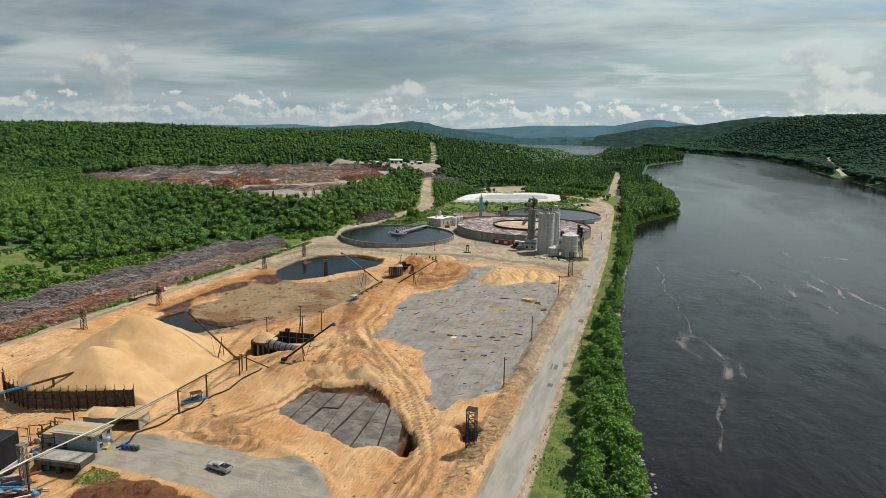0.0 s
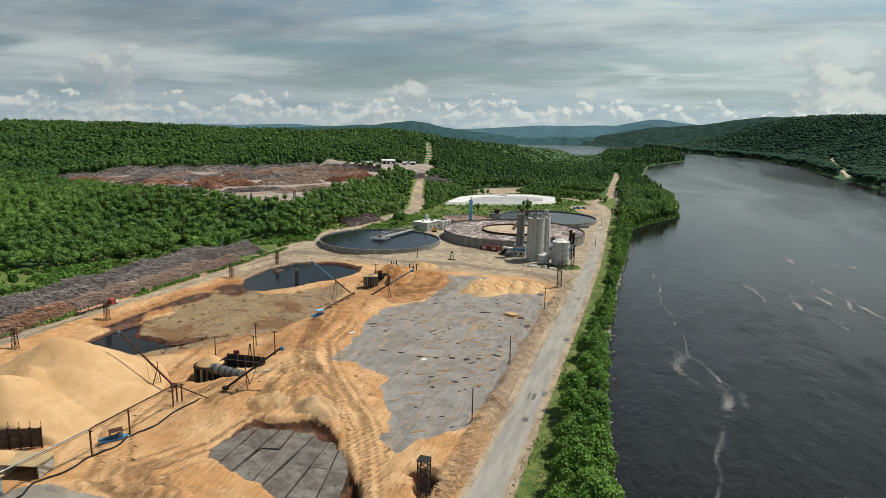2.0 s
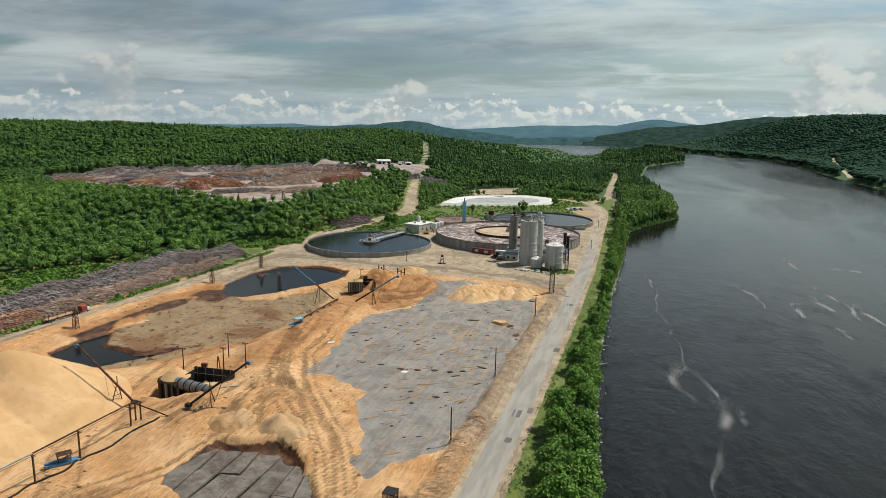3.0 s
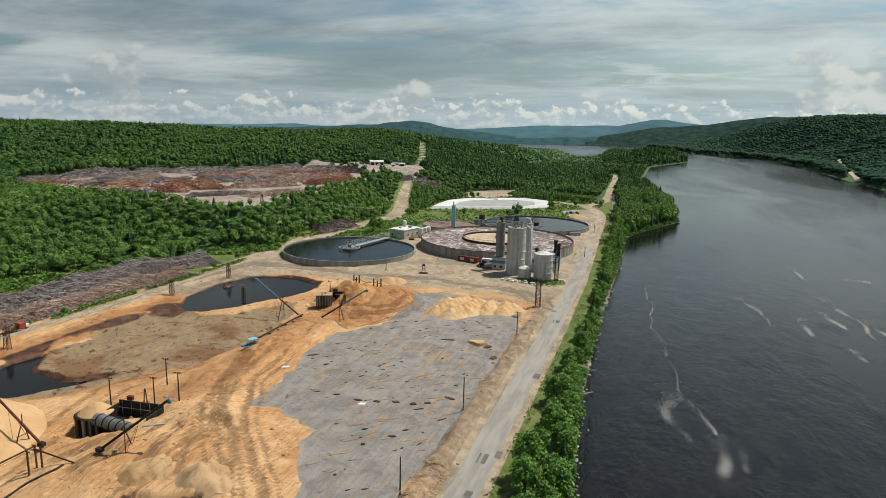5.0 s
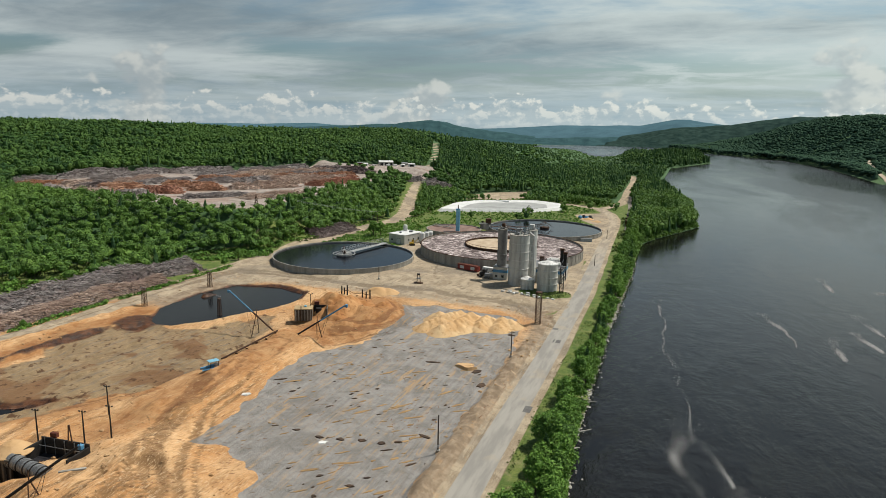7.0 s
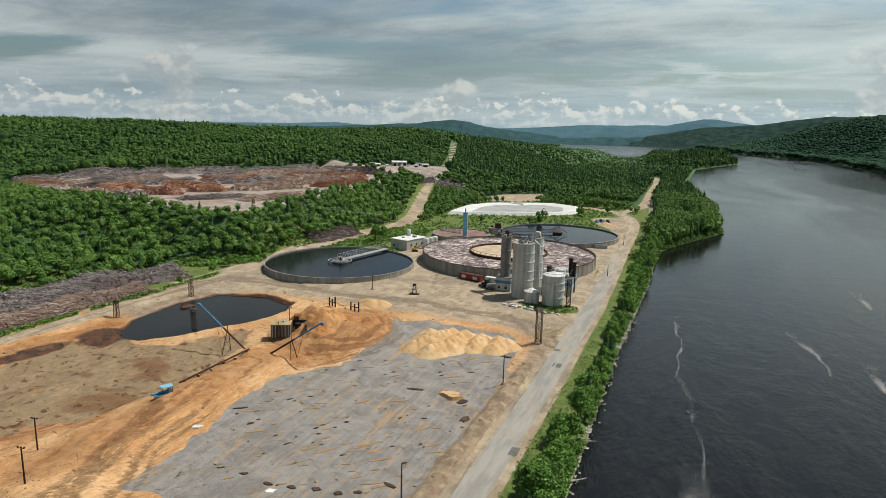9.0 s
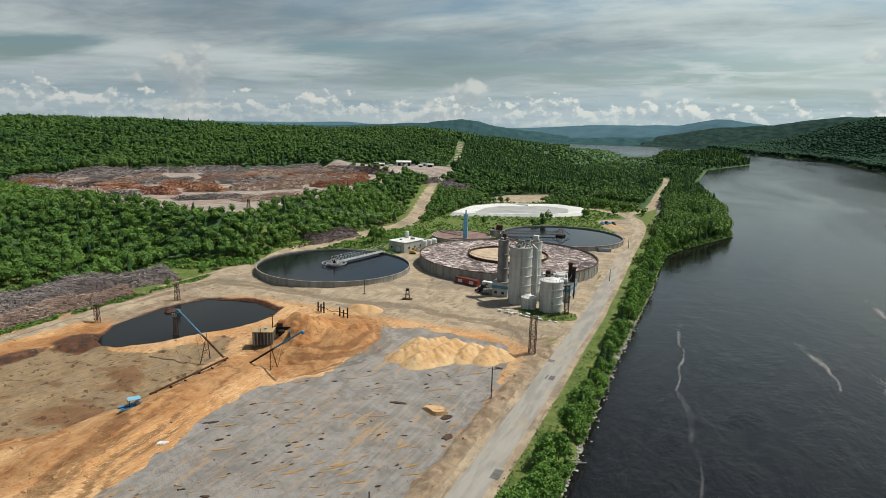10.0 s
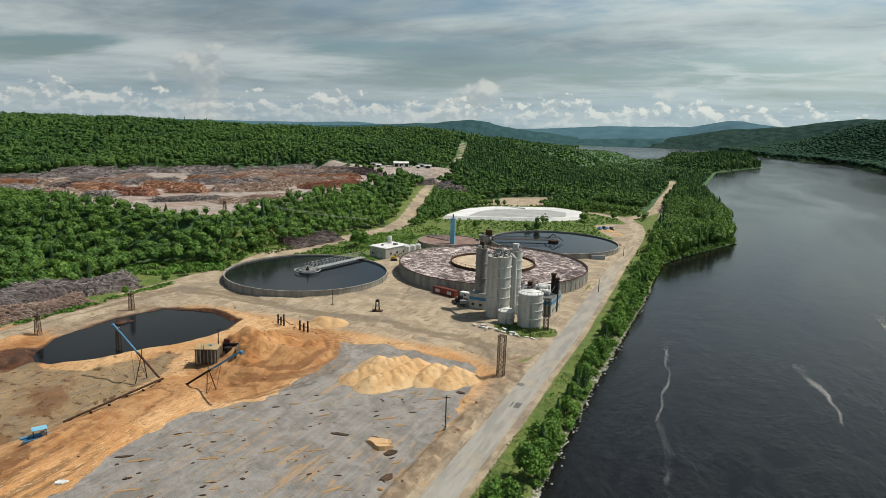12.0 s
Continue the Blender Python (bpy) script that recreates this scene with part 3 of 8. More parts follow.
sand = k.mix(k.ramp(strokes, 0.55, 0.63, 0.0, 0.62), sand, (0.17, 0.092, 0.040))
sand = k.mix(k.ramp(strokes, 0.47, 0.38, 0.0, 0.65), sand, (0.62, 0.46, 0.285))
rusty = k.mix(k.ramp(blot, 0.36, 0.62), (0.265, 0.115, 0.040), (0.385, 0.215, 0.095))
rusty = k.mix(k.ramp(n2, 0.5, 0.72, 0.0, 0.5), rusty, (0.165, 0.062, 0.022))
rusty = k.mix(k.ramp(streak3, 0.50, 0.66, 0.0, 0.5), rusty, (0.19, 0.08, 0.032))
rusty = k.mix(k.ramp(grit, 0.52, 0.74, 0.0, 0.5), rusty, (0.14, 0.06, 0.025))
rusty = k.mix(k.math("MULTIPLY", k.ramp(a_rut, 0.25, 0.8), 0.65), rusty, (0.15, 0.065, 0.028))
concrete = k.mix(k.ramp(k.math("ADD", k.math("MULTIPLY", streak2, 0.35), k.math("MULTIPLY", blot, 0.65)), 0.38, 0.62), (0.165, 0.155, 0.143), (0.262, 0.250, 0.234))
seams = k.n("TexBrick", Scale=1.0)
k.put(seams.inputs["Vector"], k.scaled(co, 0.16, 0.16, 0.16, 34))
k.put(seams.inputs["Mortar Size"], 0.014)
k.put(seams.inputs["Color1"], (1, 1, 1)), k.put(seams.inputs["Color2"], (0.93, 0.93, 0.93)), k.put(seams.inputs["Mortar"], (0.80, 0.80, 0.80))
concrete = k.mix(k.ramp(n2, 0.3, 0.7, 0.25, 0.9), concrete, seams.outputs[0], "MULTIPLY")
drift = k.math("MULTIPLY", k.ramp(streak, 0.52, 0.66), k.ramp(n1, 0.38, 0.58))
concrete = k.mix(k.math("MULTIPLY", drift, 0.85), concrete, (0.36, 0.235, 0.12))
concrete = k.mix(k.math("MULTIPLY", k.ramp(a_rut, 0.3, 0.8), 0.4), concrete, (0.075, 0.060, 0.048))
concrete = k.mix(k.ramp(grit, 0.56, 0.74, 0.0, 0.5), concrete, (0.085, 0.075, 0.065))
concrete = k.mix(k.ramp(n2, 0.64, 0.71, 0.0, 0.75), concrete, (0.04, 0.029, 0.021))
mud = k.mix(k.ramp(k.math("ADD", k.math("MULTIPLY", streak2, 0.4), k.math("MULTIPLY", blot, 0.6)), 0.36, 0.64), (0.185, 0.128, 0.070), (0.280, 0.202, 0.116))
mud = k.mix(k.ramp(strokes, 0.47, 0.39, 0.0, 0.8), mud, (0.37, 0.26, 0.145))
mud = k.mix(k.ramp(streak2, 0.52, 0.62, 0.0, 0.7), mud, (0.125, 0.112, 0.098))
mud = k.mix(k.ramp(k.noise(co, 0.05, 5, 0.6, 0.6), 0.52, 0.60, 0.0, 0.75), mud, (0.15, 0.075, 0.034))
mud = k.mix(k.ramp(n2, 0.56, 0.64, 0.0, 0.9), mud, (0.070, 0.034, 0.016))
soaked_shade = k.mix(k.ramp(n2, 0.4, 0.6), (0.030, 0.013, 0.007), (0.105, 0.042, 0.017))
gravel = k.mix(k.ramp(blot, 0.38, 0.64), (0.262, 0.206, 0.140), (0.385, 0.315, 0.222))
gravel = k.mix(k.math("MULTIPLY", k.ramp(a_rut, 0.25, 0.8), 0.7), gravel, (0.145, 0.110, 0.074))
gravel = k.mix(k.ramp(grit, 0.52, 0.72, 0.0, 0.5), gravel, (0.15, 0.115, 0.08))
gravel = k.mix(k.ramp(n1, 0.50, 0.62, 0.0, 0.6), gravel, (0.165, 0.138, 0.108))
gravel = k.mix(k.ramp(streak2, 0.54, 0.66, 0.0, 0.55), gravel, (0.13, 0.098, 0.068))
gravel = k.mix(k.ramp(strokes, 0.46, 0.37, 0.0, 0.5), gravel, (0.47, 0.40, 0.30))
lane = k.noise(k.scaled(co, 0.10, 0.9, 1, -14), 0.8, 6, 0.6, 0.6)
paving = k.mix(k.ramp(blot, 0.36, 0.64), (0.215, 0.195, 0.165), (0.295, 0.268, 0.228))
paving = k.mix(k.ramp(lane, 0.50, 0.66, 0.0, 0.55), paving, (0.345, 0.270, 0.180))
paving = k.mix(k.ramp(lane, 0.46, 0.34, 0.0, 0.5), paving, (0.165, 0.150, 0.130))
grass = k.mix(k.ramp(n2, 0.34, 0.66), (0.066, 0.108, 0.024), (0.140, 0.168, 0.044))
grass = k.mix(k.ramp(grit, 0.46, 0.66, 0.0, 0.6), grass, (0.050, 0.092, 0.020))
grass = k.mix(k.ramp(blot, 0.54, 0.70, 0.0, 0.65), grass, (0.23, 0.20, 0.105))
wild = k.mix(k.ramp(n2, 0.35, 0.65), (0.036, 0.076, 0.030), (0.066, 0.128, 0.044))
logs = k.mix(k.ramp(blot, 0.36, 0.64), (0.215, 0.175, 0.148), (0.35, 0.305, 0.268))
logs = k.mix(k.ramp(n1, 0.54, 0.64, 0.0, 0.5), logs, (0.235, 0.135, 0.090))
logs = k.mix(k.ramp(grit, 0.52, 0.70, 0.0, 0.6), logs, (0.12, 0.09, 0.075))
c = k.mix(edge(a_grass, 0.08), dirt, grass)
c = k.mix(edge(a_wild, 0.1, 0.5), c, wild)
c = k.mix(edge(a_gravel, 0.12, 0.5), c, gravel)
c = k.mix(edge(a_log, 0.1), c, logs)
c = k.mix(edge(a_sand, 0.16, 0.9), c, sand)
c = k.mix(k.math("MULTIPLY", edge(a_orange, 0.22, 0.9), 0.9), c, rusty)
c = k.mix(edge(a_mud, 0.10), c, mud)
concrete = k.mix(k.ramp(strokes, 0.55, 0.64, 0.0, 0.4), concrete, (0.30, 0.20, 0.105))
c = k.mix(edge(a_slab, 0.035, 0.8), c, concrete)
c = k.mix(edge(a_pave, 0.08, 0.6), c, paving)
c = k.mix(edge(a_wet_shade, 0.14, 0.8), c, soaked_shade)
finish(k, c, k.ramp(edge(a_wet_shade, 0.14, 0.8), 0, 1, 0.92, 0.35), 0.0, k.math("ADD", k.math("MULTIPLY", streak3, 0.45), k.math("ADD", k.math("MULTIPLY", strokes, 0.5), k.math("MULTIPLY", grit, 0.6))), 0.85, 0.45, 0.2)
ground_me.materials.append(GROUND)
ground = tagged(new("ground", ground_me), "sandy yard, grass and forest floor reaching the hills", "ground", kind="structure")


# ---- water ----
def water_material(name, deep, ripple, rough, shine=0.25):
    m, k = material(name)
    co = k.n("NewGeometry").outputs["Position"]
    small = k.noise(k.scaled(co, 1, 0.55, 1, 15), 0.55, 5, 0.6, 0.3)
    wide = k.noise(k.scaled(co, 1, 0.22, 1, 8), 0.012, 5, 0.55, 0.8)
    chop = k.noise(k.scaled(co, 1, 0.6, 1, 25), 0.16, 4, 0.6, 0.4)
    height = k.math("MULTIPLY", k.math("ADD", small, k.math("MULTIPLY", chop, 1.6)), k.ramp(wide, 0.36, 0.64, 0.55, 1.0))
    north = k.n("SeparateXYZ", i0=co).outputs[1]
    height = k.math("MULTIPLY", height, k.ramp(north, 140.0, 480.0, 1.0, 0.15))
    gust = k.noise(k.scaled(co, 1, 0.30, 1, 10), 0.035, 7, 0.66, 0.6)
    gust = k.math("ADD", k.math("MULTIPLY", gust, 0.6), k.math("MULTIPLY", k.noise(k.scaled(co, 1, 0.5, 1, 10), 0.11, 7, 0.72, 0.4), 0.4))
    height = k.math("MULTIPLY", height, k.ramp(gust, 0.42, 0.58, 0.3, 2.0))
    height = k.math("ADD", height, k.math("MULTIPLY", k.noise(k.scaled(co, 1, 0.5, 1, 12), 1.15, 4, 0.65, 0.3), k.ramp(north, 120.0, 700.0, 0.24, 0.02)))
    height = k.math("MULTIPLY", height, k.ramp(north, 700.0, 1800.0, 1.0, 0.12))
    colour = deep
    rgh = k.math("ADD", k.ramp(wide, 0.36, 0.64, rough, rough + 0.10), k.ramp(north, 300.0, 1500.0, 0.0, 0.08))
    finish(k, colour, rgh, 0.0, height, ripple, 0.35, shine)
    return m


RIVER_WATER = water_material("dark_river_water", (0.006, 0.0055, 0.005), 0.50, 0.06, 0.185)
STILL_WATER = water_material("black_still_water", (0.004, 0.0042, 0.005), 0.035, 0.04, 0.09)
BASIN_WATER = water_material("basin_water", (0.006, 0.007, 0.010), 0.03, 0.05, 0.15)


def strip_between(ys, left, right, z):
    v = [(x, y, z) for y, a, b in zip(ys, left, right) for x in (a, b)]
    f = [(2 * i, 2 * i + 1, 2 * i + 3, 2 * i + 2) for i in range(len(ys) - 1)]
    return v, f


ys = spaced((-3000, 0, 200), (0, 2960, 20))
v, f = strip_between(ys, np.interp(ys, BANK_Y, BANK_X) - 7, np.interp(ys, SHORE_Y, SHORE_X) + 10, RIVER)
tagged(new("water", mesh_np("water", v, f, RIVER_WATER)), "wide dark river with light ripples and foam streaks", "river", kind="structure")


def sheet_from(ring, z, grow, name, mat, label):
    """A still sheet of water a little wider than its hollow."""
    p = np.array(ring, float)
    c = p.mean(0)
    p = c + (p - c) * grow
    fine = np.concatenate([np.linspace(a, b, 6)[:-1] for a, b in zip(p, np.roll(p, -1, 0))])
    bm = bmesh.new()
    bm.faces.new([bm.verts.new((x, y, z)) for x, y in fine])
    me = bpy.data.meshes.new(name)
    bm.to_mesh(me)
    bm.free()
    me.materials.append(mat)
    return tagged(new(name, me), label, "pond", kind="structure")


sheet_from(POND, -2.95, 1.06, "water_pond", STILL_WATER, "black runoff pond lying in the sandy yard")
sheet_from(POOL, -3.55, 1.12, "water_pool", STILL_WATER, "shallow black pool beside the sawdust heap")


# ---- road ----
def ribbon(line, widths, rise, step=6.0):
    p = np.array(line, float)
    d = np.r_[0, np.cumsum(np.hypot(*np.diff(p, axis=0).T))]
    s = np.arange(0, d[-1], step)
    x, y = np.interp(s, d, p[:, 0]), np.interp(s, d, p[:, 1])
    for _ in range(4):
        x[1:-1], y[1:-1] = (x[:-2] + 2 * x[1:-1] + x[2:]) / 4, (y[:-2] + 2 * y[1:-1] + y[2:]) / 4
    tx, ty = np.gradient(x), np.gradient(y)
    n = np.hypot(tx, ty)
    cols = [(x + w * ty / n, y - w * tx / n) for w in widths]
    return np.stack([np.stack([a, b, ground_z(a, b) + rise], -1) for a, b in cols], 1)


def ribbon_mesh(name, grid, mat):
    r, c = grid.shape[:2]
    i = np.arange(r * c).reshape(r, c)
    return mesh_np(name, grid.reshape(-1, 3), np.stack([i[:-1, :-1], i[:-1, 1:], i[1:, 1:], i[1:, :-1]], -1).reshape(-1, 4), mat, True)


ASPHALT, k = material("sun_bleached_asphalt")
co = k.n("NewGeometry").outputs["Position"]
a = k.noise(k.scaled(co, 1, 0.15, 1), 0.5, 5, 0.6)
b = k.noise(co, 5.0, 5, 0.7)
tone = k.mix(k.ramp(a, 0.35, 0.65), (0.215, 0.203, 0.182), (0.285, 0.268, 0.236))
tone = k.mix(k.ramp(b, 0.55, 0.75, 0.0, 0.35), tone, (0.155, 0.145, 0.128))
tone = k.mix(k.ramp(k.noise(co, 0.09, 4, 0.6), 0.58, 0.7, 0.0, 0.5), tone, (0.32, 0.27, 0.20))
north = k.n("SeparateXYZ", i0=co).outputs[1]
tone = k.mix(k.ramp(k.math("ADD", north, k.math("MULTIPLY", k.noise(co, 0.15, 4, 0.6), 90.0)), 430.0, 600.0), tone, k.mix(k.ramp(a, 0.38, 0.62), (0.235, 0.190, 0.135), (0.350, 0.292, 0.212)))
finish(k, tone, 0.9, 0.0, b, 0.2, 0.02)
grid = ribbon(RIVER_ROAD[:15], (-3.4, -1.7, 0, 1.7, 3.4), 0.06)
grid[:, 2, 2] += 0.06
road = tagged(new("road", ribbon_mesh("road", grid, ASPHALT)), "narrow sun-bleached asphalt road along the river", "road", kind="structure")


# ---- builders ----
def part(name, bm, mat, parent=None, label="", sm=False):
    """Links a bmesh as one mesh object, under a thing or a part."""
    me = bpy.data.meshes.new(name)
    if sm:
        for f in bm.faces:
            f.smooth = True
    bm.to_mesh(me)
    bm.free()
    me.materials.append(mat)
    ob = new(name, me)
    if parent:
        ob.parent = parent
    return tagged(ob, label) if label else ob


def thing(name, x, y, z=None, rz=0.0, label="", category="", group="", kind=""):
    ob = new(name)
    ob.matrix_basis = pose(x, y, gz(x, y) if z is None else z, 0, 0, rz)
    return tagged(ob, label, category, group, kind)


def box(sx, sy, sz, at=(0, 0, 0), rz=0.0, bm=None, bevel=0.0, m=None):
    """A box standing on at; bevel rounds its edges."""
    own = bmesh.new()
    bmesh.ops.create_cube(own, size=1.0, matrix=Matrix.Diagonal((sx, sy, sz, 1)))
    if bevel:
        bmesh.ops.bevel(own, geom=own.edges[:], offset=bevel, segments=1, affect="EDGES")
    bmesh.ops.transform(own, matrix=(m or Matrix()) @ pose(at[0], at[1], at[2] + sz / 2, 0, 0, rz), verts=own.verts)
    return merge(own, bm)


def merge(own, bm):
    if bm is None:
        return own
    me = bpy.data.meshes.new("tmp")
    own.to_mesh(me)
    own.free()
    bm.from_mesh(me)
    bpy.data.meshes.remove(me)
    return bm


def beam(a, b, w, bm=None, h=None):
    """A straight square bar from a to b."""
    a, b = Vector(a), Vector(b)
    d = b - a
    own = bmesh.new()
    bmesh.ops.create_cube(own, size=1.0, matrix=Matrix.Diagonal((w, h or w, d.length, 1)))
    bmesh.ops.transform(own, matrix=Matrix.Translation((a + b) / 2) @ d.to_track_quat("Z", "X").to_matrix().to_4x4(), verts=own.verts)
    return merge(own, bm)


def pipe(a, b, r, bm=None, n=10, r2=None):
    a, b = Vector(a), Vector(b)
    d = b - a
    own = bmesh.new()
    bmesh.ops.create_cone(own, cap_ends=True, segments=n, radius1=r, radius2=r if r2 is None else r2, depth=d.length)
    bmesh.ops.transform(own, matrix=Matrix.Translation((a + b) / 2) @ d.to_track_quat("Z", "X").to_matrix().to_4x4(), verts=own.verts)
    return merge(own, bm)


def spun(profile, n=48, bm=None, at=(0, 0), a0=0.0, a1=360.0):
    """A turned solid from (radius, height) pairs; closed when the profile ends where it began."""
    own = bmesh.new()
    whole = abs(a1 - a0) >= 359.9
    rings = []
    for i in range(n if whole else n + 1):
        t = radians(a0 + (a1 - a0) * i / n)
        rings.append([own.verts.new((at[0] + r * math.cos(t), at[1] + r * math.sin(t), z)) for r, z in profile])
    for i in range(n):
        p, q = rings[i], rings[(i + 1) % len(rings)]
        for j in range(len(profile) - 1):
            own.faces.new((p[j], q[j], q[j + 1], p[j + 1]))
    bmesh.ops.remove_doubles(own, verts=own.verts, dist=1e-4)
    return merge(own, bm)


# ---- round basins ----
def ring_wall(name, spot, wall, top, label, category="tank", seg=96, base=None, cap=0.35, posts=0):
    x, y, r = spot
    z0 = (gz(x, y) if base is None else base)
    t = tagged(new(name), label, category)
    t.matrix_basis = pose(x, y, z0)
    h = top - z0
    part("wall", spun([(r, -1.0), (r, h - 0.3), (r + 0.12, h - 0.3), (r + 0.12, h), (r - cap, h), (r - cap, -0.5), (r, -1.0)], seg), wall, t)
    pilasters = 36 if posts == 0 else posts
    for i in range(pilasters):
        a = 2 * math.pi * i / pilasters
        p = part("pilaster", box(0.16, 0.45, h - 0.3, bevel=0.03), wall, t)
        p.matrix_basis = pose((r + 0.06) * math.cos(a), (r + 0.06) * math.sin(a), 0, 0, 0, math.degrees(a))
    return t, h


def disc(r, z, n=96, inner=0.0):
    bm = bmesh.new()
    if inner:
        a = [bm.verts.new((inner * math.cos(2 * math.pi * i / n), inner * math.sin(2 * math.pi * i / n), z)) for i in range(n)]
    b = [bm.verts.new((r * math.cos(2 * math.pi * i / n), r * math.sin(2 * math.pi * i / n), z)) for i in range(n)]
    if inner:
        for i in range(n):
            bm.faces.new((a[i], b[i], b[(i + 1) % n], a[(i + 1) % n]))
    else:
        bm.faces.new(b)
    return bm


def truss_bridge(t, length, z, width=2.2, high=1.5, turn=0.0, mat=None):
    """A lattice walkway from the basin's middle to its rim."""
    mat = mat or STEEL
    m = pose(0, 0, z, 0, 0, turn)

    def place(o):
        o.matrix_basis = m
        return o
    place(part("walkway", box(length, width, 0.12, (length / 2, 0, 0)), mat, t))
    n = max(4, int(length / 2.4))
    for side in (-1, 1):
        y = side * width / 2
        bm = beam((0, y, high), (length, y, high), 0.12)
        beam((0, y, 0.1), (length, y, 0.1), 0.14, bm)
        for i in range(n):
            x0, x1 = length * i / n, length * (i + 1) / n
            beam((x0, y, 0.1), (x0, y, high), 0.09, bm)
            beam((x0, y, 0.1), (x1, y, high), 0.07, bm)
        place(part("truss", bm, mat, t))


t, h = ring_wall("settling_basin", BASIN, CONCRETE, 1.5, "round concrete settling basin full of black water", base=-2.0)
part("water_surface", disc(37.9, h - 0.75), BASIN_WATER, t, "still black water")
PALE_STEEL = worn("galvanised_steel", (0.46, 0.46, 0.44), (0.27, 0.27, 0.26), 2.0, 0.5, 0.2)
truss_bridge(t, 40, h + 0.3, 3.4, 3.0, 80, PALE_STEEL)
part("centre_platform", spun([(0.01, h + 0.3), (4.2, h + 0.3), (4.2, h - 0.9), (0.01, h - 0.9)], 24), STEEL, t)
part("drive_unit", box(1.6, 1.2, 1.8, (0, 0, h + 0.3), bevel=0.1), RUST, t)
part("mast", beam((0, 0, h + 0.3), (0, 0, h + 4.6), 0.35), RED_RUST, t)
for i in range(10):
    a = 2 * math.pi * i / 10
    part("spoke", beam((0, 0, h + 2.6), (6.0 * math.cos(a), 6.0 * math.sin(a), h + 0.2), 0.16), PALE_STEEL, t)
part("skimmer_ring", spun([(6.2, h + 0.1), (6.2, h + 0.5), (5.9, h + 0.5), (5.9, h + 0.1), (6.2, h + 0.1)], 32), PALE_STEEL, t)

FROTH, k = material("brown_froth")
co = k.n("NewGeometry").outputs["Position"]
n1 = k.noise(co, 0.17, 8, 0.68, 1.1)
n2 = k.noise(co, 0.55, 7, 0.7, 0.5)
f1 = k.math("ADD", k.math("MULTIPLY", n1, 0.55), k.math("MULTIPLY", n2, 0.45))
col = k.mix(k.ramp(f1, 0.46, 0.56), (0.046, 0.026, 0.023), (0.40, 0.33, 0.305))
col = k.mix(k.ramp(f1, 0.55, 0.60), col, (0.70, 0.65, 0.62))
finish(k, col, 0.6, 0.0, f1, 0.6, 0.4)
t, h = ring_wall("aeration_basin", AERATION, CONCRETE, 4.6, "large round concrete aeration basin covered in pinkish froth", base=-1.2, posts=72, cap=0.5)
part("rust_rim", spun([(47.15, h), (47.2, h + 0.25), (46.6, h + 0.25), (46.6, h), (47.15, h)], 96), RUST, t, "rusted steel rim")
part("froth", disc(46.6, h - 0.7, 96, 21.0), FROTH, t, "patchy pinkish brown froth")
part("inner_wall", spun([(21.3, h - 2), (21.3, h + 0.7), (20.9, h + 0.7), (20.9, h - 2)], 72), RUST, t, "dark rusted inner ring")
CLAY = worn("settled_foam", (0.46, 0.37, 0.26), (0.32, 0.24, 0.16), 0.6, 0.8)
part("inner_froth", disc(20.9, h - 0.3, 64), CLAY, t, "pale tan settled foam")
for i in range(40):
    a = 2 * math.pi * i / 40
    p = part("railing_post", box(0.12, 0.12, 1.1), RUST, t)
    p.matrix_basis = pose(21.1 * math.cos(a), 21.1 * math.sin(a), h + 0.7)
part("handrail", spun([(21.15, h + 1.75), (21.15, h + 1.85), (21.05, h + 1.85), (21.05, h + 1.75), (21.15, h + 1.75)], 72), RUST, t)
truss_bridge(t, 27, h + 0.4, 1.8, 1.2, 95, RUST)

t, h = ring_wall("far_settling_basin", FAR_BASIN, CONCRETE, 2.0, "round concrete basin of slate-coloured water with a skimmer bridge", base=-1.2, posts=48)
part("water_surface", disc(39.7, h - 0.8), BASIN_WATER, t, "still slate-coloured water")
truss_bridge(t, 39, h + 0.2, 2.4, 2.0, 205, RUST)
part("centre_platform", spun([(0.01, h + 0.3), (3.2, h + 0.3), (3.2, h - 0.9), (0.01, h - 0.9)], 24), RUST, t)
for i in range(8):
    a = math.pi * i / 4
    part("skimmer_arm", beam((0, 0, h + 4.4), (6.4 * math.cos(a), 6.4 * math.sin(a), h + 0.4), 0.22), RUST, t)

t, h = ring_wall("clarifier", CLARIFIER, CONCRETE, 1.9, "small round clarifier with reddish brown scum", base=-1.2)
SCUM = worn("red_brown_scum", (0.22, 0.15, 0.12), (0.12, 0.07, 0.055), 0.8, 0.8)
part("scum", disc(18.7, h - 0.5), SCUM, t)
truss_bridge(t, 19, h + 0.2, 1.6, 1.2, 160)


# ---- silos ----
SLIM_GREY = worn("dark_silo_concrete", (0.24, 0.24, 0.23), (0.15, 0.15, 0.145), 1.0, 0.85)

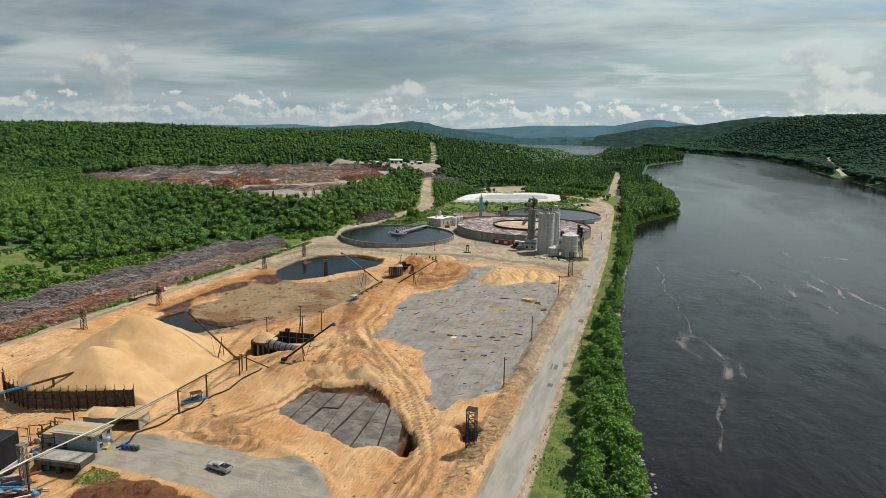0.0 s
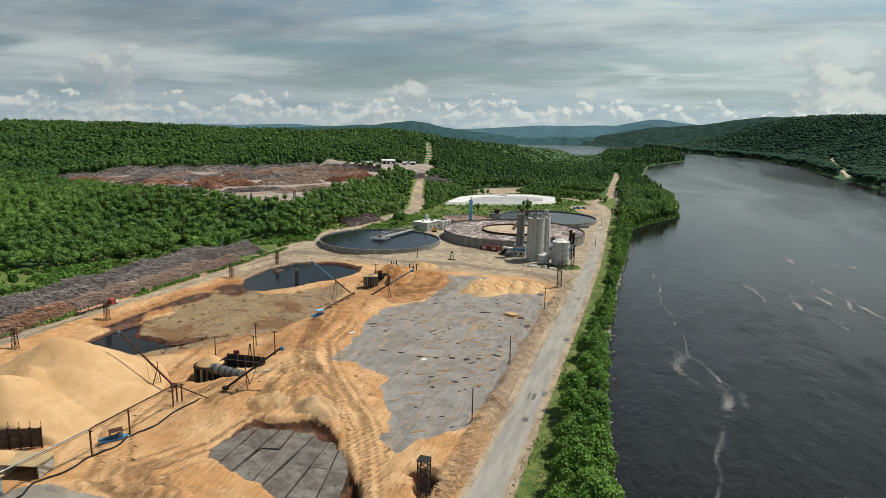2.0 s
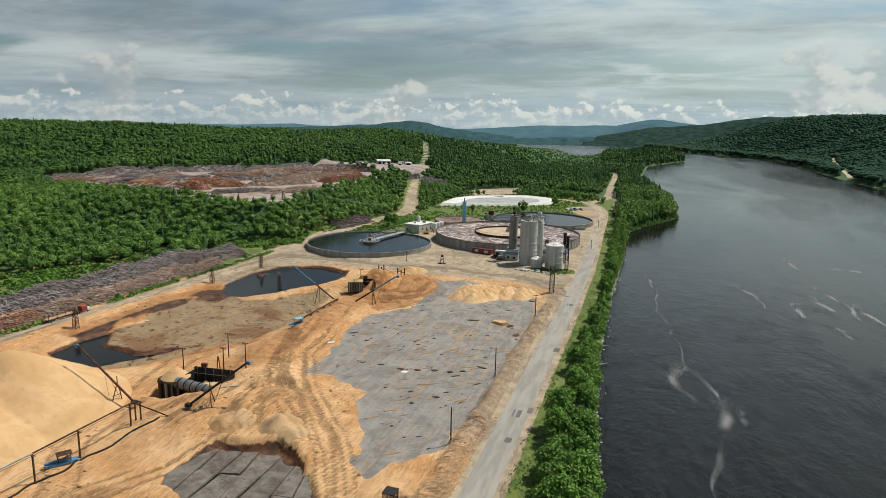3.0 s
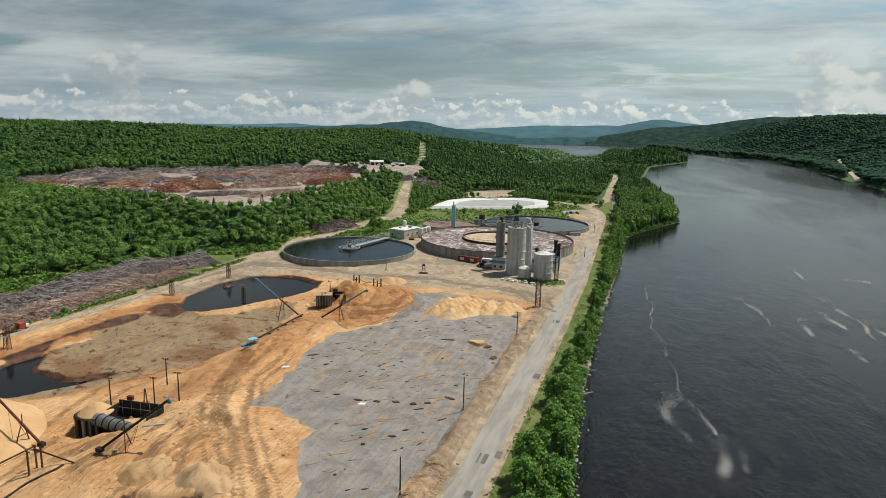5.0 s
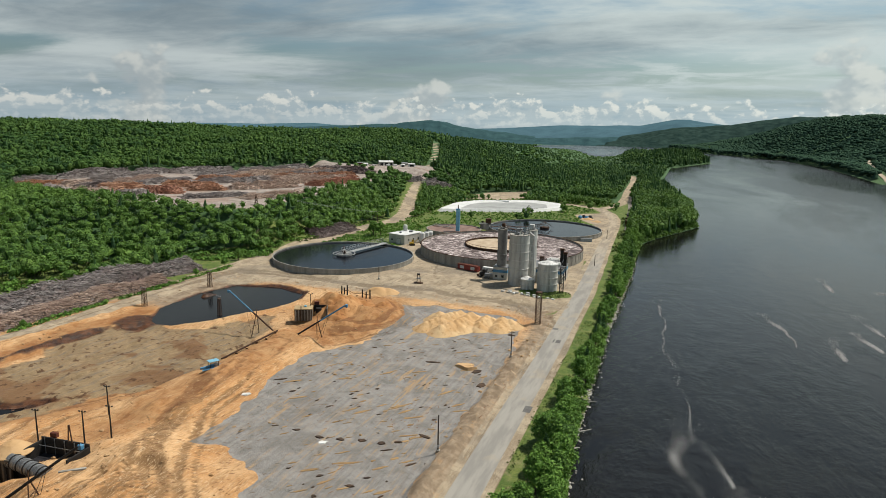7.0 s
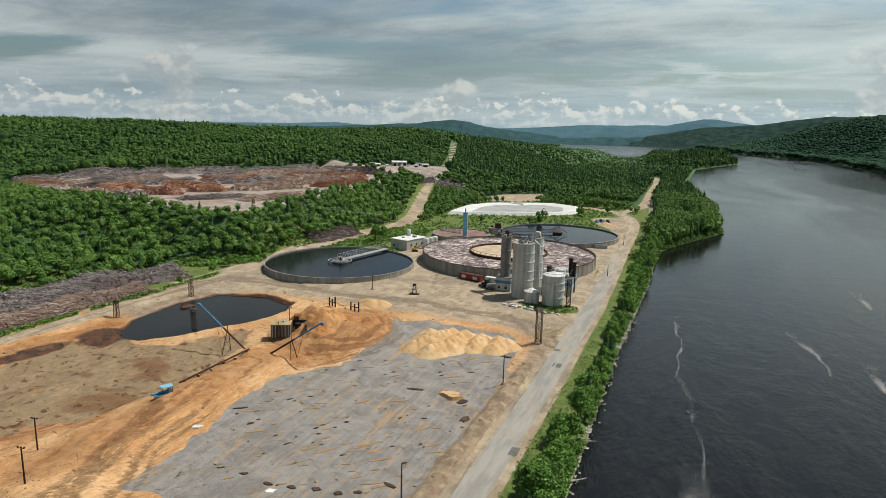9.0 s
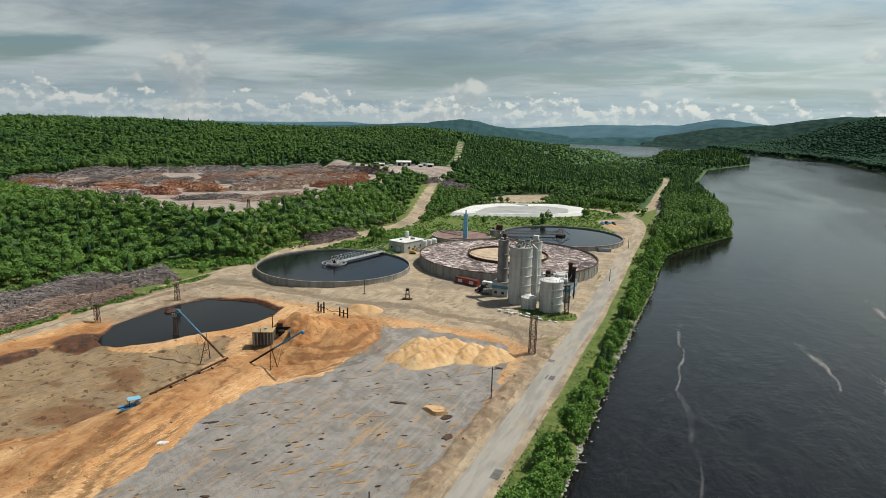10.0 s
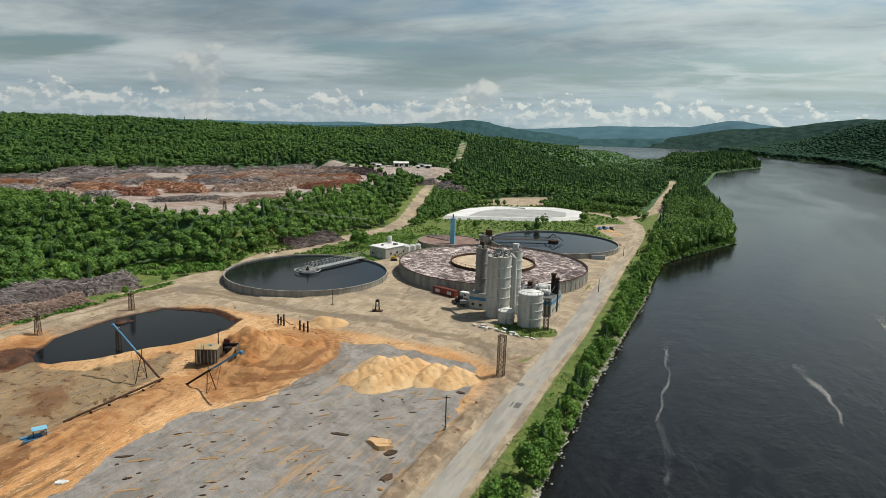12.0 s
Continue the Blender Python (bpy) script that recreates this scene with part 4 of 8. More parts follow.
def silo(x, y, r, h, label, cone=0.0, bands=6, mat=None, z=None):
    t = thing("silo", x, y, z, 0, label, "silo", "silos of the treatment plant")
    prof = [(r, -0.5)]
    for i in range(1, bands):
        zz = h * i / bands
        prof += [(r, zz - 0.2), (r + 0.22, zz - 0.16), (r + 0.22, zz + 0.16), (r, zz + 0.2)]
    prof += [(r, h)]
    part("shell", spun(prof, 48), mat or SILO_GREY, t, sm=False)
    part("roof", spun([(r + 0.12, h - 0.15), (r + 0.12, h + 0.1), (0.3, h + 0.1 + cone), (0.01, h + 0.1 + cone)], 32), WHITE if cone else CONCRETE, t)
    n = 12 if r < 4 else 20
    for i in range(n):
        a = 2 * math.pi * i / n
        p = part("rail_post", box(0.07, 0.07, 1.1), STEEL, t)
        p.matrix_basis = pose((r - 0.1) * math.cos(a), (r - 0.1) * math.sin(a), h + 0.1)
    part("handrail", spun([(r - 0.06, h + 1.1), (r - 0.06, h + 1.2), (r - 0.14, h + 1.2), (r - 0.14, h + 1.1), (r - 0.06, h + 1.1)], 32), STEEL, t)
    part("ladder", beam((r + 0.15, -0.2, 0), (r + 0.15, -0.2, h), 0.1, beam((r + 0.15, 0.25, 0), (r + 0.15, 0.25, h), 0.1)), STEEL, t).matrix_basis = pose(0, 0, 0, 0, 0, -70)
    return t, h


main, h = silo(-59.6, 380.5, 4.7, 24, "tall grey concrete silo with horizontal bands")
side, _ = silo(-69.6, 387.2, 2.3, 24.6, "slim dark grey concrete silo beside the large one", bands=4, mat=SLIM_GREY)
rear, _ = silo(-55.4, 387.5, 2.7, 25.3, "slim pale silo behind the large one", bands=7)
silo(-44.3, 374.0, 4.6, 12.3, "squat grey steel tank with a white cone roof", 1.3, 4)
silo(-53.2, 372.8, 3.1, 4.8, "low grey tank with a shallow cone roof", 1.2, 2)


# ---- vegetation ----
rng = np.random.default_rng(7)


def mesh_mixed(name, pieces, mats, sm=False):
    """One mesh out of several (corners, faces, material index) arrays."""
    verts, starts, totals, loops, which, base, at = [], [], [], [], [], 0, 0
    for v, f, m in pieces:
        v, f = np.asarray(v, np.float32).reshape(-1, 3), np.asarray(f, np.int64)
        n, k = f.shape
        verts.append(v), loops.append((f + base).ravel())
        starts.append(at + np.arange(n) * k), totals.append(np.full(n, k)), which.append(np.full(n, m))
        base, at = base + len(v), at + n * k
    me = bpy.data.meshes.new(name)
    verts, loops, starts, totals, which = map(np.concatenate, (verts, loops, starts, totals, which))
    me.vertices.add(len(verts)), me.loops.add(len(loops)), me.polygons.add(len(starts))
    me.vertices.foreach_set("co", verts.ravel())
    me.loops.foreach_set("vertex_index", loops.astype(np.int32))
    me.polygons.foreach_set("loop_start", starts.astype(np.int32))
    me.polygons.foreach_set("loop_total", totals.astype(np.int32))
    me.polygons.foreach_set("material_index", which.astype(np.int32))
    me.polygons.foreach_set("use_smooth", np.full(len(starts), sm))
    me.update()
    for m in mats:
        me.materials.append(m)
    return me


def ico():
    bm = bmesh.new()
    bmesh.ops.create_icosphere(bm, subdivisions=1, radius=1)
    v = np.array([x.co[:] for x in bm.verts])
    f = np.array([[x.index for x in g.verts] for g in bm.faces])
    bm.free()
    return v, f


ICO_V, ICO_F = ico()


def unit(a):
    return a / np.maximum(np.linalg.norm(a, axis=-1, keepdims=True), 1e-9)


def cores(c, r, jitter=0.25):
    """Rough lumps: c centres (n,3), r radii (n,3)."""
    n = len(c)
    wob = 1 + rng.uniform(-jitter, jitter, (n, len(ICO_V), 1))
    v = c[:, None] + ICO_V[None] * wob * r[:, None]
    f = ICO_F[None] + (np.arange(n) * len(ICO_V))[:, None, None]
    return v.reshape(-1, 3), f.reshape(-1, 3)


def leaves(c, r, count, size, low=-0.35, spread=(0.82, 1.12), up=0.35):
    """Leaf sprays round the crowns: count tilted four-cornered sprays on each."""
    n = len(c)
    d = unit(rng.normal(size=(n, count, 3)))
    d[..., 2] = np.where(d[..., 2] < low, -d[..., 2], d[..., 2])
    p = c[:, None] + d * r[:, None] * rng.uniform(*spread, (n, count, 1))
    nor = unit(d * 0.8 + rng.normal(size=d.shape) * 0.45 + np.array([0, 0, up]))
    s = unit(np.cross(nor, rng.normal(size=d.shape)))
    t = np.cross(nor, s)
    k = np.asarray(size)
    k = (k[:, None, None] if k.ndim else k) * rng.uniform(0.6, 1.35, (n, count, 1))
    bend = nor * k * 0.35
    v = np.stack([p - s * k - bend * rng.uniform(0, 1, k.shape), p - t * k * 0.75 + bend * 0.4, p + s * k - bend * rng.uniform(0, 1, k.shape), p + t * k * 0.75 + bend * 0.4], 2)
    m = n * count
    return v.reshape(-1, 3), (np.arange(m)[:, None] * 4 + np.arange(4)[None])


def trunks(base, h, r):
    n = len(base)
    a = np.arange(4) * math.pi / 2
    ring = np.stack([np.cos(a), np.sin(a), a * 0], -1)
    lo = base[:, None] + ring[None] * r[:, None, None] + np.array([0, 0, -0.4])
    hi = base[:, None] + ring[None] * r[:, None, None] * 0.45 + np.stack([h * 0, h * 0, h], -1)[:, None]
    v = np.concatenate([lo, hi], 1)
    q = np.array([[i, (i + 1) % 4, 4 + (i + 1) % 4, 4 + i] for i in range(4)])
    return v.reshape(-1, 3), (q[None] + (np.arange(n) * 8)[:, None, None]).reshape(-1, 4)


def firs(base, h, r, tiers=3, sides=6):
    """Conifers: ragged stacked skirts."""
    n = len(base)
    per = tiers * (sides + 1)
    v = np.zeros((n, per, 3))
    f = []
    for t in range(tiers):
        z0, z1 = 0.12 + 0.27 * t * 3 / tiers, 0.55 + 0.45 * (t + 1) / tiers
        rad = 1 - 0.72 * t / tiers
        a = np.arange(sides) * 2 * math.pi / sides + t * 0.6
        wob = rng.uniform(0.65, 1.2, (n, sides))
        v[:, t * (sides + 1):t * (sides + 1) + sides, 0] = np.cos(a) * rad * wob * r[:, None]
        v[:, t * (sides + 1):t * (sides + 1) + sides, 1] = np.sin(a) * rad * wob * r[:, None]
        v[:, t * (sides + 1):t * (sides + 1) + sides, 2] = (z0 + rng.uniform(-0.05, 0.05, (n, sides))) * h[:, None]
        v[:, t * (sides + 1) + sides, 2] = min(z1, 1.0) * h
        f += [[t * (sides + 1) + i, t * (sides + 1) + (i + 1) % sides, t * (sides + 1) + sides] for i in range(sides)]
    v = v + base[:, None]
    f = np.array(f)
    return v.reshape(-1, 3), (f[None] + (np.arange(n) * per)[:, None, None]).reshape(-1, 3)


def scatter(x0, x1, y0, y1, step):
    xs, ys = np.meshgrid(np.arange(x0, x1, step), np.arange(y0, y1, step))
    xs = xs.ravel() + rng.uniform(-0.48, 0.48, xs.size) * step
    ys = ys.ravel() + rng.uniform(-0.48, 0.48, ys.size) * step
    return xs, ys


def on_land(x, y, margin=3.0):
    bank = x - np.interp(y, BANK_Y, BANK_X)
    shore = np.interp(y, SHORE_Y, SHORE_X) - x
    return (bank < -margin) | (shore < -margin) | (y > 2960)


def wooded(x, y):
    west = np.interp(y, WEST_Y, WEST_X) - x
    ok = on_land(x, y)
    ok &= (west > 2 - 33 * smooth(y, 372, 330) - 5 * smooth(y, 372, 400)) | (y > 745) | (x > 150)
    ok &= inside(x, y, LOG_YARD) < -9
    ok &= inside(x, y, SAND_CLEARING) < -4
    ok &= (inside(x, y, MEADOW) < 0) | ((inside(x, y, MEADOW) < 9) & (fbm(x / 8, y / 8, 2, 46) > 0.63))
    ok &= along(x, y, DIRT_ROAD) > np.where(y > 640, 6.8, 8.5)
    ok &= (along(x, y, RIVER_ROAD) > 11) & (along(x, y, FOREST_TRACK) > 7.0)
    ok &= inside(x, y, SHED_YARD) < -3
    ok &= along(x, y, [(-318, 778), (-285, 690)]) > 9
    ok &= along(x, y, [(307, 1262), (330, 1390), (352, 1520), (390, 1770)]) > np.where(y < 1560, 11, 6)
    ok &= np.hypot(x - 322, y - 1120) > 17
    return ok


def conifer_share(x, y):
    return np.clip(0.03 + 0.48 * smooth(y, 740, 900) * smooth(-x / np.maximum(y, 1), 0.40, 0.30) * (x < 200) + 0.14 * smooth(fbm(x / 60, y / 60, 2, 41), 0.55, 0.75) + 0.05 * (x > 200), 0, 0.92)


def forest(name, x, y, h0, h1, r0, r1, sprays, spray_size, label, trunk=False, mat_set=None, tiers=3, sunk=0.0, flat=1.0, even=False):
    z = ground_z(x, y) - sunk
    n = len(x)
    h = rng.uniform(h0, h1, n) * (0.50 + 1.0 * fbm(x / 28, y / 28, 3, 44))
    h = h * (1 - 0.38 * smooth(x / np.maximum(y, 1), -0.32, -0.22) * smooth(y, 950, 1300) * smooth(-x, 0, 90))
    h = h * (1 - 0.5 * smooth(along(x, y, [(-352, 770), (-318, 740), (-285, 760)]), 45, 20))
    h = h * (1 - 0.45 * smooth(y, 1400, 1520) * smooth(-x / np.maximum(y, 1), 0.05, 0.10) * (x > -420))
    r = rng.uniform(r0, r1, n)
    fir = rng.uniform(size=n) < conifer_share(x, y)
    b = ~fir
    base = np.stack([x, y, z], -1)
    c = base[b] + np.stack([h[b] * 0, h[b] * 0, h[b] * (1 - 0.40 * flat)], -1)
    rad = np.stack([r[b], r[b], h[b] * 0.40 * flat], -1)
    pieces = [(*cores(c, rad * (1.0 if even else 0.84), 0.12 if even else 0.3), 0)]
    pieces.append((*leaves(c, rad, sprays, r[b] * spray_size), 0))
    if trunk:
        pieces.append((*trunks(base[b], h[b] * 0.5, r[b] * 0.055), 2))
    if fir.any():
        pieces.append((*firs(base[fir], h[fir] * 1.22, r[fir] * 0.68, tiers), 1))
        if trunk:
            pieces.append((*trunks(base[fir], h[fir] * 0.9, r[fir] * 0.06), 2))
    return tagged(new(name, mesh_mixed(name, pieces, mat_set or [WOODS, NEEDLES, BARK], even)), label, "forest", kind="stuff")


def in_view(x, y):
    """Only the country north and west of the river road is ever looked at."""
    az = np.degrees(np.arctan2(x, y + 20))
    return (az > -66) & (az < 27)


d_cam = lambda x, y: np.hypot(x, y - 80)
x, y = scatter(-620, -10, 40, 800, 4.7)
keep = wooded(x, y) & in_view(x, y) & (d_cam(x, y) < 560)
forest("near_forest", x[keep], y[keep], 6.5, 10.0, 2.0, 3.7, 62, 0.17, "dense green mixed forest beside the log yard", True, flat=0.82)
x, y = scatter(-1300, 30, 200, 1250, 5.0)
keep = wooded(x, y) & in_view(x, y) & (d_cam(x, y) >= 560) & (d_cam(x, y) < 1180)
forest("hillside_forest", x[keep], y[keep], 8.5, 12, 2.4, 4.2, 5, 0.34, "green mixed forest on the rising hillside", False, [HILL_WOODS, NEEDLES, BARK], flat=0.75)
x, y = scatter(-1900, 90, 700, 2700, 11.4)
keep = wooded(x, y) & in_view(x, y) & (d_cam(x, y) >= 1180) & (rng.uniform(size=x.size) < 0.95)
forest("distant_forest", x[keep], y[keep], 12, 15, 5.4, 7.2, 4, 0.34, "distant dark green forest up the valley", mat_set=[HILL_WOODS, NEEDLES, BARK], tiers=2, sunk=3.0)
x, y = scatter(-110, 1300, 850, 3050, 8.4)
past = x - np.interp(y, SHORE_Y, SHORE_X)
keep = wooded(x, y) & in_view(x, y) & (past > 1.5) & (past < 560)
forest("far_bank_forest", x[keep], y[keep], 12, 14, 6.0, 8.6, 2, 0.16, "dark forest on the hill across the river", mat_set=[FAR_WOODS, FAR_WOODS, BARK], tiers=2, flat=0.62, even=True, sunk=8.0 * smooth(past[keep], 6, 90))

x, y = scatter(-150, 74, 1440, 1774, 7.0)
keep = on_land(x, y, 1.5) & (x / y > -0.075)
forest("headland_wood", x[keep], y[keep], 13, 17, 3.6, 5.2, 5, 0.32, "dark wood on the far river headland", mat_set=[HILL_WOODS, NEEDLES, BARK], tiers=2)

# hills that close the valley; distance haze is painted into their colours
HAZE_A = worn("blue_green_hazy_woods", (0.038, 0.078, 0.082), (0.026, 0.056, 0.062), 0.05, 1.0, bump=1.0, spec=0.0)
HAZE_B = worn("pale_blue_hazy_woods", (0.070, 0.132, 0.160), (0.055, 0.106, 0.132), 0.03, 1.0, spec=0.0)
HAZE_C = worn("hazy_dark_green_woods", (0.034, 0.060, 0.050), (0.013, 0.027, 0.025), 0.09, 1.0, bump=1.0, spec=0.0)


def hill_range(name, mat, dist, az0, az1, tops, label, depth=500):
    """A wooded ridge: a cross-section swept over a span of bearings; tops gives bearing and height."""
    n, rows = 220, 12
    az = np.linspace(az0, az1, n)
    top = np.interp(az, [a for a, _ in tops], [h for _, h in tops])
    top = top + (fbm(az * 0.9, az * 0 + dist, 4, 51) - 0.5) * 7
    v = []
    for j in range(rows):
        u = j / (rows - 1)
        d = dist + depth * u
        z = -8 + (top + 8) * math.sin(u * math.pi / 2) ** 0.9
        z = z + (fbm(az * 1.6, az * 0 + j * 0.35, 3, 52) - 0.5) * 16 * math.sin(u * math.pi)
        v.append(np.stack([np.sin(np.radians(az)) * d, np.cos(np.radians(az)) * d, z], -1))
    v = np.concatenate(v)
    i = np.arange(rows * n).reshape(rows, n)
    f = np.stack([i[:-1, :-1], i[:-1, 1:], i[1:, 1:], i[1:, :-1]], -1).reshape(-1, 4)
    return tagged(new(name, mesh_np(name, v, f, mat, True)), label, "hill", kind="structure")


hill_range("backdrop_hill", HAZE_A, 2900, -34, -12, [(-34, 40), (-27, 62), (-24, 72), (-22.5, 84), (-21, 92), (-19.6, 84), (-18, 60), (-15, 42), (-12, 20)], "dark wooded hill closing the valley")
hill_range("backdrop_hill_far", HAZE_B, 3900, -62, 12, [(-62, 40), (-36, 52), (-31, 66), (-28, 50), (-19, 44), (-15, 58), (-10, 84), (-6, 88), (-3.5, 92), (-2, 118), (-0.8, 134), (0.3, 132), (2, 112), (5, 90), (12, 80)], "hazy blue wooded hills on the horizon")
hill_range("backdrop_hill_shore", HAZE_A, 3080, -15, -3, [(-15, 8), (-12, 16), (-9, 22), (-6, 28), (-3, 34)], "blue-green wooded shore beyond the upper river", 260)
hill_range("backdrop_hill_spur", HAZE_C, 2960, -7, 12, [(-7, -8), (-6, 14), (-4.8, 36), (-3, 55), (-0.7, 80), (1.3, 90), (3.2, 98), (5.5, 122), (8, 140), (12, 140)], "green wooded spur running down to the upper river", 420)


# ---- trees on the river bank ----
def tree_meshes(i):
    """Trunk with limbs, and a crown of leaf sprays clustered on several boughs."""
    h = 7.5 + 0.55 * i
    trunk = bmesh.new()
    pipe((0, 0, -0.6), (0.15, 0.1, h * 0.62), 0.20, trunk, 7, 0.08)
    boughs = []
    for j in range(9):
        a = j * 2.4 + i
        z0 = h * (0.25 + 0.045 * j)
        reach = (1.0 + 1.3 * rng.uniform()) * (1.15 - 0.06 * j)
        e = (math.cos(a) * reach, math.sin(a) * reach, z0 + h * 0.17)
        pipe((0.05, 0.05, z0), e, 0.07, trunk, 5, 0.03)
        boughs.append((*e, rng.uniform(1.2, 1.9)))
    boughs += [(0.1, 0.1, h * 0.86, 1.6), (-0.4, 0.5, h * 0.7, 2.1), (0.6, -0.4, h * 0.6, 2.2)]
    b = np.array(boughs)
    c, r = b[:, :3], np.stack([b[:, 3], b[:, 3], b[:, 3] * 0.85], -1)
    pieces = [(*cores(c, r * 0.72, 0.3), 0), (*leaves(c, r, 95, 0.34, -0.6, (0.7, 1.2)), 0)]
    return trunk, mesh_mixed("crown", pieces, [LEAF])


def bush_meshes(i):
    h = 2.6 + 0.3 * i
    trunk = pipe((0, 0, -0.5), (0, 0.1, h * 0.6), 0.07, None, 6, 0.04)
    c = np.array([(math.cos(a * 2.1) * 0.8, math.sin(a * 2.1) * 0.8, h * (0.4 + 0.07 * a)) for a in range(5)])
    r = np.full((5, 3), 1.05)
    pieces = [(*cores(c, r * 0.75, 0.3), 0), (*leaves(c, r, 60, 0.26, -0.7, (0.7, 1.25)), 0)]
    return trunk, mesh_mixed("crown", pieces, [LEAF])


def spruce_meshes(i):
    h = 8.0 + 0.9 * i
    trunk = pipe((0, 0, -0.5), (0, 0, h * 0.96), 0.16, None, 7, 0.03)
    k = 15
    zs = np.linspace(0.12, 0.97, k) * h
    rad = 2.1 * (1 - np.linspace(0.05, 0.97, k)) + 0.12
    c = np.stack([zs * 0, zs * 0, zs], -1)
    pieces = [(*leaves(c, np.stack([rad, rad, rad * 0.25], -1), 44, 0.30, -1.1, (0.25, 1.1), 0.6), 0), (*firs(np.zeros((1, 3)), np.array([h]), np.array([1.5]), 5, 9), 0)]
    return trunk, mesh_mixed("crown", pieces, [NEEDLES])


def tree_kind(make, i, name, label, category, group):
    trunk, crown = make(i)
    t = tagged(new(name), label, category, group)
    part("trunk", trunk, BARK, t)
    new("crown", crown).parent = t
    return t


BROAD = [tree_kind(tree_meshes, i, "tree", "leafy green broadleaf tree on the grassy river bank", "tree", "trees along the river bank") for i in range(6)]
BUSH = [tree_kind(bush_meshes, i, "bush", "low green bush on the river bank", "bush", "bushes along the river bank") for i in range(3)]
SPRUCE = [tree_kind(spruce_meshes, i, "spruce_tree", "dark green spruce on the river bank", "tree", "trees along the river bank") for i in range(3)]
used = set()


def plant(model, x, y, s, turn):
    m = pose(x, y, gz(x, y) - 0.1, 0, 0, turn)
    if model.name not in used:
        used.add(model.name)
        model.matrix_basis, model.scale = m, (s, s, s)
        return model
    c = copy_thing(model, m)
    c.scale = (s, s, s)
    return c


y = 76.0
while y < 600:
    edge_x = np.interp(y, BANK_Y, BANK_X)
    room = (edge_x - 0.8) - (np.interp(y, [120, 150, 190], [-12.6, -13.6, -17.0]) - max(0, (y - 330) * 0.035))
    if 258 < y < 268 or 216 < y < 220:
        y += 3.0
        continue
    rows = 3 if room > 12 else (2 if room > 6.5 else 1)
    for j in range(rows):
        if rows > 1 and rng.uniform() < 0.10:
            continue
        x = edge_x - 1.6 - (room - 2.5) * ((j + rng.uniform(0.1, 0.9)) / rows)
        pick = rng.uniform()
        s = rng.uniform(0.68, 1.12) * (1.0 if y < 230 else 0.85)
        if pick < (0.10 if y < 300 else 0.30):
            plant(SPRUCE[int(rng.integers(3))], x, y + rng.uniform(-1.5, 1.5), s, rng.uniform(0, 360))
        else:
            plant(BROAD[int(rng.integers(6))], x, y + rng.uniform(-1.5, 1.5), s, rng.uniform(0, 360))
    if rng.uniform() < 0.75:
        plant(BUSH[int(rng.integers(3))], edge_x - 1.0 + rng.uniform(-0.6, 0.4), y + 1.5, rng.uniform(0.6, 1.1), rng.uniform(0, 360))
    y += rng.uniform(3.0, 4.4)

# dense wood on the point and along the upper bank
x, y = scatter(-34, 30, 545, 1060, 4.3)
keep = on_land(x, y, 0.6) & (along(x, y, RIVER_ROAD) > 13) & (along(x, y, FOREST_TRACK) > 9) & (x > np.interp(y, [560, 640, 720, 1060], [-24, -27, -30, -40])) & (np.hypot(x + 18, y - 628) > 8)
forest("river_point_wood", x[keep], y[keep], 8, 12.5, 2.4, 3.5, 44, 0.25, "dense green wood on the river point", True)


def low_plants(name, x, y, label, h=(0.5, 1.4), sprays=9, mat=None):
    z = ground_z(x, y)
    k = rng.uniform(*h, len(x))
    c = np.stack([x, y, z + k * 0.35], -1)
    r = np.stack([k * 0.9, k * 0.9, k * 0.55], -1)
    pieces = [(*leaves(c, r, sprays, k * 0.42, -0.2, (0.3, 1.1)), 0)]
    return tagged(new(name, mesh_mixed(name, pieces, [mat or GRASS_BLADES])), label, "shrubs", kind="stuff")


x, y = scatter(-335, -196, 100, 460, 2.3)
west = np.interp(y, WEST_Y, WEST_X) - x
keep = (inside(x, y, MEADOW) > 1) & (fbm(x / 9, y / 9, 2, 61) > 0.46) & (along(x, y, [(-257, 217), (-249, 242), (-251, 283), (-257, 303), (-260, 332)]) > 2.4)
low_plants("meadow_brush", x[keep], y[keep], "bright green brush on the meadow behind the logs", (0.8, 2.6), 14, LEAF)
keep = (west < 6) & (((x < -252) & (y < 345)) | ((west > -9) & (y > 330))) & (along(x, y, [(-268, 150), (-272, 290), (-240, 365)]) > 3) & (fbm(x / 9, y / 9, 2, 61) > 0.40)
low_plants("meadow_plants", x[keep], y[keep], "bright green weeds and brush at the forest edge", (0.6, 1.9))
x, y = scatter(-214, -196, 150, 352, 1.4)
off = x - np.interp(y, [150, 200, 260, 320, 352], [-206.5, -207.5, -206.5, -205, -203])
keep = (np.abs(off) < 2.3) & (fbm(x / 5, y / 16, 2, 62) > 0.43)
low_plants("ditch_weeds", x[keep], y[keep], "green weeds along the foot of the log pile", (0.6, 1.7), 12, LEAF)
x, y = scatter(-200, -40, 485, 745, 3.4)
free = np.ones(x.size, bool)
for cx, cy, cr in (AERATION, FAR_BASIN, CLARIFIER):
    free &= np.hypot(x - cx, y - cy) > cr + 4
free &= (along(x, y, DIRT_ROAD) > 7) & (along(x, y, RIVER_ROAD) > 8) & (inside(x, y, WHITE_LAGOON) < -3) & (inside(x, y, SAND_CLEARING) < 0)
free &= (inside(x, y, APRON) < -2) & (along(x, y, FOREST_TRACK) > 6) & (x < -45) & (np.hypot(x + 150, y - 456) > 17)
free &= (y > 590) | (x < -128) | (y > 575)
keep = free & (fbm(x / 12, y / 12, 3, 63) > 0.33)
low_plants("scrub_plants", x[keep], y[keep], "green scrub between the basins and the lagoon", (0.6, 1.7), 10, LEAF)
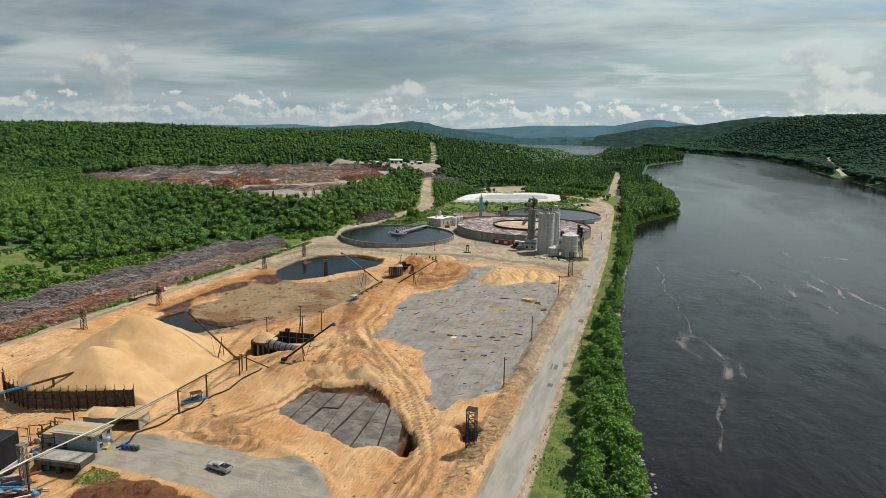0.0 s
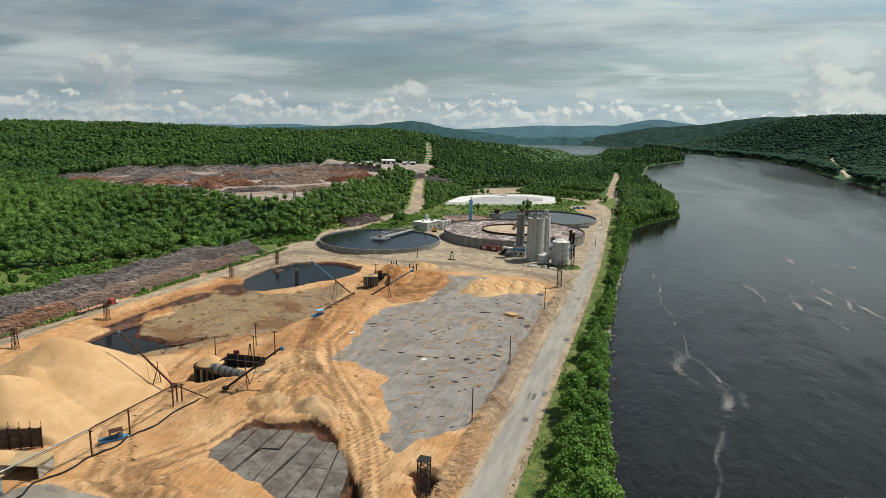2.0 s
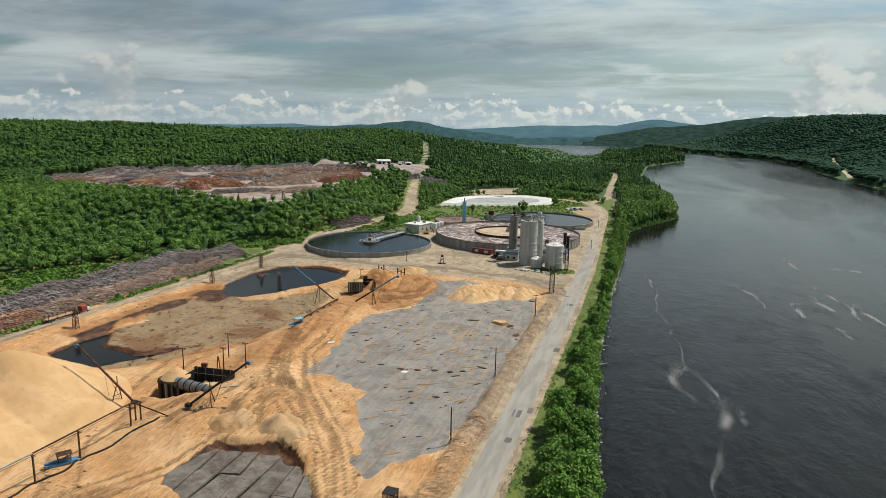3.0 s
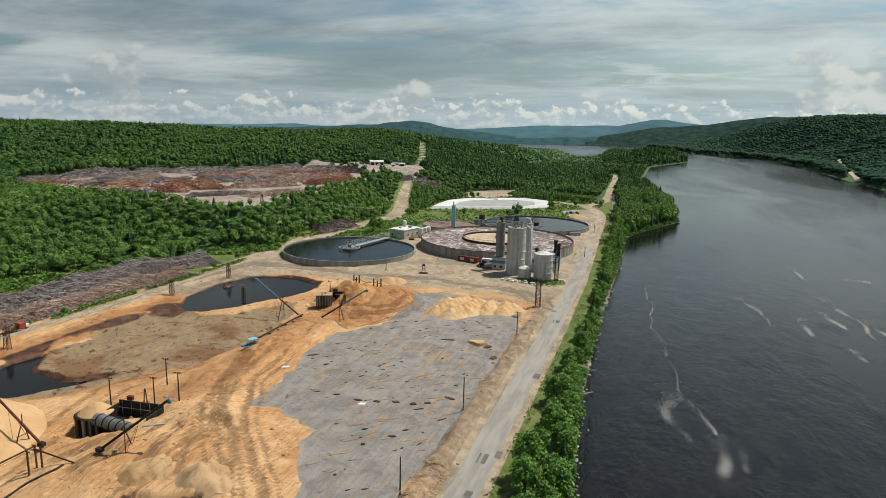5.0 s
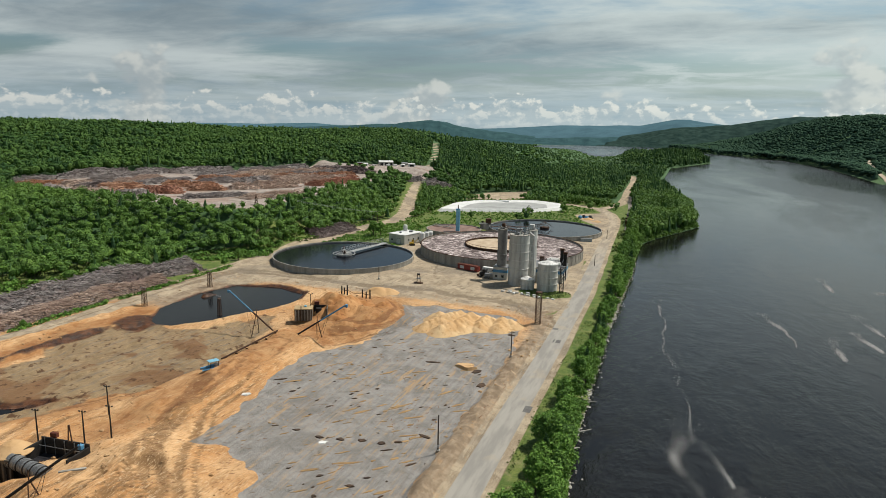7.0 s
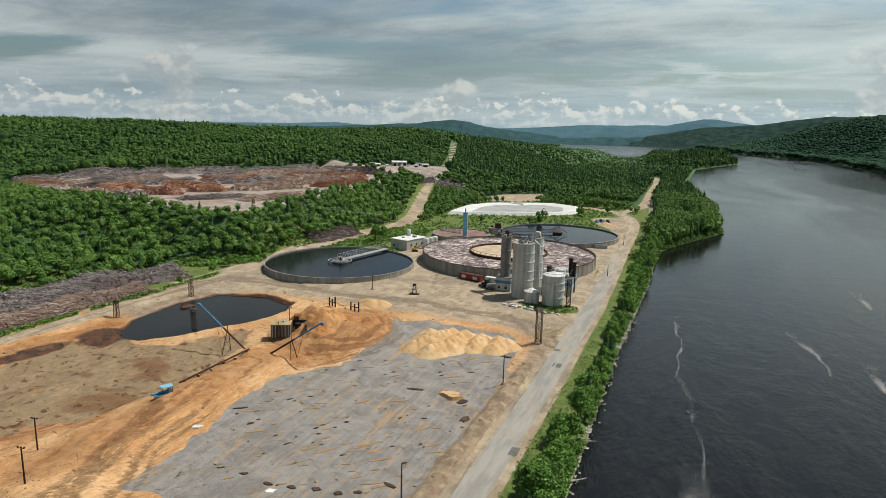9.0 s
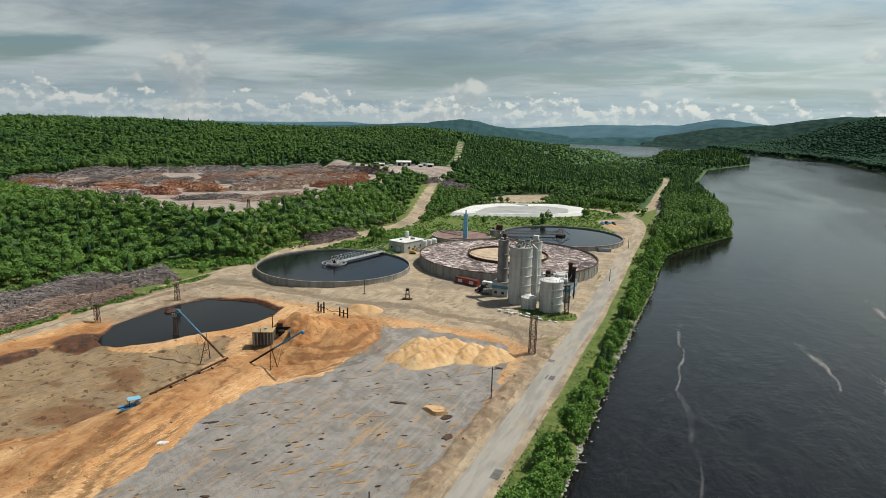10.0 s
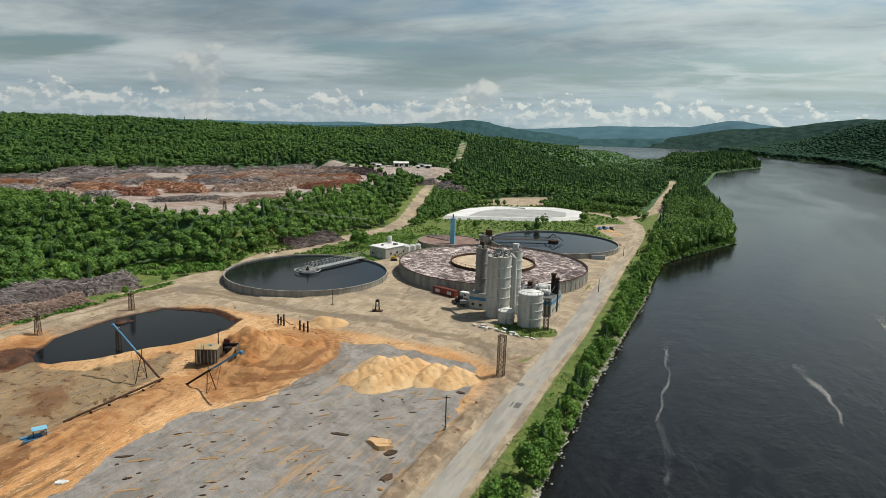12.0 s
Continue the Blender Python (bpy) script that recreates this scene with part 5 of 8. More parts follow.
keep2 = free & ((fbm(x / 16, y / 16, 2, 64) > np.where(y < 690, 0.70, 0.58)) | ((y > 712) & (x > -135))) & (y > 500)
forest("scrub_trees", x[keep2][::2], y[keep2][::2], 4.5, 8, 1.8, 2.8, 30, 0.30, "young green trees round the lagoon", True)
x, y = scatter(-21, -10, 76, 560, 0.95)
keep = (x > -21.2) & (x < np.interp(y, BANK_Y, BANK_X) - 2) & (x < -12.0) & (fbm(x / 3, y / 7, 2, 65) > 0.42)
low_plants("verge_grass", x[keep], y[keep], "short green grass on the road verge", (0.18, 0.42), 6)
x, y = scatter(-62, -33, 358, 380, 0.9)
keep = (np.hypot((x + 44) / 12, (y - 368) / 8) < 1) & (np.hypot(x + 43.5, y - 376.5) > 5) & (fbm(x / 2, y / 2, 2, 66) > 0.4)
low_plants("silo_weeds", x[keep], y[keep], "green weeds at the foot of the silos", (0.2, 0.7), 7)


y = rng.uniform(500, 1000, 900)
x = np.interp(y, BANK_Y, BANK_X) - rng.uniform(0.2, 5.5, 900)
low_plants("point_shrubs", x, y, "dark green shrubs hanging over the river's edge", (1.2, 2.8), 14, WOODS)
x, y = scatter(-34, -18, 470, 760, 1.9)
keep = (along(x, y, RIVER_ROAD) > 6) & (along(x, y, FOREST_TRACK) > 5.5) & (fbm(x / 5, y / 9, 2, 67) > 0.45)
low_plants("verge_scrub", x[keep], y[keep], "rough grass and scrub beside the gravel road", (0.4, 1.1), 9)
x, y = scatter(-210, -150, 425, 520, 2.2)
keep = (along(x, y, DIRT_ROAD) > 6.5) & (np.hypot(x + 161.5, y - 395) > 43) & (np.hypot(x + 154, y - 462) > 15) & (np.hypot(x + 137, y - 506) > 23) & (fbm(x / 6, y / 6, 2, 68) > 0.36)
low_plants("road_scrub", x[keep], y[keep], "green brush beside the dirt road", (0.6, 1.7), 10, LEAF)
for x, y, s in ((-179, 466, 1.15), (-176, 470, 1.0), (-182, 471, 0.95), (-85, 652, 0.8), (-88, 655, 0.7), (-207, 352, 0.6), (-211, 368, 0.75), (-206, 330, 0.45), (-207, 243, 0.42), (-272, 217, 0.8), (-262, 205, 0.5), (-285, 236, 0.55)):
    plant(BROAD[int(rng.integers(6))], x, y, s, rng.uniform(0, 360))


x, y = scatter(-250, -186, 560, 745, 4.4)
keep = (along(x, y, DIRT_ROAD) > 8) & (inside(x, y, WHITE_LAGOON) < -7) & (inside(x, y, SAND_CLEARING) < -4) & (np.hypot(x + 245, y - 735) > 24) & (x > np.interp(y, WEST_Y, WEST_X) + 4) & (fbm(x / 18, y / 18, 2, 69) > 0.40)
forest("lagoon_thicket", x[keep], y[keep], 4.5, 8.5, 1.9, 3.0, 34, 0.26, "green thicket between the dirt road and the lagoon", True)


x, y = scatter(-250, -196, 340, 442, 2.0)
west = np.interp(y, WEST_Y, WEST_X) - x
keep = (west > -24) & (west < 8) & (along(x, y, DIRT_ROAD) > 7.5) & (along(x, y, [(-237, 318), (-226, 352)]) > 9) & (fbm(x / 7, y / 7, 2, 70) > 0.38)
low_plants("roadside_brush", x[keep], y[keep], "green brush between the log heaps and the dirt road", (0.8, 2.3), 14, LEAF)


# ---- rocks on the water's edge ----
ROCK = worn("bank_boulders", (0.42, 0.40, 0.36), (0.18, 0.17, 0.15), 1.5, 0.9)
n = 1500
y = rng.uniform(85, 470, n)
x = np.interp(y, BANK_Y, BANK_X) + rng.normal(-0.4, 0.8, n) + np.where(y < 150, rng.exponential(1.0, n), 0)
s = rng.uniform(0.16, 0.5, n)
pieces = [(*cores(np.stack([x, y, np.maximum(ground_z(x, y), RIVER - 0.1)], -1), np.stack([s, s * rng.uniform(0.7, 1.3, n), s * 0.7], -1), 0.35), 0)]
tagged(new("bank_rocks", mesh_mixed("bank_rocks", pieces, [ROCK])), "loose grey boulders along the water's edge", "rocks", kind="stuff")
for i, (x, y, a, l) in enumerate(((-9.3, 204, 62, 9), (-8.6, 243, 40, 6), (-10.4, 291, 75, 7), (-9.6, 262, 20, 5))):
    t = thing("driftwood_log", x, y, RIVER + 0.35, a, "bleached driftwood trunk lying on the rocky bank", "log", "driftwood on the bank")
    part("trunk", pipe((-l / 2, 0, 0), (l / 2, 0, 0.35), 0.24, None, 8, 0.13), GREY_WOOD, t)
    part("branch", pipe((0, 0, 0.1), (0.9, 0.8, 0.7), 0.08, None, 6, 0.03), GREY_WOOD, t)


# ---- foam on the river ----
FOAM = worn("river_foam", (0.30, 0.295, 0.285), (0.18, 0.175, 0.17), 3.0, 0.7)


def foam(line, count, spread, clump):
    """Drifting flecks of foam along a current line."""
    p = np.array(line, float)
    d = np.r_[0, np.cumsum(np.hypot(*np.diff(p, axis=0).T))]
    s = rng.uniform(0, d[-1], count * 3)
    s = s[vnoise(s / clump, s * 0, 33) > rng.uniform(0.0, 1.0, s.size)][:count]
    wide = spread * (0.15 + 1.3 * vnoise(s / 16, s * 0 + 5, 34) ** 2)
    x = np.interp(s, d, p[:, 0]) + rng.normal(size=s.size) * wide + (vnoise(s / 9, s * 0, 35) - 0.5) * 4
    y = np.interp(s, d, p[:, 1]) + rng.normal(size=s.size) * (0.8 + wide)
    r = rng.uniform(0.02, 0.062, s.size) * np.interp(np.mean(p[:, 1]), [200, 400], [1.0, 2.0]) * (0.5 + vnoise(s / 8, s * 0 + 9, 36))
    a = rng.uniform(0, 6.28, s.size)
    c = np.stack([x, y, RIVER + 0.012 + rng.uniform(0, 0.05, s.size)], -1)
    u = np.stack([np.cos(a), np.sin(a), a * 0], -1) * r[:, None] * 1.9
    v = np.stack([-np.sin(a), np.cos(a), a * 0], -1) * r[:, None]
    q = np.stack([c - u, c - v * 0.9, c + u * 0.8, c + v], 1)
    ob = new("river_foam", mesh_mixed("river_foam", [(q, np.arange(s.size)[:, None] * 4 + np.arange(4)[None], 0)], [FOAM]))
    return tagged(ob, "thin broken trail of pale foam drifting on the river", "foam", "foam trails", "stuff")


foam([(5, 391), (7, 363), (9, 338), (11, 306), (12.4, 293), (16.5, 283), (17.6, 267), (17.2, 250)], 2600, 0.9, 9)
foam([(17.4, 262), (17.0, 250), (14.4, 240), (17.0, 230), (19.2, 225)], 2400, 2.2, 6)
foam([(20.5, 249), (24.5, 242), (27.2, 231)], 700, 0.5, 5)
foam([(27.4, 229), (28.5, 222), (28.9, 216), (26.9, 210)], 2600, 1.3, 7)
foam([(32.0, 223), (33.2, 214)], 600, 0.6, 5)
foam([(27, 206), (25.5, 195), (21.8, 178), (19.9, 160)], 1400, 0.9, 7)
foam([(84, 397), (87, 377), (90, 357), (90, 337)], 3600, 1.6, 12)
foam([(78, 369), (80.7, 357), (82.7, 348)], 2600, 0.9, 6)
foam([(93, 362), (95.5, 347), (98, 331), (101, 320)], 4200, 1.2, 9)
foam([(47, 383), (50.6, 369), (53.6, 360), (53.4, 341)], 2600, 1.0, 8)
foam([(83.7, 468), (84.1, 439)], 1600, 1.4, 9)
foam([(104, 446), (117, 445)], 1600, 1.0, 6)
foam([(78, 319), (80.3, 308)], 900, 0.8, 6)
foam([(68.4, 356), (68, 332)], 1200, 1.2, 8)
foam([(1.5, 140), (-0.5, 150), (-2.4, 164), (-3.8, 180)], 1800, 0.7, 6)


# ---- log piles ----
def log_colour(name, a, b, c):
    m, k = material(name)
    geo = k.n("NewGeometry")
    co = geo.outputs["Position"]
    one = geo.outputs["Random Per Island"]
    colour = k.mix(one, a, b)
    colour = k.mix(k.ramp(k.noise(co, 0.05, 4, 0.6), 0.42, 0.62), colour, c)
    colour = k.mix(k.ramp(k.noise(co, 6.0, 4, 0.6), 0.5, 0.75, 0.0, 0.4), colour, (0.05, 0.04, 0.035))
    finish(k, colour, 0.9, 0.0, k.noise(co, 9.0, 3), 0.3, 0.03)
    return m


GREY_LOGS = log_colour("weathered_grey_logs", (0.066, 0.056, 0.052), (0.46, 0.41, 0.385), (0.20, 0.17, 0.158))
BROWN_LOGS = log_colour("reddish_brown_logs", (0.150, 0.068, 0.040), (0.54, 0.325, 0.215), (0.31, 0.150, 0.084))
PALE_LOGS = log_colour("pale_peeled_logs", (0.16, 0.105, 0.080), (0.60, 0.47, 0.38), (0.33, 0.235, 0.185))
RED_LOGS = log_colour("rust_red_logs", (0.15, 0.066, 0.042), (0.42, 0.215, 0.145), (0.25, 0.110, 0.070))
DARK_LOGS = log_colour("dark_logs_gap_shade", (0.098, 0.075, 0.069), (0.230, 0.190, 0.178), (0.115, 0.086, 0.081))


def log_pile(line, width, high, count, mat, label, length=4.6, skew=0.0, spread=0.3, r=(0.09, 0.19), group="log piles", step=4.0):
    """A long heap of logs laid across its line: a rough core, covered with separate logs."""
    p = np.array(line, float)
    d = np.r_[0, np.cumsum(np.hypot(*np.diff(p, axis=0).T))]
    total = d[-1]
    t = tagged(new("log_pile"), label, "log pile", group)
    bz = gz(*p[0])
    t.matrix_basis = pose(p[0, 0], p[0, 1], bz)

    def at(s, off):
        s = np.clip(s, 0, total)
        x, y = np.interp(s, d, p[:, 0]), np.interp(s, d, p[:, 1])
        e = 1.0
        tx, ty = np.interp(s + e, d, p[:, 0]) - np.interp(s - e, d, p[:, 0]), np.interp(s + e, d, p[:, 1]) - np.interp(s - e, d, p[:, 1])
        n = np.hypot(tx, ty) + 1e-9
        return x + off * ty / n, y - off * tx / n, np.arctan2(ty, tx)

    def top(s, off):
        u = np.clip(np.abs(off) / (width / 2), 0, 1)
        ends = smooth(s, 0, 5) * smooth(total - s, 0, 5)
        return high * ends * (1 - u ** 2.4) * (0.30 + 1.30 * fbm(s / 8 + off / 30, off / 5, 3, 71 + len(label)))

    s, o = np.meshgrid(np.linspace(0, total, int(total / step) + 2), np.linspace(-width / 2, width / 2, 9), indexing="ij")
    x, y, _ = at(s, o)
    z = ground_z(x, y) + top(s, o) - 0.45
    r_, c_ = s.shape
    i = np.arange(r_ * c_).reshape(r_, c_)
    f = np.stack([i[:-1, :-1], i[:-1, 1:], i[1:, 1:], i[1:, :-1]], -1).reshape(-1, 4)
    v = np.stack([x - p[0, 0], y - p[0, 1], z - bz], -1).reshape(-1, 3)
    # the dark core paints the shade seen between the covering logs
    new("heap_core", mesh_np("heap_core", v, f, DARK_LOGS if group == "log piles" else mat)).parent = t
    s, o = rng.uniform(0, total, count), rng.uniform(-0.5, 0.5, count) * width
    x, y, dirn = at(s, o)
    z = ground_z(x, y) + top(s, o) + rng.uniform(-0.5, 0.55, count)
    a = dirn + math.pi / 2 + skew + rng.normal(0, spread, count)
    slope = rng.normal(0, 0.22, count) - 0.18 * np.sign(o) * (np.abs(o) / (width / 2)) ** 2
    ax = np.stack([np.cos(a) * np.cos(slope), np.sin(a) * np.cos(slope), slope], -1)
    side = unit(np.cross(ax, np.array([0, 0, 1.0])))
    upv = np.cross(side, ax)
    L, R = rng.uniform(0.7, 1.1, count)[:, None] * length / 2, rng.uniform(*r, count)[:, None]
    c = np.stack([x - p[0, 0], y - p[0, 1], z - bz], -1)
    ring = [side * R, upv * R, -side * R, -upv * R]
    v = np.stack([c - ax * L + q for q in ring] + [c + ax * L + q * 0.8 for q in ring], 1)
    f = np.array([[0, 1, 5, 4], [1, 2, 6, 5], [2, 3, 7, 6], [3, 0, 4, 7], [3, 2, 1, 0], [4, 5, 6, 7]])
    f = (f[None] + (np.arange(count) * 8)[:, None, None]).reshape(-1, 4)
    ob = new("log_layer", mesh_mixed("log_layer", [(v, f, 0)], [mat]))
    ob.parent = t
    tagged(ob, kind="stuff")
    return t


log_pile([(-213, 60), (-212, 120), (-212, 170), (-214, 212)], 12, 3.6, 5600, BROWN_LOGS, "long heap of reddish brown logs beside the yard track", 3.1, 0.25, 0.45, (0.08, 0.19), step=2.0)
log_pile([(-214, 206), (-216, 250), (-217, 290), (-212, 318)], 12, 3.4, 4200, PALE_LOGS, "long heap of pale peeled logs beside the yard track", 3.1, 0.25, 0.45, (0.08, 0.19), step=2.0)
log_pile([(-226, 60), (-224, 150), (-224, 210), (-227, 265), (-226, 318), (-217, 345)], 12, 5.0, 7600, GREY_LOGS, "long heap of weathered grey logs below the forest", 3.2, 0.2, 0.45, (0.08, 0.20), step=2.0)
log_pile([(-239, 60), (-236, 150), (-235, 210), (-238, 265), (-237, 318), (-226, 352)], 12, 4.8, 6600, GREY_LOGS, "long ridge of bleached grey logs along the meadow", 3.2, 0.2, 0.45, (0.08, 0.20), step=2.0)
log_pile([(-213, 442), (-209, 462), (-205, 484)], 14, 4.2, 700, DARK_LOGS, "heap of dark logs beside the dirt road")
rows = [
    ([(-476, 437), (-469, 474), (-453, 530)], 14, 5.0, GREY_LOGS), ([(-458, 541), (-440, 590), (-423, 633)], 14, 5.2, GREY_LOGS),
    ([(-419, 637), (-395, 679), (-378, 706)], 14, 5.0, GREY_LOGS), ([(-373, 699), (-326, 700), (-289, 693)], 15, 5.0, DARK_LOGS),
    ([(-303, 719), (-273, 725), (-260, 747)], 12, 4.2, GREY_LOGS), ([(-447, 416), (-443, 440), (-435, 458)], 12, 4.0, BROWN_LOGS),
    ([(-413, 442), (-397, 444), (-395, 456)], 13, 4.0, DARK_LOGS), ([(-424, 464), (-428, 493), (-424, 530)], 14, 4.4, GREY_LOGS),
    ([(-404, 468), (-403, 493), (-401, 516)], 12, 3.8, PALE_LOGS), ([(-404, 560), (-392, 600), (-385, 640)], 14, 4.6, GREY_LOGS),
    ([(-380, 582), (-377, 618), (-366, 662)], 12, 3.8, PALE_LOGS), ([(-343, 590), (-318, 626), (-293, 655)], 13, 4.2, BROWN_LOGS),
    ([(-352, 610), (-334, 640), (-312, 672)], 13, 4.4, GREY_LOGS), ([(-380, 434), (-381, 452), (-376, 468)], 13, 4.2, BROWN_LOGS),
    ([(-366, 476), (-350, 492), (-337, 507)], 12, 4.0, BROWN_LOGS), ([(-360, 512), (-346, 546), (-329, 566)], 13, 4.0, GREY_LOGS),
    ([(-310, 543), (-295, 583), (-282, 620)], 12, 4.0, PALE_LOGS), ([(-420, 398), (-414, 412), (-394, 416)], 12, 3.8, GREY_LOGS),
    ([(-378, 405), (-371, 417), (-356, 420)], 12, 3.8, PALE_LOGS), ([(-350, 438), (-340, 449), (-325, 454)], 12, 4.4, RED_LOGS),
    ([(-336, 470), (-326, 482), (-314, 488)], 11, 3.6, BROWN_LOGS), ([(-319, 494), (-303, 508), (-287, 540)], 13, 4.0, PALE_LOGS),
    ([(-280, 548), (-270, 574), (-272, 613)], 11, 3.8, RED_LOGS), ([(-353, 421), (-348, 430), (-336, 433)], 11, 3.6, GREY_LOGS),
    ([(-334, 566), (-322, 590), (-306, 612)], 12, 3.6, PALE_LOGS), ([(-362, 650), (-348, 672), (-330, 684)], 13, 4.2, PALE_LOGS), ([(-430, 440), (-424, 452), (-418, 462)], 12, 3.6, PALE_LOGS),
    ([(-392, 476), (-388, 500), (-380, 524)], 12, 3.4, GREY_LOGS), ([(-304, 430), (-292, 446), (-279, 468)], 10, 2.4, GREY_LOGS),
    ([(-268, 446), (-258, 471), (-250, 498)], 10, 2.4, PALE_LOGS), ([(-378, 530), (-370, 556), (-358, 580)], 12, 3.6, BROWN_LOGS)]
for line, wide, high, mat in rows:
    n = int(15.0 * sum(math.dist(a, b) for a, b in zip(line, line[1:])))
    hue = {"weathered_grey_logs": "weathered grey", "reddish_brown_logs": "reddish brown", "dark_logs_gap_shade": "dark wet", "pale_peeled_logs": "pale peeled", "rust_red_logs": "rust red"}[mat.name]
    log_pile(line, wide * 1.25, high, n, mat, f"heap of {hue} logs in the upper log yard", 5.0, 0.3, 0.5, (0.15, 0.30), "upper log yard piles")
for x, y, k in ((-246, 722, 0), (-239, 733, 1), (-250, 742, 2), (-262, 800, 3), (-270, 835, 4)):
    log_pile([(x, y), (x + 9, y + 22)], 9, 4.2, 220, GREY_LOGS, "stack of straight grey logs beside the hill road", 9.0, 0.2, 0.08, (0.18, 0.34), "upper log yard piles")


# ---- heaps of sawdust and chips ----
def heap_material(name, a, b, c, streaks=0.6):
    m, k = material(name)
    co = k.n("NewGeometry").outputs["Position"]
    big, fine = k.noise(co, 0.09, 5, 0.6, 0.5), k.noise(co, 2.5, 7, 0.7)
    rill = k.noise(k.scaled(co, 0.8, 0.8, 0.12), 0.9, 6, 0.65, 0.4)
    colour = k.mix(k.ramp(big, 0.36, 0.64), a, b)
    colour = k.mix(k.ramp(rill, 0.5, 0.72, 0.0, streaks), colour, c)
    colour = k.mix(k.ramp(fine, 0.55, 0.8, 0.0, 0.4), colour, c)
    finish(k, colour, 0.95, 0.0, k.math("ADD", k.math("MULTIPLY", rill, 0.5), fine), 0.5, 0.12, 0.1)
    return m


SAWDUST = heap_material("fresh_sawdust", (0.425, 0.268, 0.130), (0.495, 0.328, 0.175), (0.32, 0.185, 0.082), 0.4)
CHIPS = heap_material("pale_wood_chips", (0.46, 0.285, 0.135), (0.56, 0.395, 0.220), (0.29, 0.155, 0.064), 0.75)
BARK_MULCH = heap_material("dark_bark_mulch", (0.135, 0.062, 0.030), (0.09, 0.040, 0.02), (0.22, 0.13, 0.075), 0.5)

CLOD = heap_material("loose_clods", (0.30, 0.18, 0.085), (0.40, 0.27, 0.15), (0.12, 0.065, 0.03), 0.6)


def heap(name, crests, mat, label, slope=0.72, rough=0.35, step=0.8, category="heap", group="", floor=None, round_=1.5, wall=None):
    """A heap with several crests (x, y, height), at the slope at which the stuff lies."""
    cx, cy = np.mean([c[0] for c in crests]), np.mean([c[1] for c in crests])
    reach = max(math.hypot(c[0] - cx, c[1] - cy) + c[2] / slope for c in crests) + 3
    xs = np.arange(-reach, reach, step)
    x, y = np.meshgrid(xs, xs)
    base = ground_z(x + cx, y + cy) if floor is None else x * 0 + floor
    z = np.full(x.shape, -9.0)
    for px, py, h in crests:
        d = np.hypot(x + cx - px, y + cy - py)
        z = np.maximum(z, h - slope * (np.sqrt(d * d + round_ ** 2) - round_))
    z = z + rough * (fbm((x + cx) / 2.2, (y + cy) / 2.2, 5, 81) - 0.5) * smooth(z, 0, 2) * 2
    z = np.where(z > 0, z, np.maximum(z, -0.6))
    if wall:
        front = (y + cy) - np.interp(x + cx, [p[0] for p in wall], [p[1] for p in wall])
        z = np.where(front < 1.1, -0.6, np.minimum(z, 3.9 + front * slope))
    bz = gz(cx, cy)
    keep = (z > -0.55)
    r_, c_ = x.shape
    i = np.arange(r_ * c_).reshape(r_, c_)
    f = np.stack([i[:-1, :-1], i[:-1, 1:], i[1:, 1:], i[1:, :-1]], -1).reshape(-1, 4)
    f = f[keep.ravel()[f].any(1)]
    v = np.stack([x, y, base + z - bz], -1).reshape(-1, 3)
    live = np.unique(f)
    back = np.zeros(len(v), int)
    back[live] = np.arange(len(live))
    ob = new(name, mesh_np(name, v[live], back[f], mat, True))
    ob.matrix_basis = pose(cx, cy, bz)
    return tagged(ob, label, category, group)


heap("sawdust_mound", [(-149, 151, 15.5), (-154, 147, 12.5), (-144, 131, 12.0), (-150, 127, 10.0), (-146, 141, 11.0), (-163, 139, 7.0), (-172, 150, 4.0), (-158, 128, 6.5)], SAWDUST, "great smooth heap of fresh tan sawdust", 0.62, 0.22, 0.7, round_=2.4, wall=[(-190, 129), (-167, 121.5), (-161, 117.5), (-150, 114.8), (-138, 119.2), (-125.5, 125.2), (-110, 132)])
chip_spots = []
for a, b in (((-73, 311, 3.6), (-46, 314.5, 3.4)), ((-74, 299, 2.6), (-69, 305, 4.5)), ((-69, 305, 4.5), (-65, 312, 4.8)), ((-67, 297, 3.0), (-63, 304, 3.6)), ((-63, 304, 3.6), (-61, 313, 4.4)), ((-56, 307, 2.6), (-55, 314, 4.0)), ((-49, 309, 2.6), (-49, 315, 3.9))):
    for i in range(9):
        u = i / 8
        chip_spots.append((a[0] + (b[0] - a[0]) * u, a[1] + (b[1] - a[1]) * u, a[2] + (b[2] - a[2]) * u + 0.30 * math.sin(i * 2.7 + a[0])))
heap("chip_ridge", chip_spots, CHIPS, "ridge of pale wood chips tipped on the pad", 0.62, 0.55, 0.4, round_=0.2)
RED_DUST = heap_material("orange_brown_sawdust", (0.31, 0.145, 0.056), (0.45, 0.255, 0.115), (0.15, 0.060, 0.024), 0.9)
heap("sawdust_bank", [(-120, 300, 3.6), (-116, 300, 4.6), (-112, 298.5, 4.4), (-108.5, 296, 3.2), (-107, 303, 2.6), (-103, 307, 1.8), (-96, 309, 1.4), (-107, 291, 2.0), (-124, 296, 1.6)], RED_DUST, "bank of orange-brown sawdust heaped against the pit house", 0.50, 1.1, 0.4, round_=0.8)
heap("sawdust_mound", [(-112, 338, 2.6), (-108, 340, 2.0), (-115, 340, 1.6)], SAWDUST, "small orange sawdust mound on the dirt", 0.6, 0.4, 0.6)
heap("bark_heap", [(-100, 92, 1.5), (-95, 93.5, 1.7), (-90, 93, 1.5), (-84, 92, 1.2), (-97, 89, 1.7), (-104, 90, 0.9), (-88, 89, 1.5)], BARK_MULCH, "low heap of dark reddish bark mulch", 0.5, 1.5, 0.3)
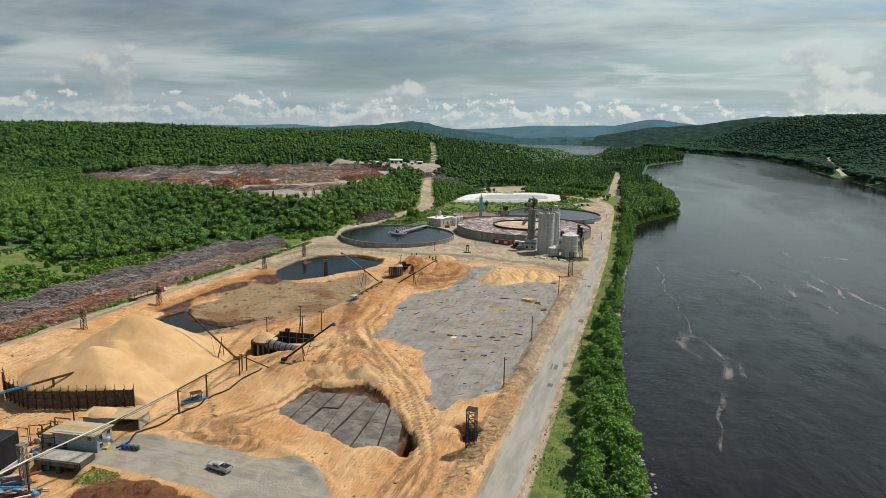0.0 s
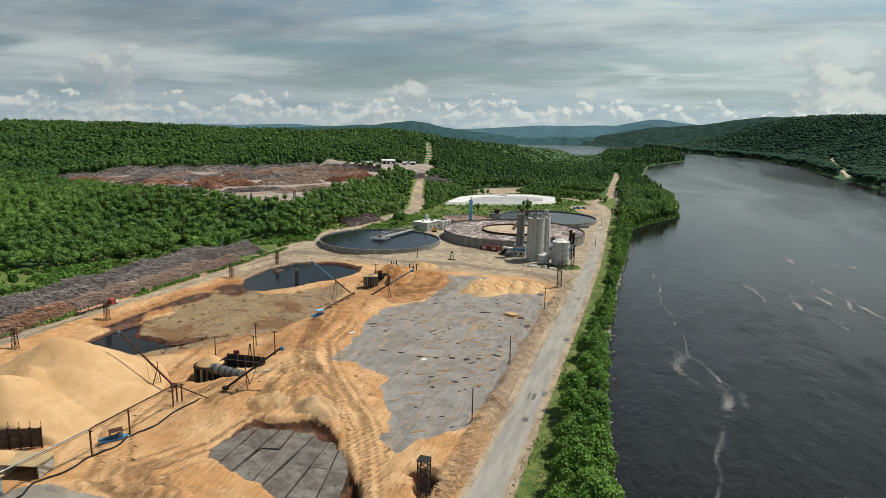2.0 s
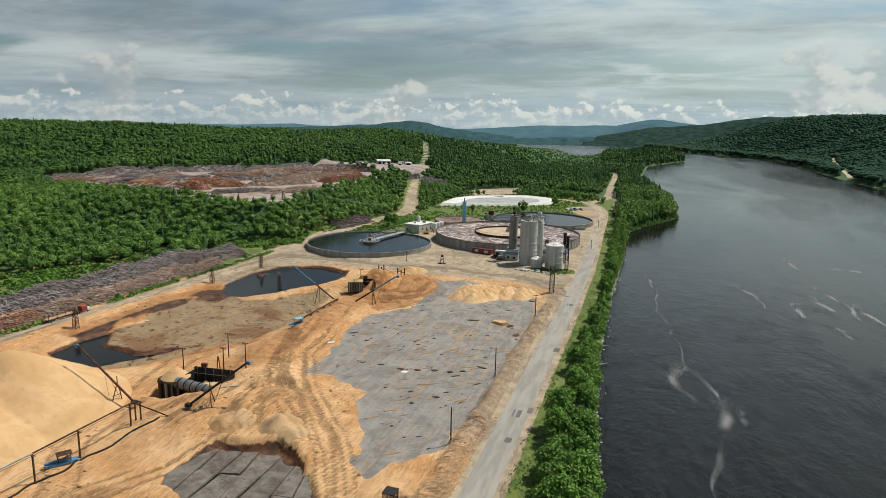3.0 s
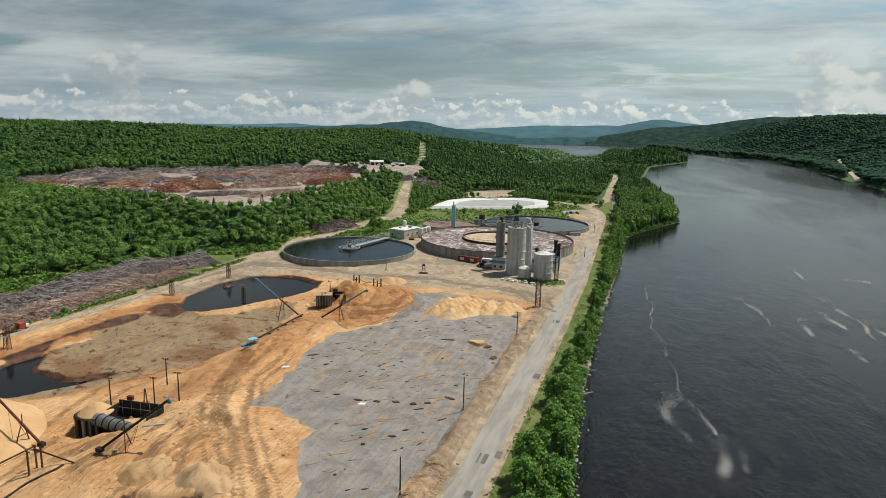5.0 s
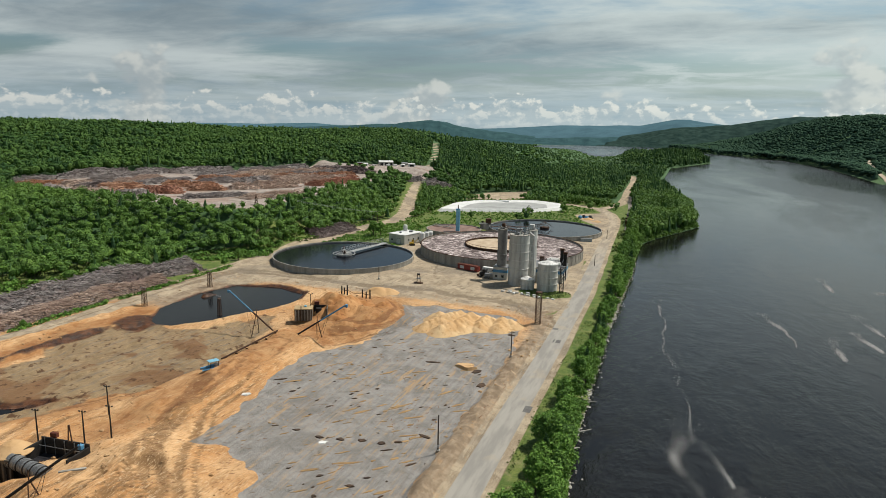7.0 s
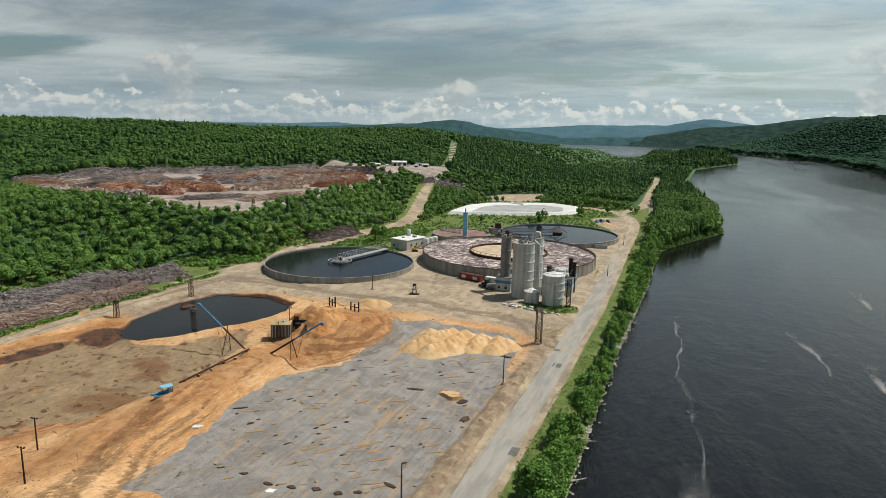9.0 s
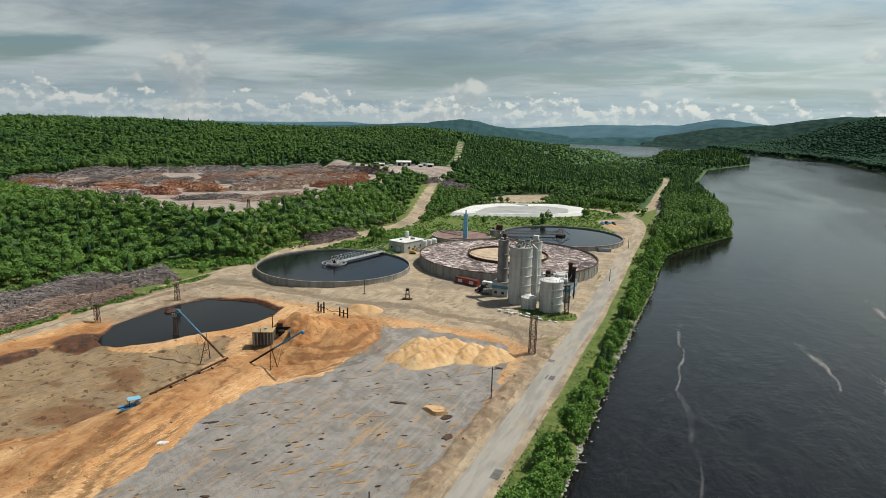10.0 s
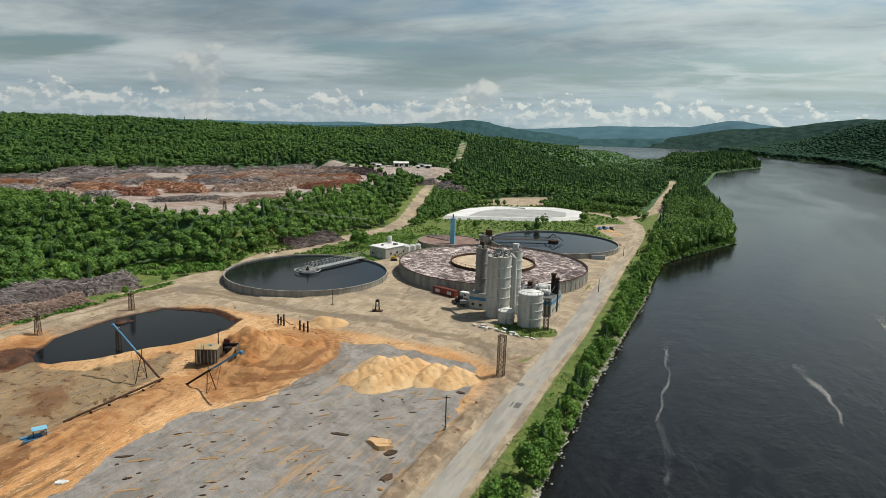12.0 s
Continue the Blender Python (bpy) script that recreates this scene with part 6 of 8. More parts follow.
heap("sawdust_mound", [(-89, 158, 1.7), (-87, 160, 1.4)], CLOD, "small brown mound of coarse sawdust", 0.55, 0.8, 0.35)
heap("sawdust_mound", [(-77, 161, 1.8), (-72, 160, 1.5), (-75, 163, 1.3)], CLOD, "small brown mound of coarse sawdust", 0.55, 0.8, 0.35)
heap("spoil_heap", [(-46, 553, 1.8), (-49, 560, 1.5), (-45, 566, 1.0)], BARK_MULCH, "low dark spoil heap beside the basin", 0.5, 0.5, 0.6)
heap("earth_bank", [(-60, 618, 1.6), (-52, 608, 1.2), (-66, 624, 1.4)], SAWDUST, "low sandy bank beside the gravel apron", 0.45, 0.5, 0.7)


# loose clods and chips that lie all over the sand
n = 9000
x, y = rng.uniform(-205, -30, n * 2), rng.uniform(86, 345, n * 2)
ok = (inside(x, y, POND) < -2) & (inside(x, y, POOL) < -2) & (inside(x, y, PAVING) < 0) & (inside(x, y, MUD_PAD) < 0)
ok &= fbm(x / 12, y / 12, 3, 101) + 0.25 * tracks(x, y) > rng.uniform(0.42, 0.72, x.size)
ok &= (inside(x, y, SLAB) < 0) | (rng.uniform(size=x.size) < 0.25)
x, y = x[ok][:n], y[ok][:n]
s = rng.uniform(0.06, 0.20, x.size) * (1 + 1.6 * (rng.uniform(size=x.size) > 0.94))
v, f = cores(np.stack([x, y, ground_z(x, y) + s * 0.2], -1), np.stack([s * 1.3, s, s * 0.7], -1), 0.35)
tagged(new("loose_clods", mesh_mixed("loose_clods", [(v, f, 0)], [CLOD])), "loose clods and chips scattered over the sand", "debris", kind="stuff")


# strips of bark and straw that lie thick on banks and heaps
STRAW = log_colour("straw_strips", (0.26, 0.155, 0.08), (0.54, 0.40, 0.25), (0.40, 0.27, 0.155))
RED_BARK = log_colour("reddish_bark_strips", (0.10, 0.04, 0.02), (0.27, 0.135, 0.07), (0.15, 0.062, 0.03))


def strips(name, x, y, z, angle, length, r, tilt, mat, label):
    n = len(x)
    a = angle + rng.normal(0, 0.35, n)
    t = rng.normal(0, tilt, n)
    ax = np.stack([np.cos(a) * np.cos(t), np.sin(a) * np.cos(t), np.sin(t)], -1)
    side = unit(np.cross(ax, np.array([0, 0, 1.0])))
    upv = np.cross(side, ax)
    L, R = rng.uniform(*length, n)[:, None] / 2, rng.uniform(*r, n)[:, None]
    c = np.stack([x, y, z], -1)
    ring = [side * R, upv * R * 0.5, -side * R, -upv * R * 0.5]
    v = np.stack([c - ax * L + q * 0.6 for q in ring] + [c + ax * L + q * 0.5 for q in ring], 1)
    f = np.array([[0, 1, 5, 4], [1, 2, 6, 5], [2, 3, 7, 6], [3, 0, 4, 7], [3, 2, 1, 0], [4, 5, 6, 7]])
    f = (f[None] + (np.arange(n) * 8)[:, None, None]).reshape(-1, 4)
    return tagged(new(name, mesh_mixed(name, [(v, f, 0)], [mat])), label, "debris", kind="stuff")


y = rng.uniform(112, 186, 4200)
x = -30.6 - np.abs(rng.normal(0, 2.6, y.size)) - 1.5 * smooth(y, 150, 128)
ok = (inside(x, y, HOLE) < 0.2) & (fbm(x / 3, y / 5, 3, 111) > rng.uniform(0.25, 0.6, y.size))
x, y = x[ok], y[ok]
strips("straw_bank", x, y, ground_z(x, y) + rng.uniform(-0.08, 0.10, x.size), 0.35 + 0.5 * np.sin(y / 6), (0.5, 1.9), (0.06, 0.20), 0.12, STRAW, "torn strips of caked sawdust along the road bank")
x, y = rng.uniform(-107, -80, 2600), rng.uniform(86, 96, 2600)
ok = fbm(x / 3, y / 3, 3, 112) > rng.uniform(0.2, 0.65, x.size)
x, y = x[ok], y[ok]
z = ground_z(x, y) + 1.35 * smooth(np.abs(x + 94), 13, 6) * smooth(np.abs(y - 91.5), 5.5, 2.2) + rng.uniform(0, 0.35, x.size)
strips("bark_strips", x, y, z, rng.uniform(0, 6.28, x.size), (0.3, 1.3), (0.03, 0.10), 0.4, RED_BARK, "loose strips of reddish bark on the mulch heap")


x, y = rng.uniform(-200, -32, 16000), rng.uniform(100, 342, 16000)
ok = (fbm(x / 10, y / 10, 3, 113) + 0.2 * tracks(x, y) > rng.uniform(0.46, 0.74, x.size)) & (inside(x, y, POND) < -1) & (inside(x, y, POOL) < -1) & (inside(x, y, PAVING) < 0)
ok &= (inside(x, y, SLAB) < 0) | (rng.uniform(size=x.size) < 0.4)
ok &= inside(x, y, PIT) < -1
x, y = x[ok][:6500], y[ok][:6500]
strips("bark_litter", x, y, ground_z(x, y) + 0.03, 0.7 + 0.5 * np.sin(y / 30), (0.25, 1.3), (0.04, 0.16), 0.10, RED_BARK, "dark bark litter strewn over the sandy yard")

# ---- buildings and plant ----
ROOF_TAN = worn("dusty_roofing", (0.390, 0.289, 0.156), (0.281, 0.203, 0.109), 1.0, 0.9)
SIDING = worn("pale_blue_siding", (0.328, 0.367, 0.382), (0.234, 0.273, 0.289), 1.2, 0.7, streak=True)
YELLOW = worn("yellow_paint", (0.484, 0.328, 0.039), (0.328, 0.211, 0.031), 1.5, 0.5)
GREEN_BIN = worn("green_plastic", (0.039, 0.094, 0.047), (0.023, 0.055, 0.031), 2.0, 0.5)
BLUE_BIN = worn("blue_plastic", (0.031, 0.078, 0.281), (0.023, 0.047, 0.172), 2.0, 0.5)
RUBBER = worn("black_rubber", (0.023, 0.023, 0.023), (0.012, 0.012, 0.012), 3.0, 0.85)
SILVER = worn("silver_car_paint", (0.406, 0.413, 0.413), (0.343, 0.351, 0.351), 0.5, 0.3, 0.4, bump=0.02)
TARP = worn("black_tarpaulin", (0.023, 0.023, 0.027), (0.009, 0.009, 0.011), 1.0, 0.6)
LINER = worn("white_lagoon_liner", (0.624, 0.624, 0.608), (0.515, 0.515, 0.491), 0.4, 0.6)
LINER_WET = worn("grey_wet_liner", (0.406, 0.406, 0.382), (0.265, 0.265, 0.250), 0.25, 0.5)
LAMP_GREY = worn("galvanised_lamp_head", (0.312, 0.320, 0.328), (0.195, 0.195, 0.203), 2.0, 0.5, 0.5)


def wheel(t, x, y, r=0.38, w=0.26):
    tyre = part("wheel", pipe((x, y - w / 2, r), (x, y + w / 2, r), r, None, 18), RUBBER, t)
    part("rim", pipe((x, y - w / 2 - 0.02, r), (x, y + w / 2 + 0.02, r), r * 0.58, None, 12), STEEL, tyre)


def windows(t, spots, w, h, face="y", mat=None):
    """Framed panes on a wall: spots are the middles (x, y, z); face names the wall's normal."""
    for x, y, z in spots:
        if face == "y":
            f = part("window", box(w + 0.2, 0.10, h + 0.2, (x, y, z - h / 2 - 0.1)), WHITE, t)
            part("pane", box(w, 0.04, h, (x, y + (0.05 if y > 0 else -0.05), z - h / 2)), GLASS, f)
        else:
            f = part("window", box(0.10, w + 0.2, h + 0.2, (x, y, z - h / 2 - 0.1)), WHITE, t)
            part("pane", box(0.04, w, h, (x + (0.05 if x > 0 else -0.05), y, z - h / 2)), GLASS, f)


t = thing("pump_house", -152, 457.5, -1.3, -15, "white flat-roofed metal pump house beside the basin", "building")
part("wall", box(12.4, 18, 6, bevel=0.05), CREAM, t)
part("roof", box(12.9, 18.5, 0.35, (0, 0, 6.0), bevel=0.08), WHITE, t)
door = part("door", box(3.2, 0.12, 3.6, (1.5, -9.05, 0)), WHITE, t)
part("door_frame", box(3.6, 0.08, 3.9, (1.5, -9.0, 0)), STEEL, door)
windows(t, [(-3.6, -9.03, 2.6)], 1.4, 1.2)
windows(t, [(6.23, -5, 3), (6.23, 0, 3), (6.23, 5, 3)], 1.2, 1.2, "x")
part("roof_vent", spun([(1.3, 6.3), (1.3, 9.8), (1.0, 10.4), (0.01, 10.5)], 20, at=(-3.5, 4)), WHITE, t, "white round vent stack")
part("roof_unit", box(2.2, 1.6, 1.0, (2, 3, 6.35), bevel=0.06), STEEL, t)
part("roof_unit", box(1.2, 1.2, 0.8, (-1, -4, 6.35), bevel=0.06), STEEL, t)
for x, y in ((-141.6, 459.5), (-140.4, 463.6), (-139.2, 467.6)):
    t = thing("white_tank", x, y, -1.2, 0, "upright white chemical tank beside the pump house", "tank", "white chemical tanks")
    part("shell", spun([(1.75, 0), (1.75, 6.0), (1.4, 6.5), (0.01, 6.8)], 24), WHITE, t)
    part("hatch", spun([(0.35, 6.6), (0.35, 7.1), (0.01, 7.15)], 12), STEEL, t)

t = thing("excavator", -143.2, 447.5, None, 30, "small yellow excavator parked by the pump house", "excavator")
for s in (-1, 1):
    part("track", box(3.6, 0.55, 0.8, (0, s * 1.0, 0), bevel=0.2), RUBBER, t)
part("body", box(2.6, 2.2, 1.2, (-0.4, 0, 0.9), bevel=0.15), YELLOW, t)
cab = part("cab", box(1.3, 0.9, 1.5, (0.4, 0.6, 2.0), bevel=0.1), YELLOW, t)
part("cab_window", box(0.06, 0.7, 0.9, (1.07, 0.6, 2.4)), GLASS, cab)
part("boom", beam((0.9, -0.3, 1.8), (3.6, -0.3, 4.2), 0.35), YELLOW, t)
part("stick", beam((3.6, -0.3, 4.2), (5.2, -0.3, 2.0), 0.28), BLACK, t)
part("bucket", box(0.8, 0.9, 0.8, (5.2, -0.3, 1.0), bevel=0.2), BLACK, t)

t = thing("blue_tower", -131.5, 499, -1.2, 15, "slim pale blue square vent tower", "tower")
part("shaft", box(2.7, 2.7, 17.5, bevel=0.05), PALE_BLUE, t)
part("cap", box(3.0, 3.0, 0.4, (0, 0, 17.5), bevel=0.05), BLUE, t)
part("mast", pipe((0, 0, 17.9), (0, 0, 20.6), 0.35, None, 8), RUST, t)
for i in range(6):
    part("seam", box(2.76, 2.76, 0.08, (0, 0, 2.4 + i * 2.6)), BLUE, t)

# treatment building round the silos
t = thing("treatment_building", -51, 396, -1.0, 0, "white metal building with a blue band behind the silos", "building")
part("wall", box(22, 15, 7.0, bevel=0.05), CREAM, t)
part("roof", box(22.4, 15.4, 0.3, (0, 0, 7.0), bevel=0.06), STEEL, t)
part("blue_band", box(22.1, 15.1, 1.5, (0, 0, 4.6)), BLUE, t, "blue painted wall band")
windows(t, [(11.06, -5, 2.2), (11.06, -1, 2.2), (11.06, 3, 2.2)], 1.5, 1.2, "x")
windows(t, [(-8, -7.56, 2.4), (6, -7.56, 2.4)], 1.5, 1.2)
part("roller_door", box(3.2, 0.14, 3.4, (2, -7.52, 0)), WHITE, t)
for i, (x, y, r, l) in enumerate(((4, 2, 1.3, 5), (4.5, 5, 1.3, 5), (7, -3, 1.0, 4))):
    part("roof_vessel", pipe((x - l / 2, y, 8.7), (x + l / 2, y, 8.7), r, None, 16), WHITE, t, "white lying vessel")
for i in range(9):
    x, y = -8 + 2.1 * i, -2 + 2.5 * math.sin(i * 2.3)
    part("roof_pipe", pipe((x, y, 7.2), (x + 1.5, y + 2, 9.0 + (i % 3)), 0.16, None, 8), STEEL, t)
part("roof_unit", box(3, 2.4, 2.2, (-6, 3, 7.3), bevel=0.1), STEEL, t)
part("roof_unit", box(2, 2, 3.0, (-1.5, 4.5, 7.3), bevel=0.1), RUST, t)
t = thing("annex", -69.5, 388, -1.0, 0, "white annex with a blue band at the silo foot", "building")
part("wall", box(7, 8, 6.2, bevel=0.05), CREAM, t)
part("blue_band", box(7.1, 8.1, 1.3, (0, 0, 3.6)), BLUE, t)
part("roof", box(7.3, 8.3, 0.25, (0, 0, 6.2)), STEEL, t)
windows(t, [(-1.8, -4.03, 1.8), (1.4, -4.03, 1.8)], 1.3, 1.2)
for x, y, h in ((-42.2, 398, 14.5), (-40.4, 397, 13.0)):
    t = thing("bucket_elevator", x, y, -1.0, 0, "dark upright bucket elevator beside the building", "elevator", "dark elevators")
    part("leg", box(1.5, 1.3, h, bevel=0.06), BLACK, t)
    part("head", box(2.0, 1.5, 1.1, (0, 0, h), bevel=0.15), RUST, t)
t = thing("filling_spout", -50.6, 376.6, gz(-51.5, 374) + 5.8, 0, "pale grey pipe rising from the low tank to the silo top", "pipe")
part("pipe", pipe((-0.4, -1.4, 0), (-1.6, 1.9, 18.0), 0.42, None, 12), SILO_GREY, t)
part("elbow", pipe((-1.6, 1.9, 18.0), (-4.2, 3.4, 19.5), 0.42, None, 12), SILO_GREY, t)
for ob, h, k in ((main, 24.1, 7), (side, 25.1, 4), (rear, 25.6, 4)):
    for i in range(k):
        a, r = i * 2.2, (2.6 if ob is main else 1.2)
        part("roof_fitting", box(0.9 + 0.2 * (i % 3), 0.8, 0.8 + 0.5 * (i % 2), (r * math.cos(a), r * math.sin(a), h), rz=a * 40, bevel=0.08), STEEL if i % 2 else WHITE, ob)
    part("roof_duct", pipe((-1, 0, h + 1.0), (1.8, 0.6, h + 1.6), 0.25, None, 10), STEEL, ob)

for i in range(6):
    a = -1.9 + 0.55 * i
    part("roof_pipe", pipe((3.6 * math.cos(a), 3.6 * math.sin(a), 24.1), (3.6 * math.cos(a) + 0.5, 3.6 * math.sin(a) + 0.6, 26.0 + 0.5 * (i % 3)), 0.22, None, 8), WHITE if i % 2 else STEEL, main)
part("roof_house", box(2.6, 2.4, 2.6, (-0.4, 1.0, 24.1), bevel=0.08), STEEL, main)
part("gantry", box(11.5, 1.4, 0.2, (-4.6, 4.2, 25.6), rz=-32), RUST, main, "rusty walkway between the silo tops")
for s in (-0.65, 0.65):
    part("gantry_rail", beam((-9.2, 7.4 + s, 26.8), (0.2, 1.4 + s, 26.8), 0.1), RUST, main)
part("roof_house", box(2.2, 2.0, 2.4, (0, 0, 25.6), bevel=0.08), WHITE, rear)
part("dust_filter", box(1.6, 1.6, 2.6, (0.2, 0.3, 24.9), bevel=0.1), RUST, side)
for i in range(7):
    t = thing("rubble_block", -62 + 2.9 * i + 0.7 * math.sin(i * 3), 362.3 + 1.6 * math.sin(i * 1.9), None, 37 * i, "pale broken concrete block lying beside the grass", "rubble", "pale rubble blocks")
    part("block", box(1.5 + 0.5 * (i % 3), 1.0, 0.8, bevel=0.15), WHITE, t)
t = thing("dark_tractor", -78.5, 387, None, 160, "dark loader parked in the silo shade", "loader")
part("body", box(4.2, 2.0, 1.6, (0, 0, 0.8), bevel=0.2), BLACK, t)
cab = part("cab", box(1.7, 1.7, 1.5, (-0.4, 0, 2.3), bevel=0.15), BLACK, t)
part("cab_window", box(0.05, 1.4, 0.9, (0.47, 0, 2.6)), GLASS, cab)
for a in (-1.5, 1.5):
    for s in (-1.05, 1.05):
        wheel(t, a, s, 0.75, 0.5)
part("bucket", box(0.9, 2.4, 0.9, (3.2, 0, 0.2), bevel=0.15), RUST, t)
part("arm", beam((1.6, 0, 1.6), (3.0, 0, 0.8), 0.3), BLACK, t)

t = thing("red_container", -89.8, 397.2, None, -16, "faded red container with white panels beside the basin", "container")
part("body", box(12.5, 2.5, 2.6, (0, 0, 0.3), bevel=0.06), RED, t)
for i in (-3.4, 3.2):
    part("panel", box(2.4, 0.06, 1.5, (i, -1.27, 0.8)), WHITE, t)
part("roof", box(12.6, 2.6, 0.12, (0, 0, 2.9)), RED_RUST, t)
t = thing("white_trailer", -77.3, 394.5, None, -6, "white box trailer with black wheels", "trailer")
part("body", box(8.0, 2.5, 2.4, (0, 0, 0.9), bevel=0.08), WHITE, t)
for x in (-2.8, -1.7):
    for y in (-1.1, 1.1):
        part("wheel", pipe((x, y - 0.15, 0.5), (x, y + 0.15, 0.5), 0.5, None, 16), RUBBER, t)
part("hitch", beam((4, 0, 0.8), (5.4, 0, 0.5), 0.15), BLACK, t)
windows(t, [(-1.5, -1.27, 2.2), (1.8, -1.27, 2.2)], 1.0, 0.7)


t = thing("dump_truck", -74.5, 385.5, None, 10, "dark truck parked in the silo shade", "truck")
part("cab", box(1.9, 2.2, 1.9, (2.6, 0, 0.7), bevel=0.2), BLACK, t)
part("bed", box(4.2, 2.3, 1.4, (-0.9, 0, 1.0), bevel=0.1), STEEL, t)
part("windscreen", box(0.06, 1.8, 0.8, (3.55, 0, 1.6)), GLASS, t)
for x in (2.4, -1.0, -2.2):
    for y in (-1.0, 1.0):
        wheel(t, x, y, 0.5, 0.32)

# pickup truck on the paving
t = thing("pickup_truck", -84.6, 106.2, None, 172, "silver pickup truck with a dark open bed", "car")
body = box(5.7, 1.95, 0.62, (0, 0, 0.42), bevel=0.1)
part("body", body, SILVER, t)
part("bonnet", box(1.55, 1.85, 0.25, (1.95, 0, 1.02), bevel=0.09), SILVER, t)
cab = part("cab", box(2.0, 1.75, 0.8, (0.3, 0, 1.02), bevel=0.22), SILVER, t)
part("windscreen", box(0.08, 1.5, 0.5, (1.25, 0, 1.14)), GLASS, cab)
part("rear_window", box(0.08, 1.4, 0.42, (-0.68, 0, 1.2)), GLASS, cab)
for y in (-0.87, 0.87):
    part("side_window", box(1.4, 0.05, 0.42, (0.25, y, 1.18)), GLASS, cab)
part("bed_floor", box(2.0, 1.55, 0.05, (-1.75, 0, 1.05)), BLACK, t, "dark bed liner")
for y in (-0.9, 0.9):
    part("bed_side", box(2.1, 0.12, 0.45, (-1.75, y, 1.0), bevel=0.03), SILVER, t)
part("tailgate", box(0.1, 1.8, 0.45, (-2.8, 0, 1.0), bevel=0.03), SILVER, t)
part("front_bumper", box(0.22, 1.9, 0.3, (2.88, 0, 0.42), bevel=0.06), BLACK, t)
part("grille", box(0.06, 1.1, 0.35, (2.85, 0, 0.85)), BLACK, t)
for y in (-0.75, 0.75):
    part("headlight", box(0.06, 0.3, 0.2, (2.86, y, 0.9)), WHITE, t)
    part("tail_light", box(0.06, 0.15, 0.35, (-2.86, y * 1.2, 0.9)), RED, t)
    for x in (1.85, -1.75):
        wheel(t, x, y * 1.15)

# office hut at the gate
t = thing("office_hut", -120.6, 104.6, gz(-116, 103), 9, "two-storey hut with pale blue siding and a dusty tan roof", "building")
part("wall", box(11.0, 5.2, 4.4, bevel=0.04), SIDING, t)
bm = bmesh.new()
box(11.8, 3.2, 0.16, (0, -1.5, 0), 0, bm, m=pose(0, 0, 4.5, 8))
box(11.8, 3.2, 0.16, (0, 1.5, 0), 0, bm, m=pose(0, 0, 4.5, -8))
part("roof", bm, ROOF_TAN, t, "sawdust-dusted low roof")
for i in range(9):
    part("siding_board", box(11.04, 5.24, 0.05, (0, 0, 0.4 + i * 0.45)), SIDING, t)
windows(t, [(5.53, -1.3, 3.3), (5.53, 1.3, 3.3), (5.53, -1.3, 1.3)], 1.1, 1.0, "x")
windows(t, [(3.8, -2.63, 3.3), (-2.5, -2.63, 1.5)], 1.1, 0.9)
part("door", box(0.08, 0.95, 2.05, (5.54, 1.2, 0.05)), WHITE, t)
part("steps", box(1.0, 1.6, 0.5, (6.1, -0.2, 0), bevel=0.03), YELLOW, t, "yellow steel steps")
part("annex", box(3.2, 4.2, 2.9, (-7.1, 0.2, 0), bevel=0.04), SIDING, t)
part("annex_roof", box(3.5, 4.6, 0.16, (-7.1, 0.2, 2.9)), ROOF_TAN, t)
t = thing("open_shed", -118.2, 116.0, None, 15, "low open-fronted shed with a sandy roof", "shed")
part("back_wall", box(14.0, 0.25, 2.8, (-3.3, 2.4, 0)), DARK_CONCRETE, t)
part("front_wall", box(6.5, 0.25, 2.8, (-7.0, -2.3, 0)), CREAM, t)
for x in (-3.6, 3.6):
    part("side_wall", box(0.25, 4.8, 2.8, (x, 0, 0)), CREAM, t)
part("roof", box(15.0, 6.0, 0.2, (-3.4, 0, 2.8), bevel=0.03), ROOF_TAN, t)
part("roof_drift", spun([(3.2, 2.95), (2.6, 3.35), (1.2, 3.75), (0.01, 3.85)], 22, at=(-6.6, -0.2)), SAWDUST, t, "sawdust drifted over the roof")
for i, (mat, hue) in enumerate(((BLUE_BIN, "blue"), (BLUE_BIN, "blue"), (GREEN_BIN, "green"), (GREEN_BIN, "green"))):
    t = thing("rubbish_bin", -110.9 + i * 1.15, 106.4 + 0.18 * i, None, 10, f"{hue} plastic rubbish bin on the paving", "bin", "rubbish bins by the hut")
    part("body", box(0.75, 0.75, 0.95, (0, 0, 0.08), bevel=0.05), mat, t)
    part("lid", box(0.82, 0.85, 0.1, (0, 0, 1.03), bevel=0.04), mat, t)
    for x in (-0.3, 0.3):
        part("wheel", pipe((x - 0.04, 0.35, 0.12), (x + 0.04, 0.35, 0.12), 0.12, None, 10), RUBBER, t)


# timber wall that holds back the sawdust
t = tagged(new("retaining_wall"), "dark timber retaining wall with steel posts below the sawdust heap", "wall")
line = [(-167, 121.5), (-161, 117.5), (-150, 114.8), (-138, 119.2), (-125.5, 125.2)]
t.matrix_basis = pose(-150, 114.8, YARD + 0.9)
marks = []
for (ax, ay), (bx, by) in zip(line, line[1:]):
    n = max(1, round(math.dist((ax, ay), (bx, by)) / 2.3))
    marks += [(ax + (bx - ax) * i / n, ay + (by - ay) * i / n) for i in range(n)]
marks.append(line[-1])
BOARD = worn("weathered_dark_boards", (0.13, 0.10, 0.078), (0.05, 0.04, 0.033), 3.0, 0.9)
board = box(1.0, 0.14, 0.6, bevel=0.02)
board_me = bpy.data.meshes.new("plank")
board.to_mesh(board_me)
board.free()
board_me.materials.append(BOARD)
